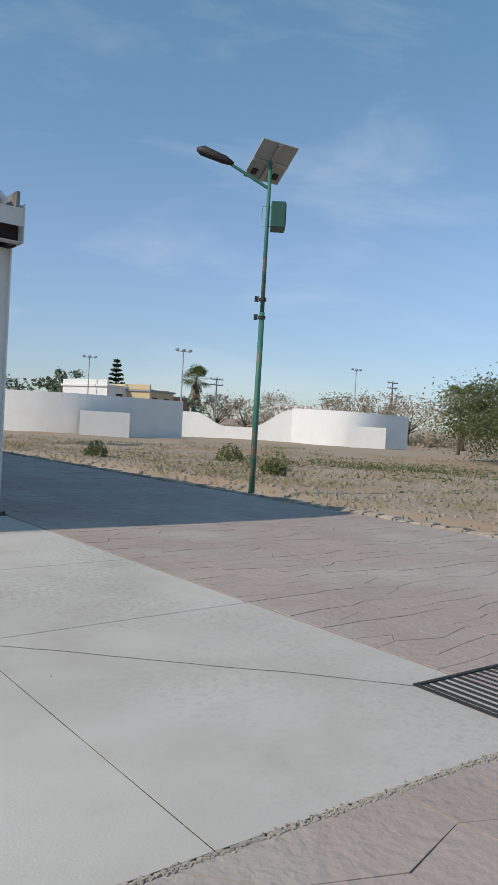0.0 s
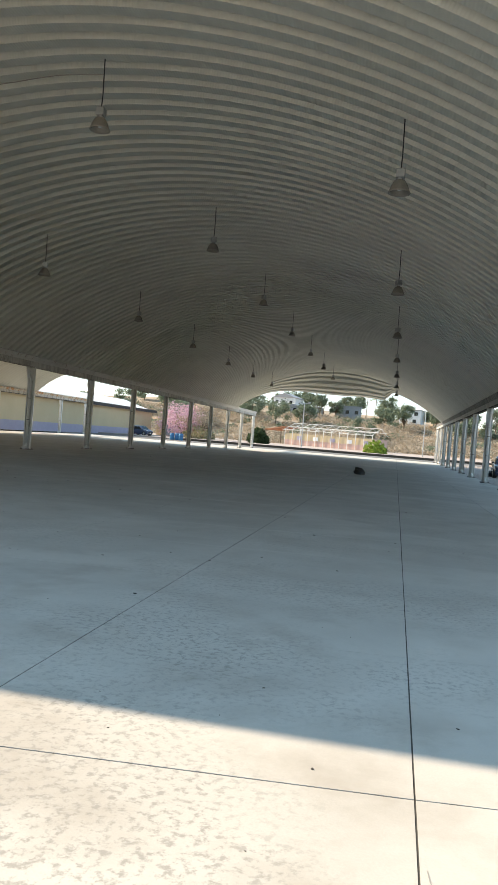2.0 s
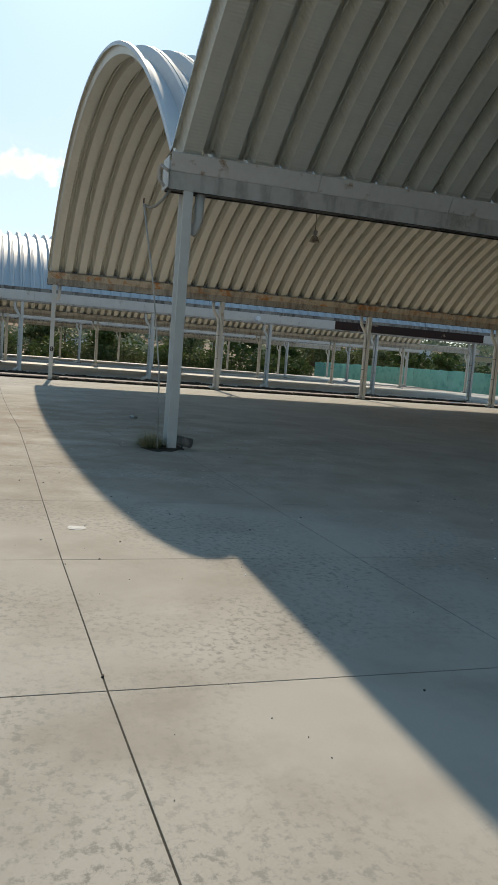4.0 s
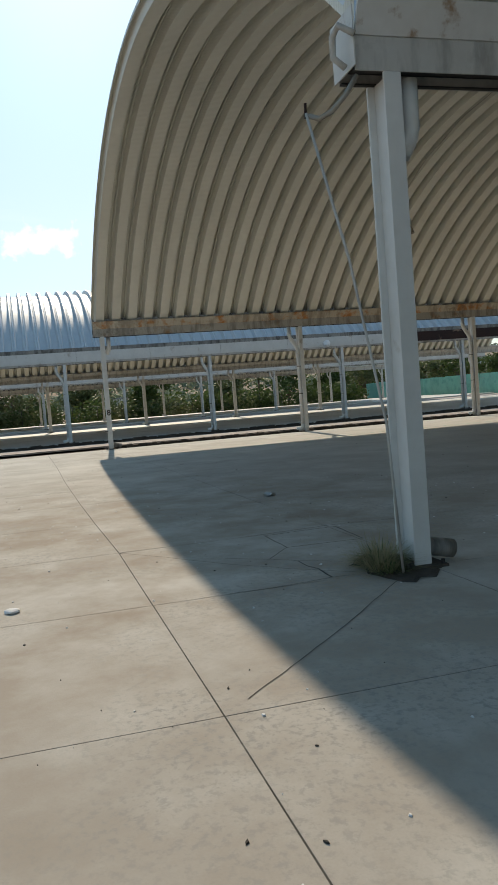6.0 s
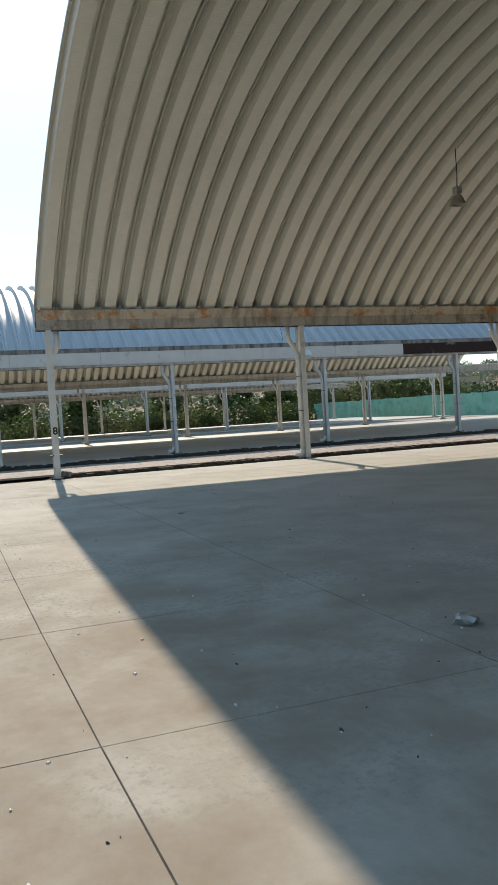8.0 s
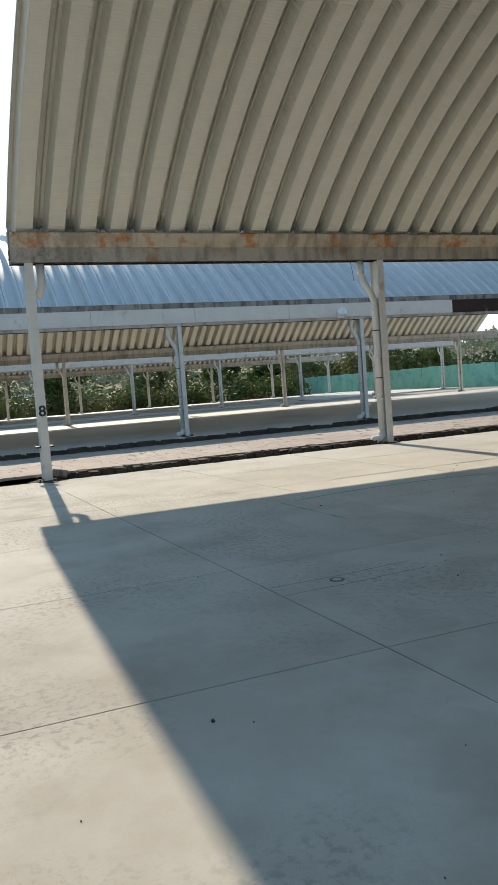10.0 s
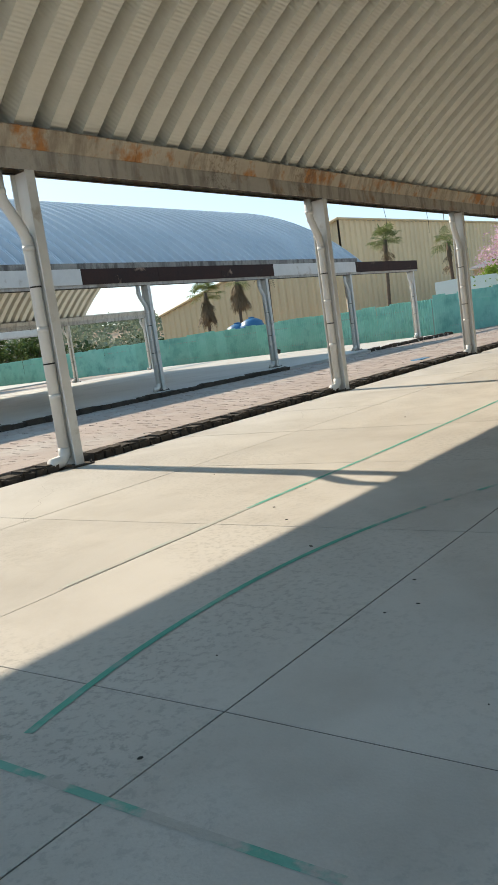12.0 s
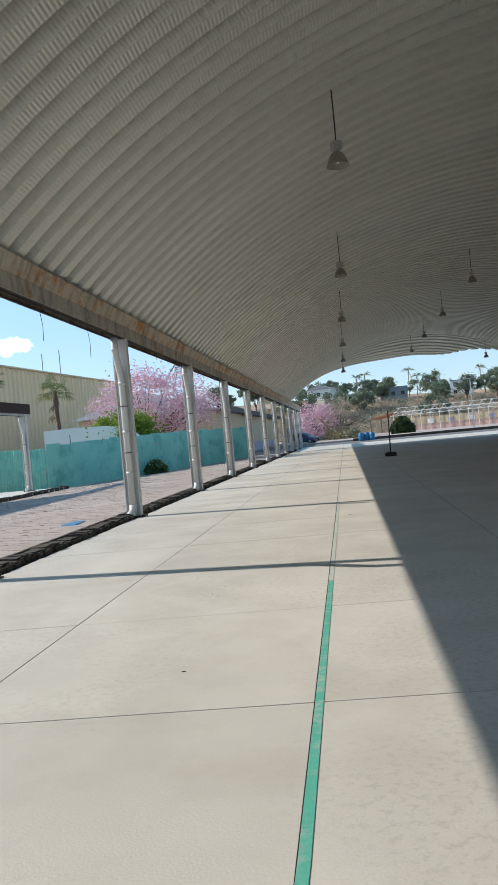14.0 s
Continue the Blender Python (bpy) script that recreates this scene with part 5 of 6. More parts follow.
truss_shed()
plate("kerb_yard", -16, 60, 107.5, 108.0, -0.5, 0.28, KERBSTONE, "dark weathered kerb across the yard", "kerb")
plate("pavement_yard", -60, 60, 108.02, 173, -0.6, 0.15, PAVER, "worn paved strip before the shed", "pavement")
flood_pole(2, 122, 0, 7.5, 2, "tall grey lamp pole in the yard")
flood_pole(22, 130, 0, 9.5, 2, "tall grey lamp pole in the yard")
tree("pink_tree", -21.4, 131, 0.1, 5.6, 4.0, 3600, 0.2, PINK, "pink blossoming tree past the hall's end", seed=41, trunk=0.35, clumps=34)
tree("pale_tree", -17.7, 132, 0.1, 6.2, 3.8, 2600, 0.2, DRY, "half-bare brown tree beside the pink one", seed=42, trunk=0.3, clumps=34)
shrub(-17.5, 129, 0.1, 3.0, 2.2, 700, 0.25, DRYGRASS, "olive shrubs at the foot of the trees", 43)
shrub(-7.5, 134, 0.1, 2.0, 2.7, 1500, 0.28, DARKGREEN, "dark green round bush in the yard", 44)
shrub(14, 128, 0.1, 2.0, 2.2, 500, 0.28, LIME, "bright green bush by the shed", 45)
tree("pink_tree", -31.2, 62, -0.2, 7.3, 4.6, 13000, 0.11, PINK, "tall pink blossoming tree behind the turquoise fence", seed=46, trunk=0.3, clumps=60, flat=0.6)
tree("lime_tree", -31.6, 55.5, -0.3, 4.2, 2.3, 8000, 0.12, LIME, "bright lime-green bushy tree behind the turquoise fence", seed=47, trunk=0.25, flat=0.6, clumps=36)
fan_palm(-43.8, 60, -0.3, 7.9, 34, 1.3, 7, "fan palm against the beige warehouse", 48, 0.3)
fan_palm(-39, 63, -0.3, 6.9, 20, 1.4, 3, "fan palm with loose fronds against the beige warehouse", 49, -0.3)
fan_palm(-64, 60, -0.3, 6.4, 26, 1.7, 60, "palm with a thick skirt of dead fronds", 50)
fan_palm(-61, 61.5, -0.3, 7.4, 10, 1.7, 70, "palm with a thick skirt of dead fronds", 51)
palm(-57.5, 62, -0.3, 8.6, 14, 1.8, "thin palm against the beige warehouse", 52, 6, 0.2)
palm(-30.5, 70, -0.3, 9.6, 14, 2.0, "tall palm with hanging dead fronds behind the fence", 53, 18, 0.2)
shrub(-28.8, 51.5, -0.2, 0.8, 0.9, 400, 0.12, GREEN, "green weeds growing at the fence's foot", 54)


def water_tank(x, y, z):
    top = root("water_tank", x, y, z, "blue plastic water tank standing above the fence", "water tank", "water tanks")
    part("body", lathe(bmesh.new(), [(0.05, 0), (1.1, 0), (1.12, 0.3), (1.06, 0.35), (1.12, 0.45), (1.12, 0.9), (1.06, 0.95), (1.0, 1.2), (0.5, 1.45), (0.3, 1.5)], 24), BLUEPLASTIC, top, smooth=True)
    part("lid", lathe(bmesh.new(), [(0.3, 1.5), (0.32, 1.6), (0.02, 1.65)], 16), BLUEPLASTIC, top)
    part("stand", bbox(-1.2, 1.2, -1.2, 1.2, -z - 0.4, -0.01), GREYROOF, top, "grey block stand")
    return top


water_tank(-57.0, 58, 1.35)
water_tank(-59.0, 58.3, 1.05)


def box_truck(x, y, z, turn):
    top = root("box_truck", x, y, z, "white rounded cargo trailer behind the fence", "trailer", rz=turn)
    prof = [(-3.4, 0.6), (3.4, 0.6)] + [(0.4 + 3.0 * _m.cos(a), 1.5 + 1.75 * _m.sin(a)) for a in np.linspace(0.0, 1.45, 10)] + [(-1.2, 3.3), (-3.4, 3.25)]
    part("body", extrude(bmesh.new(), prof, -1.1, 1.1), CARWHITE, top)
    part("panel_line", bbox(-1.7, -1.66, -1.12, -1.101, 0.7, 2.85), BLACKSTEEL, top)
    for xx in (-2.0, 2.0):
        part("wheel", tube(bmesh.new(), [(xx, -1.0, 0.4), (xx, -0.75, 0.4)], 0.4, 16), RUBBER, top)
        part("wheel", tube(bmesh.new(), [(xx, 0.75, 0.4), (xx, 1.0, 0.4)], 0.4, 16), RUBBER, top)


box_truck(-33.2, 54.5, -0.05, 4)


# ---------------------------------------------------------------- cars
def loft(bm, rings, close=True):
    rows = [[bm.verts.new(p) for p in r] for r in rings]
    for a, b in zip(rows, rows[1:]):
        for k in range(len(a) - 1):
            bm.faces.new((a[k], b[k], b[k + 1], a[k + 1]))
    if close:
        bm.faces.new(rows[0])
        bm.faces.new(rows[-1][::-1])
    return bm


def car_ring(y, w, z0, belt, crown):
    half = [(0.0, z0), (w * 0.88, z0), (w * 0.97, z0 + 0.10), (w, z0 + 0.30), (w * 0.99, belt - 0.14), (w * 0.93, belt - 0.03), (w * 0.72, belt + crown * 0.6), (0.0, belt + crown)]
    return [(-x, y, z) for x, z in half[::-1]][:-1] + [(x, y, z) for x, z in half]


def hatchback(x, y, z, turn, paint, label, rack):
    top = root("car", x, y, z, label, "car", rz=turn)
    st = ((0.0, 0.58, 0.28, 0.64, 0.02), (0.06, 0.70, 0.21, 0.74, 0.04), (0.25, 0.78, 0.17, 0.83, 0.06), (0.55, 0.81, 0.17, 0.89, 0.06), (0.95, 0.82, 0.17, 0.95, 0.04), (1.6, 0.83, 0.17, 0.96, 0.03),
          (2.6, 0.83, 0.17, 0.98, 0.02), (3.2, 0.82, 0.18, 1.0, 0.02), (3.55, 0.78, 0.22, 0.98, 0.02), (3.72, 0.68, 0.30, 0.90, 0.02))
    body = part("body", loft(bmesh.new(), [car_ring(*s) for s in st]), paint, top, smooth=True)
    body.data.set_sharp_from_angle(angle=radians(32))
    cabin = [(0.82, 0.74, 0.92, 0.72), (1.05, 0.745, 1.08, 0.70), (1.45, 0.74, 1.38, 0.62), (1.75, 0.73, 1.48, 0.59), (2.4, 0.73, 1.50, 0.58), (2.95, 0.73, 1.46, 0.58), (3.4, 0.72, 1.22, 0.62), (3.62, 0.70, 0.98, 0.68)]
    rings = []
    for yy, wb, zt, wt in cabin:
        rings.append([(-wb, yy, 0.90), (-wt, yy, zt - 0.06), (-wt * 0.8, yy, zt), (0, yy, zt + 0.02), (wt * 0.8, yy, zt), (wt, yy, zt - 0.06), (wb, yy, 0.90)])
    part("cabin", loft(bmesh.new(), rings), paint, top, smooth=True)
    bm = bmesh.new()
    bm.faces.new([bm.verts.new(p) for p in ((-0.66, 0.90, 0.99), (0.66, 0.90, 0.99), (0.54, 1.47, 1.41), (-0.54, 1.47, 1.41))])
    for v in bm.verts:
        v.co += Vector((0, -0.035, 0.035))
    part("windscreen", bm, DARKGLASS, top, "dark windscreen")
    for s in (-1, 1):
        for ya, yb, yc, yd in ((1.28, 2.15, 2.15, 1.75), (2.22, 3.2, 3.0, 2.22)):
            bm = bmesh.new()
            vs = [(s * 0.755, ya, 0.99), (s * 0.755, yb, 1.0), (s * 0.66, yc, 1.36), (s * 0.66, yd, 1.36)]
            bm.faces.new([bm.verts.new(p) for p in (vs if s < 0 else vs[::-1])])
            part("side_window", bm, DARKGLASS, top)
        hl = bmesh.new()
        bmesh.ops.create_uvsphere(hl, u_segments=14, v_segments=8, radius=1.0)
        for v in hl.verts:
            v.co = Vector((s * 0.60 + v.co.x * 0.165, 0.15 + v.co.y * 0.12 + s * v.co.x * 0.08, 0.765 + v.co.z * 0.10 + s * v.co.x * 0.02))
        part("headlight", hl, LAMPGLASS, top, "clear bluish headlight", True)
        fl = bmesh.new()
        bmesh.ops.create_uvsphere(fl, u_segments=10, v_segments=6, radius=0.04, matrix=Matrix.Translation((s * 0.58, 0.035, 0.40)))
        part("fog_light", fl, LAMPGLASS, top, smooth=True)
        mi = bmesh.new()
        bmesh.ops.create_uvsphere(mi, u_segments=12, v_segments=8, radius=1.0)
        for v in mi.verts:
            v.co = Vector((s * 0.85 + v.co.x * 0.09, 1.18 + v.co.y * 0.06, 1.03 + v.co.z * 0.065))
        part("mirror", mi, BLACKSTEEL, top, "dark side mirror", True)
        part("tail_light", bbox(s * 0.62 - 0.07, s * 0.62 + 0.07, 3.66, 3.74, 0.72, 0.92, 0.02), TERRACOTTA, top)
        for yy in (0.68, 3.05):
            tyre = part("wheel", tube(bmesh.new(), [(s * 0.66, yy, 0.29), (s * 0.69, yy, 0.29), (s * 0.82, yy, 0.29), (s * 0.845, yy, 0.29)], [0.26, 0.29, 0.29, 0.255], 22), RUBBER, top, "black tyre")
            part("rim", tube(bmesh.new(), [(s * 0.83, yy, 0.29), (s * 0.852, yy, 0.29)], [0.185, 0.17], 16), GALV, tyre, "grey rim")
            part("wheel_arch", tube(bmesh.new(), [(s * 0.60, yy, 0.31), (s * 0.838, yy, 0.31)], 0.335, 22), RUBBER, top)
    part("grille", extrude(bmesh.new(), [(-0.30, 0.60), (0.30, 0.60), (0.35, 0.66), (0.31, 0.685), (-0.31, 0.685), (-0.35, 0.66)], -0.012, 0.09), BLACKSTEEL, top, "slim black grille")
    part("bumper_intake", extrude(bmesh.new(), [(-0.34, 0.27), (0.34, 0.27), (0.42, 0.33), (0.45, 0.47), (0.40, 0.50), (-0.40, 0.50), (-0.45, 0.47), (-0.42, 0.33)], -0.014, 0.09), BLACKSTEEL, top, "wide black bumper intake")
    plate_ = part("number_plate", bbox(-0.16, 0.16, -0.03, -0.016, 0.36, 0.46, 0.004), PAPER, top, "white number plate")
    part("plate_mark", bbox(-0.11, 0.11, -0.034, -0.031, 0.40, 0.42), BLACKSTEEL, plate_)
    part("badge", tube(bmesh.new(), [(0, 0.03, 0.72), (0, 0.08, 0.72)], 0.04, 12), GALV, top)
    part("bonnet_mark", bbox(-0.24, 0.24, 0.44, 0.475, 0.90, 0.945), CARBLUE, top, "dark unreadable lettering bar")
    for s in (-1, 1):
        part("wiper", tube(bmesh.new(), [(s * 0.3, 0.90, 1.03), (s * 0.3 + 0.35, 1.0, 1.12)], 0.008, 4), BLACKSTEEL, top)
    if rack:
        r = part("roof_rack", tube(bmesh.new(), [(-0.62, 1.75, 1.58), (0.62, 1.75, 1.58)], 0.022, 8), BLACKSTEEL, top, "black roof bar")
        part("rack_bar", tube(bmesh.new(), [(-0.62, 2.6, 1.60), (0.62, 2.6, 1.60)], 0.022, 8), BLACKSTEEL, r)
        for s in (-1, 1):
            part("rack_rail", tube(bmesh.new(), [(s * 0.55, 1.6, 1.57), (s * 0.55, 2.75, 1.59)], 0.012, 8), BLACKSTEEL, r)
            for yy in (1.75, 2.6):
                part("rack_foot", bbox(s * 0.58 - 0.022, s * 0.58 + 0.022, yy - 0.04, yy + 0.04, 1.43, 1.575), BLACKSTEEL, r)
    return top


hatchback(23.95, 9.9, -0.03, -7, CARWHITE, "small white hatchback with a black roof rack parked by the columns", True)
hatchback(24.6, 47.0, -0.03, -4, CARBLUE, "small dark blue car parked far down the lane", False)
hatchback(-21, 112, 0.15, 70, CARBLUE, "small blue car parked past the hall's end", False)


# ---------------------------------------------------------------- small things near the first column
def steel_post(x, y, tilt):
    top = root("steel_post", x, y, 0, "short black steel post with a slanted torn top", "bollard", "black posts", rz=tilt)
    bm = bbox(-0.05, 0.05, -0.045, 0.045, 0.02, 0.96)
    for v in bm.verts:
        if v.co.z > 0.5:
            v.co.z += 0.09 * (v.co.x / 0.05) * 0.5
    part("post", bm, BLACKSTEEL, top)
    part("base_plate", bbox(-0.2, 0.2, -0.16, 0.16, 0.0, 0.02), BLACKSTEEL, top)
    bm = bmesh.new()
    v = [bm.verts.new(p) for p in ((0.051, -0.012, 0.021), (0.2, -0.012, 0.021), (0.051, -0.012, 0.2), (0.051, 0.012, 0.021), (0.2, 0.012, 0.021), (0.051, 0.012, 0.2))]
    for f in ((0, 1, 2), (5, 4, 3), (0, 3, 4, 1), (1, 4, 5, 2), (2, 5, 3, 0)):
        bm.faces.new([v[i] for i in f])
    part("gusset", bm, BLACKSTEEL, top)


steel_post(21.86, 1.30, 8)
steel_post(21.84, 0.52, 4)


def drain_grate():
    top = root("drain_grate", 22.0, -8.28, -0.02, "black cast-iron drain grate set in the paving", "drain grate")
    part("frame", bbox(0, 0.03, 0, 0.6, -0.05, 0.03), BLACKSTEEL, top)
    part("frame", bbox(1.57, 1.6, 0, 0.6, -0.05, 0.03), BLACKSTEEL, top)
    part("frame", bbox(0.031, 1.569, 0, 0.03, -0.05, 0.03), BLACKSTEEL, top)
    part("frame", bbox(0.031, 1.569, 0.57, 0.6, -0.05, 0.03), BLACKSTEEL, top)
    part("pit", bbox(0.031, 1.569, 0.031, 0.569, -0.05, -0.035), RUBBER, top)
    for k in range(20):
        x = 0.06 + 0.076 * k
        part("bar", bbox(x, x + 0.042, 0.031, 0.569, -0.03, 0.025, 0.006), BLACKSTEEL, top)


drain_grate()


# ---------------------------------------------------------------- at the valley end column
def leaning_conduit():
    top = root("leaning_conduit", label="grey steel conduit leaning at the end column, its hose hanging", category="pipe")
    part("conduit", tube(bmesh.new(), [(0.30, -0.22, 0.02), (0.26, -0.26, 1.2), (0.08, -0.40, 2.5), (-0.18, -0.58, 3.74)], 0.012, 8), STAINED, top, smooth=True)
    pts = [(-0.18, -0.56, 3.72), (-0.10, -0.50, 3.67), (-0.02, -0.42, 3.70), (0.06, -0.33, 3.80), (0.10, -0.24, 3.94)]
    part("hose", tube(bmesh.new(), pts, 0.022, 8), SHADE, top, "grey flexible hose", True)
    part("bracket", tube(bmesh.new(), [(-0.19, -0.58, 3.70), (-0.18, -0.58, 3.82)], 0.012, 5), RUST, top)


leaning_conduit()


def gutter_end(x, y, turn):
    top = root("gutter_elbow", x, y, 0, "white gutter outlet at the end of the valley beam", "gutter outlet", rz=turn)
    part("elbow", tube(bmesh.new(), [(0.26, -0.02, 4.18), (0.20, -0.12, 4.26), (0.10, -0.13, 4.22), (0.06, -0.12, 4.08), (0.10, -0.04, 3.99)], 0.026, 10), STAINED, top, smooth=True)
    part("end_plate", bbox(-0.2, 0.22, -0.012, 0.0, 3.97, 4.42), WHITERUST, top)


gutter_end(XV, -0.295, 0)


def gutter_mouth(x, y):
    top = root("gutter_mouth", x, y, 0, "open rusted end of the white gutter box", "gutter outlet")
    part("floor_plate", bbox(-0.17, 0.17, -0.20, 0.0, 3.97, 3.982), WHITERUST, top)
    part("side_plate", bbox(-0.182, -0.17, -0.05, 0.0, 3.97, 4.42), WHITERUST, top)
    part("side_plate", bbox(0.17, 0.182, -0.22, 0.0, 3.96, 4.52), WHITERUST, top)
    part("front_plate", bbox(-0.169, 0.169, -0.20, -0.188, 4.20, 4.46), WHITERUST, top, "rust-streaked white end plate")
    part("inside", bbox(-0.16, 0.165, -0.012, -0.002, 3.985, 4.39), RUST, top, "rusted hollow inside")


gutter_mouth(XR, 0.375)
def weed_tuft(x, y, r, h, n, w, mat, label, seed):
    """Thin bent stems fanning out of one root."""
    rnd = random.Random(seed)
    bm = bmesh.new()
    for _ in range(n):
        u, q = rnd.uniform(0, 2 * _m.pi), rnd.random()
        b = Vector((_m.cos(u), _m.sin(u), 0)) * r * 0.35 * rnd.random()
        e = b + Vector((_m.cos(u), _m.sin(u), 0)) * r * (0.15 + 0.85 * q) + Vector((0, 0, h * rnd.uniform(0.25, 1.0) * (1.15 - q * 0.8)))
        m = (b + e) / 2 + Vector((0, 0, h * 0.12))
        s = Vector((-_m.sin(u), _m.cos(u), 0)) * w
        vs = [bm.verts.new(p) for p in (b - s, b + s, m + s, m - s, e)]
        bm.faces.new((vs[0], vs[1], vs[2], vs[3]))
        bm.faces.new((vs[3], vs[2], vs[4]))
    ob = new("column_weeds", finish(bm, "column_weeds", mat))
    ob.location = (x, y, 0.001)
    return tagged(ob, label, "weeds")


weed_tuft(0.05, -0.3, 0.42, 0.34, 420, 0.0022, DRYGRASS, "dry thin-stemmed weeds growing round the column's foot", 61)
weed_tuft(-0.12, -0.22, 0.34, 0.20, 420, 0.003, OLIVE, "olive weeds growing round the column's foot", 62)
weed_tuft(0.2, -0.28, 0.3, 0.16, 160, 0.003, OLIVE, "low olive weeds at the column's foot", 63)


def soil_patch(x, y, rx, ry, seed):
    rnd = random.Random(seed)
    edge = [(x + rx * _m.cos(a) * rnd.uniform(0.6, 1.15), y + ry * _m.sin(a) * rnd.uniform(0.6, 1.15)) for a in np.linspace(0, 2 * _m.pi, 27)[:-1]]
    ob = new("soil_patch", finish(slab(bmesh.new(), edge, 0.0025, 0.012, 0.05), "soil_patch", KERBSTONE))
    return tagged(ob, "dark soil and moss gathered round the column's foot", "soil", kind="structure")


soil_patch(0.05, -0.15, 0.55, 0.36, 3)
soil_patch(XV, BAY, 0.42, 0.3, 4)
soil_patch(XL + 0.05, -0.55, 0.45, 0.3, 5)


def number_disc():
    top = root("column_number", XL + 0.17, -0.54, 1.28, "black number 8 painted on the column", "sign")
    cu = bpy.data.curves.new("numeral", "FONT")
    cu.body, cu.size, cu.extrude, cu.align_x, cu.align_y = "8", 0.27, 0.002, "CENTER", "CENTER"
    cu.offset = 0.006
    ob = new("numeral", cu)
    cu.materials.append(BLACKSTEEL)
    ob.parent, ob.matrix_local = top, pose(0.004, 0, 0, 90, 0, 90)
    part("strap", tube(bmesh.new(), [(-0.17, 0, -0.66), (-0.17, 0, -0.63)], 0.22, 4), BLACKSTEEL, top, "dark strap round the column")


number_disc()


# ---------------------------------------------------------------- loose things on the floor
def barrier_pole(x, y):
    top = root("net_pole", x, y, 0, "thin dark pole standing in a black base", "pole")
    part("pole", tube(bmesh.new(), [(0, 0, 0.1), (0.03, 0, 2.3)], 0.03, 8), BLACKSTEEL, top)
    bm = lathe(bmesh.new(), [(0.01, 0), (0.27, 0), (0.30, 0.06), (0.29, 0.15), (0.23, 0.2), (0.02, 0.18)], 18)
    part("base", bm, RUBBER, top, "black tyre base", True)


barrier_pole(-14.8, 43.7)


def crumpled(name, x, y, size, mat, label, cat, seed, h=0.5):
    rnd = random.Random(seed)
    bm = bmesh.new()
    bmesh.ops.create_icosphere(bm, subdivisions=2, radius=size)
    for v in bm.verts:
        v.co *= rnd.uniform(0.7, 1.2)
        v.co.z = max(0.0, v.co.z * h + size * h * 0.5)
    ob = new(name, finish(bm, name, mat))
    ob.matrix_world = pose(x, y, 0.001, 0, 0, rnd.uniform(0, 360))
    return tagged(ob, label, cat)


crumpled("rubbish_bag", 15.7, 33.8, 0.3, RUBBER, "black rubbish bag lying on the hall floor", "bag", 1, 0.8)
crumpled("rubbish", -5.05, 0.28, 0.09, GALV, "crumpled silvery wrapper on the floor", "rubbish", 2, 0.55)
crumpled("rubbish", 5.55, -1.92, 0.075, PAPER, "flattened white paper on the floor", "rubbish", 3, 0.06)
crumpled("rubbish", -0.25, -3.21, 0.06, PAPER, "crushed white paper cup on the floor", "rubbish", 4, 0.35)
crumpled("rubbish", 1.1, -3.6, 0.09, LITTER, "small brown leaf heap on the floor", "leaves", 5, 0.2)
crumpled("stone", -41, 39, 0.25, KERBSTONE, "dark stone lying before the fence", "stone", 6, 0.8)
crumpled("rubbish_bag", -21.9, 48, 0.5, RUBBER, "dark rubbish at the kerb", "bag", 7, 0.4)
crumpled("rubbish_bag", 24.0, 50, 0.5, RUBBER, "dark rubbish heap between the columns", "bag", 8, 0.5)
tagged(new("blue_mat", finish(slab(bmesh.new(), [(-22.75, 19.6), (-22.4, 19.5), (-22.42, 20.25), (-22.7, 20.3)], 0.05, 0.115, 0.02), "blue_mat", BLUEPLASTIC)), "blue plastic sheet lying beside the kerb", "plastic sheet")
for k, (dx, dy) in enumerate(((0, 0), (0.75, 0.2), (1.4, -0.1), (0.5, 0.9))):
    top = root("barrel", -15.0 + dx, 104 + dy, -0.06, "blue plastic barrel standing in the yard", "barrel", "blue barrels")
    part("body", lathe(bmesh.new(), [(0.02, 0), (0.3, 0), (0.33, 0.06), (0.34, 0.3), (0.35, 0.33), (0.34, 0.36), (0.34, 0.64), (0.35, 0.67), (0.34, 0.7), (0.32, 0.92), (0.28, 0.98)], 16), BLUEPLASTIC, top, smooth=True)
    part("lid", lathe(bmesh.new(), [(0.28, 0.98), (0.29, 1.01), (0.02, 1.02)], 16), BLUEPLASTIC, top)
rnd = random.Random(21)
bm = bmesh.new()
for _ in range(1500):
    x = rnd.triangular(-20, 21, 4)
    y = rnd.uniform(-7, 14) if rnd.random() < 0.8 else rnd.uniform(14, 40)
    r = 0.003 + 0.010 * rnd.random() ** 3
    a = rnd.uniform(0, 6)
    slab(bm, [(x + r * _m.cos(a + q) * (2.0 if q in (0, 3.1) else 0.7), y + r * _m.sin(a + q) * rnd.uniform(0.7, 1.2)) for q in (0, 1.5, 3.1, 4.6)], 0.001, 0.003 + r * 0.4, r * 0.2)
tagged(new("floor_litter", finish(bm, "floor_litter", LITTER)), "dead leaves and small bits scattered on the floor", "litter", kind="stuff")
bm = bmesh.new()
for _ in range(260):
    x, y, r, a = rnd.uniform(-8, 8), rnd.uniform(-5, 3), rnd.uniform(0.004, 0.018), rnd.uniform(0, 6)
    slab(bm, [(x + r * _m.cos(a + q) * rnd.uniform(0.7, 1.3), y + r * _m.sin(a + q) * rnd.uniform(0.4, 0.9)) for q in (0, 1.5, 3.1, 4.6)], 0.001, 0.003 + r * 0.3, r * 0.2)
tagged(new("paper_scraps", finish(bm, "paper_scraps", PAPER)), "white paper scraps scattered on the floor", "litter", kind="stuff")


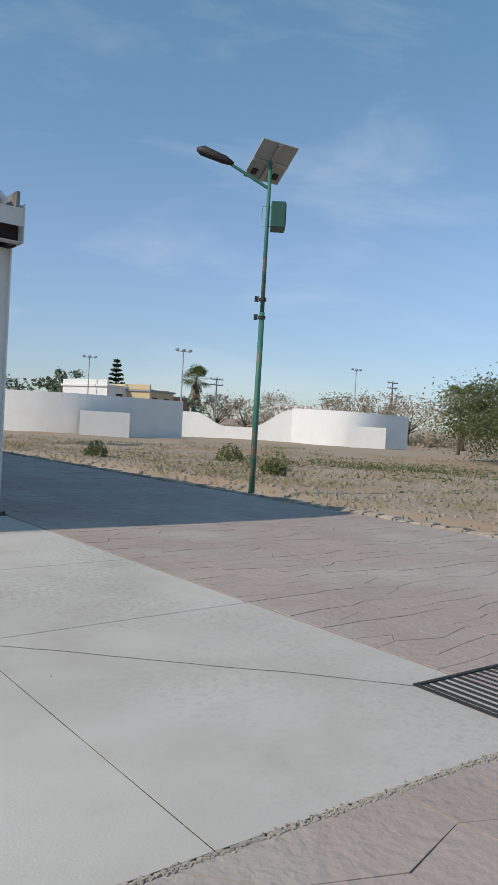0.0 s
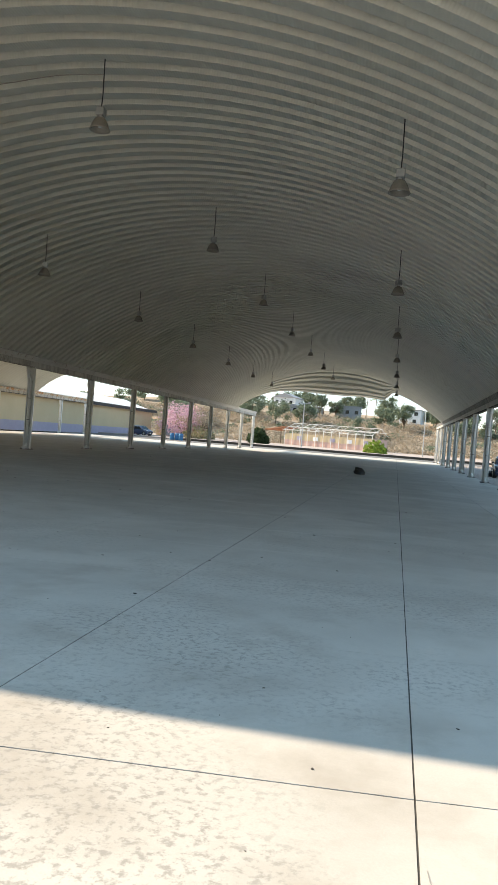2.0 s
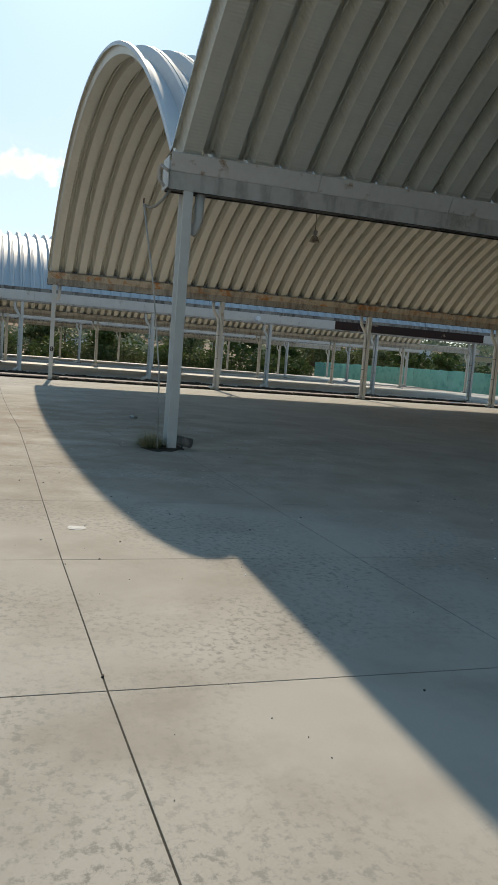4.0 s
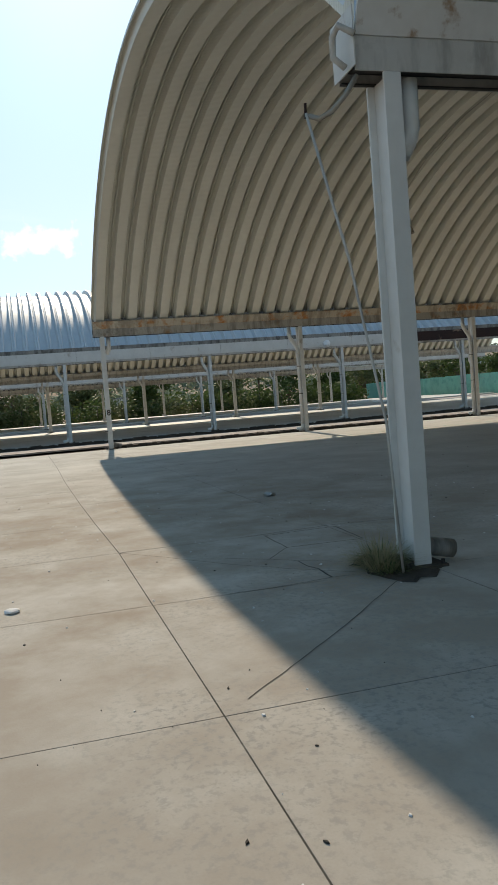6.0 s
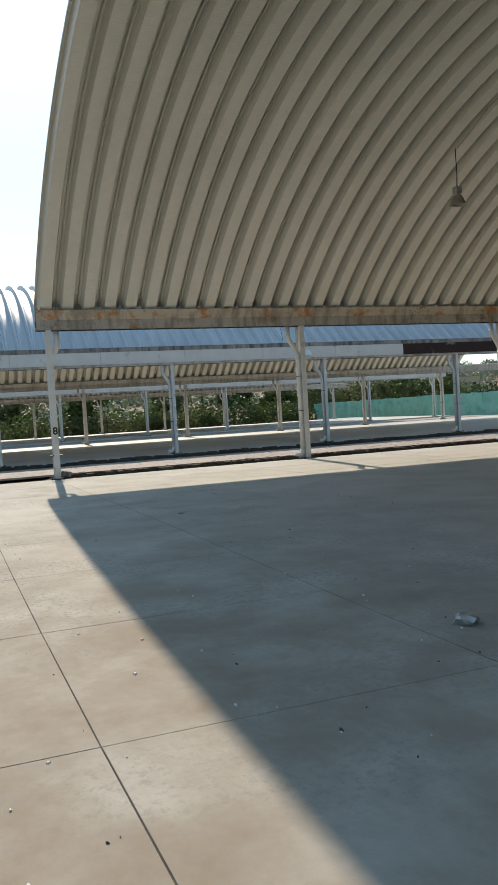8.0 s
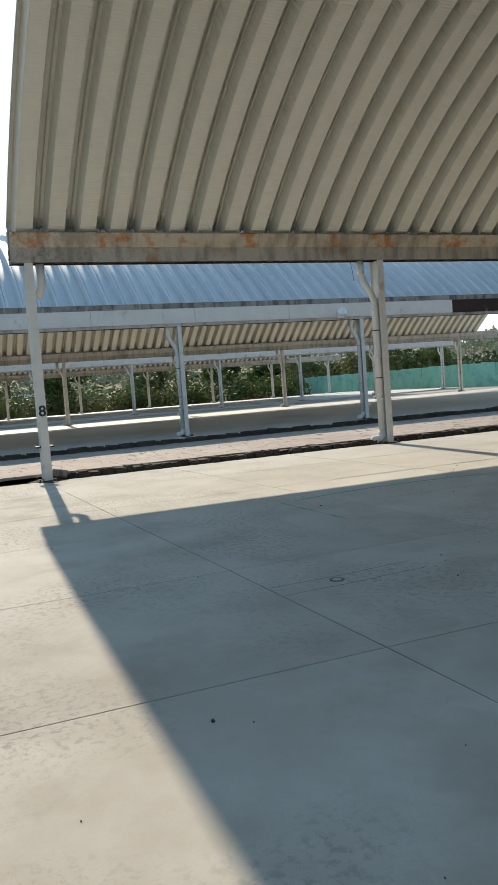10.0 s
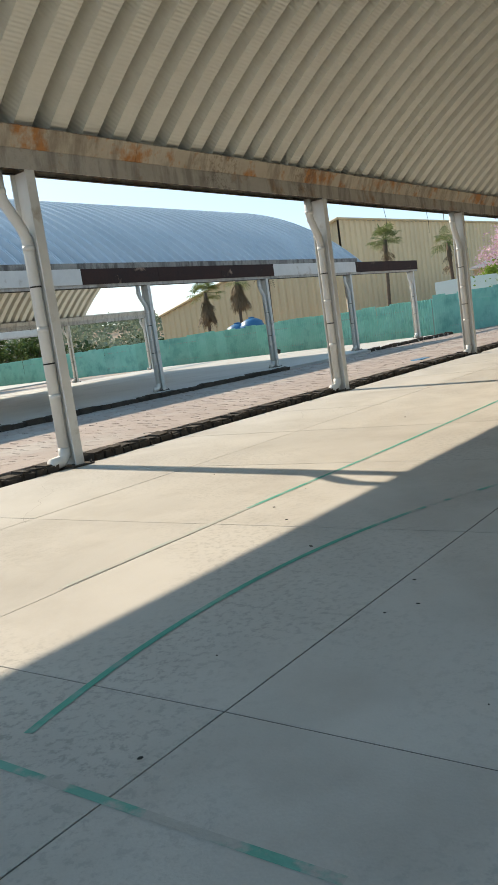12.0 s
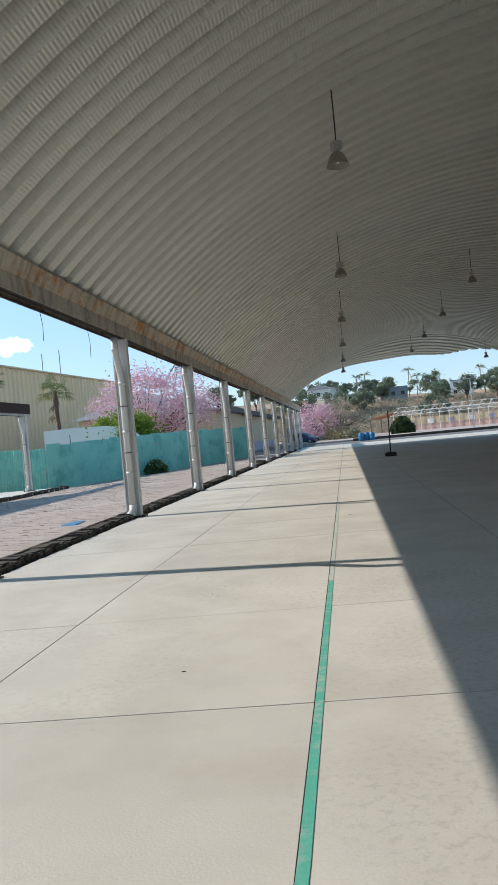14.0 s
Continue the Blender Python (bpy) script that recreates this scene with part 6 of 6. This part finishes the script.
bm = bmesh.new()
for _ in range(4200):
    x, y = rnd.uniform(13, 22.0), -8.57
    y += rnd.gauss(0, 1) * (0.008 + 0.035 * abs(noise.noise((x * 0.9, 3.0, 0.0))))
    r = rnd.uniform(0.005, 0.014)
    a = rnd.uniform(0, 3)
    slab(bm, [(x + r * _m.cos(a + q), y + r * _m.sin(a + q) * 0.8) for q in (0, 1.3, 2.6, 3.8, 5.1)], -0.02, r * 0.5, r * 0.25)
tagged(new("edge_pebbles", finish(bm, "edge_pebbles", PALESTONE)), "crumbled pale pebbles along the slab's edge", "pebbles", kind="stuff")


# painted lines
def stripe(name, pts, w, mat, label, z=0.003):
    bm = bmesh.new()
    P = [Vector((x, y, z)) for x, y in pts]
    rows = []
    for i, p in enumerate(P):
        d = (P[min(i + 1, len(P) - 1)] - P[max(i - 1, 0)]).normalized()
        o = Vector((-d.y, d.x, 0)) * w / 2
        rows.append((bm.verts.new(p - o), bm.verts.new(p + o)))
    for a, b in zip(rows, rows[1:]):
        bm.faces.new((a[0], a[1], b[1], b[0]))
    ob = new(name, finish(bm, name, mat))
    return tagged(ob, label, "floor marking" if mat in (TEALLINE, PATCHYLINE, FADEDLINE) else "crack", kind="structure")


def court_x(y):
    return float(np.interp(y, [2, 5.4, 7.4, 12.3, 24], [-17.30, -17.265, -17.225, -17.222, -17.22]))


for y0, y1, wide, paint, worn in ((3.0, 5.0, 0.045, FADEDLINE, "faded green painted court line"), (5.0, 12.6, 0.048, TEALLINE, "green painted court line, worn in places"), (12.6, 23.0, 0.045, FADEDLINE, "faded green painted court line")):
    stripe("court_line", [(court_x(y), y) for y in np.linspace(y0, y1, 16)], wide, paint, worn)
for a0, a1, paint, worn in ((195, 166, TEALLINE, "green painted court arc"), (166, 150, PATCHYLINE, "patchy green painted court arc"), (150, 125, FADEDLINE, "faded green painted court arc")):
    stripe("court_arc", [(-10.03 + 6.03 * _m.cos(a), 3.25 + 6.03 * _m.sin(a)) for a in np.linspace(radians(a0), radians(a1), 16)], 0.045, paint, worn)
stripe("court_line", [(-15.85, 1.49), (-15.4, 1.505), (-14.9, 1.525), (-14.3, 1.555)], 0.04, PATCHYLINE, "patchy green painted cross line")
stripe("court_line", [(-14.3, 1.555), (-13.8, 1.58), (-13.4, 1.6), (-12.9, 1.61), (-12.4, 1.62)], 0.03, FADEDLINE, "patchy green painted cross line")


def crack(pts, w=0.004, seed=0, mat=None):
    """A crack whose line is broken again and again by shifted midpoints."""
    rnd = random.Random(seed)
    out = [Vector(p) for p in pts]
    for _ in range(4):
        fine = [out[0]]
        for a, b in zip(out, out[1:]):
            d = b - a
            fine += [(a + b) / 2 + Vector((-d.y, d.x)) * rnd.gauss(0, 0.075 if mat is None else 0.012), b]
        out = fine
    stripe("floor_crack", [tuple(p) for p in out], w, mat or CRACK, "thin dark crack in the concrete", 0.0022)


crack([(19.94, -5.69), (20.9, -6.6), (22.0, -7.7)], 0.006, 1, JOINT)
crack([(20.0, -1.35), (21.1, -0.4), (21.9, 0.25)], 0.006, 2, JOINT)
# webbed cracks on the first slabs
crack([(17.65, -2.13), (17.8, -3.18), (17.93, -3.85), (17.94, -4.31), (18.16, -4.59), (18.38, -4.89), (18.37, -5.6)], 0.0038, 3)
crack([(18.38, -4.89), (18.49, -4.83), (18.68, -4.81), (18.84, -4.83)], 0.0038, 4)
crack([(18.84, -4.83), (18.98, -4.56), (19.15, -4.33), (19.35, -4.07), (19.46, -3.92)], 0.0038, 5)
crack([(19.15, -4.33), (19.13, -4.61), (19.16, -4.77), (19.24, -4.94), (19.5, -5.5)], 0.0038, 12)
crack([(18.84, -4.83), (18.87, -4.97), (18.7, -5.4)], 0.0032, 13)
crack([(18.98, -4.56), (18.93, -4.49), (19.04, -4.36), (19.15, -4.33), (19.2, -4.47), (19.08, -4.58), (18.98, -4.56)], 0.0032, 14)
crack([(19.32, -4.56), (19.46, -4.53), (19.61, -4.61), (19.57, -4.68), (19.4, -4.66), (19.32, -4.56)], 0.0045, 15)
crack([(-2.1, -2.2), (-0.9, -1.35), (0.0, -0.5)], 0.006, 6, JOINT)
crack([(2.15, -2.0), (1.25, -1.09), (0.45, -0.35)], 0.006, 7, JOINT)
crack([(-19.35, 4.25), (-20.4, 5.4), (-21.3, 6.4)], 0.004, 8)
crack([(-19.45, 9.1), (-20.4, 10.6), (-21.2, 13.2)], 0.004, 9)
crack([(10.8, 0.25), (9.5, 0.55), (9.4, 1.5)], 0.004, 10)
crack([(-12.3, -0.2), (-11.7, 0.4), (-10.7, 1.2)], 0.004, 11)
for k, line in enumerate((((-12.3, -0.23), (-12.36, 1.0)), ((-12.05, -0.22), (-12.11, 1.0)))):
    crack(list(line), 0.007, 40 + k, JOINT)
crack([(18.82, -5.99), (19.0, -6.1), (19.25, -6.13), (19.48, -6.14), (19.57, -6.32), (19.71, -6.47)], 0.008, 16)
crack([(19.17, -6.42), (19.33, -6.37), (19.51, -6.4), (19.67, -6.46)], 0.007, 17)
crack([(18.5, -6.15), (18.8, -6.3), (19.17, -6.42)], 0.004, 18)
crack([(20.55, -4.45), (20.83, -4.47), (21.03, -4.31)], 0.004, 19)
# recut patch beside the valley column
for k, line in enumerate((((-2.03, -0.68), (-1.29, -0.67)), ((-1.29, -0.67), (-1.25, 0.12)), ((-1.25, 0.12), (-2.05, 0.14)), ((-2.05, 0.14), (-2.03, -0.68)))):
    crack([(a, b) for a, b in line], 0.011, 30 + k, JOINT)
crack([(-1.29, -0.67), (-0.88, -0.97)], 0.009, 35, JOINT)
crack([(-1.18, -1.32), (-0.88, -0.97), (-0.67, -0.77), (-0.41, -0.44)], 0.007, 36, JOINT)
crack([(-0.67, -0.77), (-0.42, -0.77), (-0.28, -0.72), (0.06, -0.73)], 0.010, 37, JOINT)
crack([(0.11, -1.59), (0.12, -1.22), (0.06, -0.73), (0.08, -0.53)], 0.007, 38, JOINT)
crack([(-2.1, -0.95), (-2.17, 0.21), (-2.07, 0.89)], 0.008, 39, JOINT)
for k, (x, y) in enumerate(((9.5, 0.75), (12.2, 0.95), (12.3, 2.3), (9.5, 2.15), (-12.21, 0.27))):
    top = root("floor_socket", x, y, 0.002, "round steel floor cap set in concrete", "floor cap", "floor caps")
    r = 0.034 if k == 4 else 0.055
    part("ring", lathe(bmesh.new(), [(r, 0.0), (r + 0.022, 0.0), (r + 0.022, 0.004), (r, 0.004)], 20), GRIMY if k == 4 else STAINED, top)
    part("cap", tube(bmesh.new(), [(0, 0, 0.0), (0, 0, 0.003)], r, 16), STAINED if k == 4 else RUBBER, top)
for k, (y, h) in enumerate(((17.2, 0.5), (19.6, 0.55), (6.2, 0.4), (27.5, 0.5))):
    ob = new("hanging_wire", finish(tube(bmesh.new(), [(0, 0, 0), (0.02, 0.03, -h * 0.5), (0.0, 0.06, -h)], 0.005, 5), "hanging_wire", BLACKSTEEL))
    ob.location = (XL - 0.1, y, HB)
    tagged(ob, "thin broken wire hanging from the gutter beam", "wire")
stripped = crumpled("plastic_bag", XC + 0.28, 12.2, 0.22, PAPER, "torn plastic bag caught on the gutter edge", "bag", 12, 1.2)
stripped.location.z = HB + ZC - 0.05


# ---------------------------------------------------------------- pieces: kerb stones, paving stones, slabs
def stone_mesh(seed, mat, lx, ly, lz):
    """A broken stone: a rough block with chipped corners."""
    rnd = random.Random(seed)
    bm = bmesh.new()
    bmesh.ops.create_cube(bm, size=1.0)
    bmesh.ops.bevel(bm, geom=bm.edges[:], offset=0.14, segments=2, affect="EDGES")
    for v in bm.verts:
        q = v.co * 2.3 + Vector((seed * 7.0, 0, 0))
        w = noise.noise(q) * 0.34 + noise.noise(q * 3.1) * 0.16
        v.co = Vector((v.co.x * lx * (1 + w), v.co.y * ly * (1.04 + w * 0.5), v.co.z * lz * (1 + w * 0.9) + rnd.uniform(-0.02, 0.02) * lz))
    return finish(bm, "kerb_stone", mat)


def kerb_row(name, x, y0, y1, z, mat, label, lx, ly, lz, skip=()):
    top = root(name, x, 0, z, label, "kerb", kind="structure")
    kinds = [stone_mesh(k, mat, lx, ly, lz) for k in range(11)]
    rnd = random.Random(int(abs(x)))
    y = y0
    while y < y1:
        s = rnd.uniform(0.55, 1.25)
        if not any(a < y < b for a, b in skip):
            ob = new("kerb_stone", rnd.choice(kinds))
            ob.parent = top
            ob.matrix_basis = pose(rnd.uniform(-0.03, 0.03), y + s * ly / 2, rnd.uniform(-0.03, 0.015), rnd.uniform(-3, 3), rnd.uniform(-3, 3), rnd.choice((0, 180))) @ Matrix.Diagonal((1, s, 1, 1))
        y += s * ly * 0.98
    return top


kerb_row("kerb_lane", -21.83, -0.4, 76, 0.005, KERBSTONE, "dark broken stone kerb along the paved lane", 0.34, 0.24, 0.20, tuple((-0.54 + BAY * k - 0.3, -0.54 + BAY * k + 0.3) for k in range(12)))
plate("kerb_bed", -22.03, -21.90, -0.4, 76, -0.3, 0.075, KERBSTONE, "dark earth bed behind the broken kerb stones", "kerb")
kerb_row("kerb_hall", XC + 1.5, -31, 26, ZC - 0.06, KERBSTONE, "dark kerb along the second hall", 0.26, 0.7, 0.24)
kerb_row("kerb_hall_end", XC + 1.3, 34, 43.5, ZC - 0.06, KERBSTONE, "dark kerb at the end of the second hall", 0.26, 0.7, 0.24)
kerb_row("kerb_field", 28.75, -14, 70, -0.05, PALESTONE, "rough pale stone kerb beside the dirt field", 0.30, 0.32, 0.20)


def flagstones(parent, x0, x1, y0, y1, zf, near, size, seed, mat):
    """Irregular stamped stones: rows of uneven, offset pieces."""
    rnd = random.Random(seed)
    stuff = bmesh.new()
    count = 0
    ny = int((y1 - y0) / size)
    nx = int((x1 - x0) / (size * 1.35))
    jit = {}

    def corner(i, j):
        if (i, j) not in jit:
            sx = 0 if i in (0, nx) else rnd.uniform(-0.36, 0.36)
            sy = 0 if j in (0, ny) else rnd.uniform(-0.36, 0.36)
            jit[i, j] = (x0 + (i + sx) * (x1 - x0) / nx, y0 + (j + sy) * (y1 - y0) / ny)
        return jit[i, j]
    for j in range(ny):
        i = 0
        while i < nx:
            k = min(nx, i + (2 if rnd.random() < 0.28 else 1))
            poly = [corner(i, j), corner(k, j), corner(k, j + 1), corner(i, j + 1)]
            if k - i == 2:
                poly = [corner(i, j), corner(i + 1, j), corner(k, j), corner(k, j + 1), corner(i + 1, j + 1), corner(i, j + 1)]
            c = (sum(p[0] for p in poly) / len(poly), sum(p[1] for p in poly) / len(poly))
            gap = 0.0028
            q = []
            for p in poly:
                d = _m.hypot(c[0] - p[0], c[1] - p[1])
                q.append((p[0] + (c[0] - p[0]) * gap / d, p[1] + (c[1] - p[1]) * gap / d))
            z = zf(c[0]) + rnd.uniform(-0.001, 0.003)
            if near(*c) and count < 300:
                count += 1
                ob = new("paving_stone", finish(slab(bmesh.new(), q, z - 0.05, z, 0.002), "paving_stone", mat))
                ob.parent = parent
            else:
                slab(stuff, q, z - 0.05, z, 0.002)
            i = k
    ob = new("paving_stones", finish(stuff, "paving_stones", mat))
    ob.parent = parent
    tagged(ob, "irregular stamped paving stones", kind="stuff")


flagstones(bpy.data.objects["pavement_east"], 22.40, 28.58, -13, 88, lambda x: 0.0, lambda x, y: -9 < y < 1.5 and x < 26, 0.25, 3, PAVER)
flagstones(bpy.data.objects["pavement_south"], 14, 22.38, -14, -8.58, lambda x: 0.0, lambda x, y: x > 17 and y > -10.8, 0.36, 4, PAVER)
flagstones(lane, -31.68, -22.02, -20, 66, lambda x: lane_z(x) + 0.009, lambda x, y: x > -24 and 6 < y < 11, 0.21, 5, PAVER)


def floor_slabs():
    rnd = random.Random(9)
    xs = [-21.6] + [-19.42, -17.25, -15.2, -13.0, -10.8, -8.6, -6.45, -4.29, -2.11, 0.12, 2.3, 4.42, 6.52, 8.66, 10.87, 13.03, 15.34, 17.62, 19.96] + [22.38]
    stuff = bmesh.new()

    def line(k, x):
        base = float(np.interp(x, [-22, -15, -10.3, -6.4, -4.3, -2.1, 2.0, 6.1, 8.7, 11, 15.3, 17.6, 20, 22.4], [-2.75, -2.56, -2.49, -2.38, -2.31, -2.22, -2.16, -2.12, -2.07, -2.0, -1.75, -1.57, -1.33, -1.15]))
        if k > 0:
            west = float(np.interp(k, [1, 2, 3, 4, 5, 6, 40], [-0.4, 2.1, 4.6, 6.9, 9.2, 11.55, 90.8])) + (0.04 if k == 1 else 0.062) * (x + 16)
            part_west = float(np.interp(x, [-14, -8], [1.0, 0.0]))
            return (base + 2.29 * k) * (1 - part_west) + west * part_west
        return base + 2.18 * k
    g = 0.0035
    for i in range(len(xs) - 1):
        xa, xb = xs[i] + g, xs[i + 1] - g
        for k in range(-3, 40):
            ya = [max(-8.55, line(k, x) + g) for x in (xa, xb)]
            yb = [min(88.5, line(k + 1, x) - g) for x in (xa, xb)]
            if k == -3:
                ya = [-8.55, -8.55]
            if yb[0] <= ya[0] + 0.1 or yb[1] <= ya[1] + 0.1:
                continue
            poly = [(xa, ya[0]), (xb, ya[1]), (xb, yb[1]), (xa, yb[0])]
            z = rnd.uniform(-0.0006, 0.001)
            if k < 8 and (xa + xb) / 2 < 23 and (k < 3 or -20 < xa < -6):
                ob = new("floor_slab", finish(slab(bmesh.new(), poly, -0.10, z, 0.001), "floor_slab", CONCRETE))
                ob.parent = floor
            else:
                slab(stuff, poly, -0.10, z, 0.0025)
    ob = new("floor_slabs", finish(stuff, "floor_slabs", CONCRETE))
    ob.parent = floor
    tagged(ob, "jointed grey concrete slabs", kind="stuff")


floor_slabs()

# one unit of the plan is SIZE metres
for ob in list(scene.objects):
    if ob.parent is None and ob.type not in {"CAMERA", "LIGHT"}:
        ob.matrix_world = Matrix.Scale(SIZE, 4) @ ob.matrix_basis
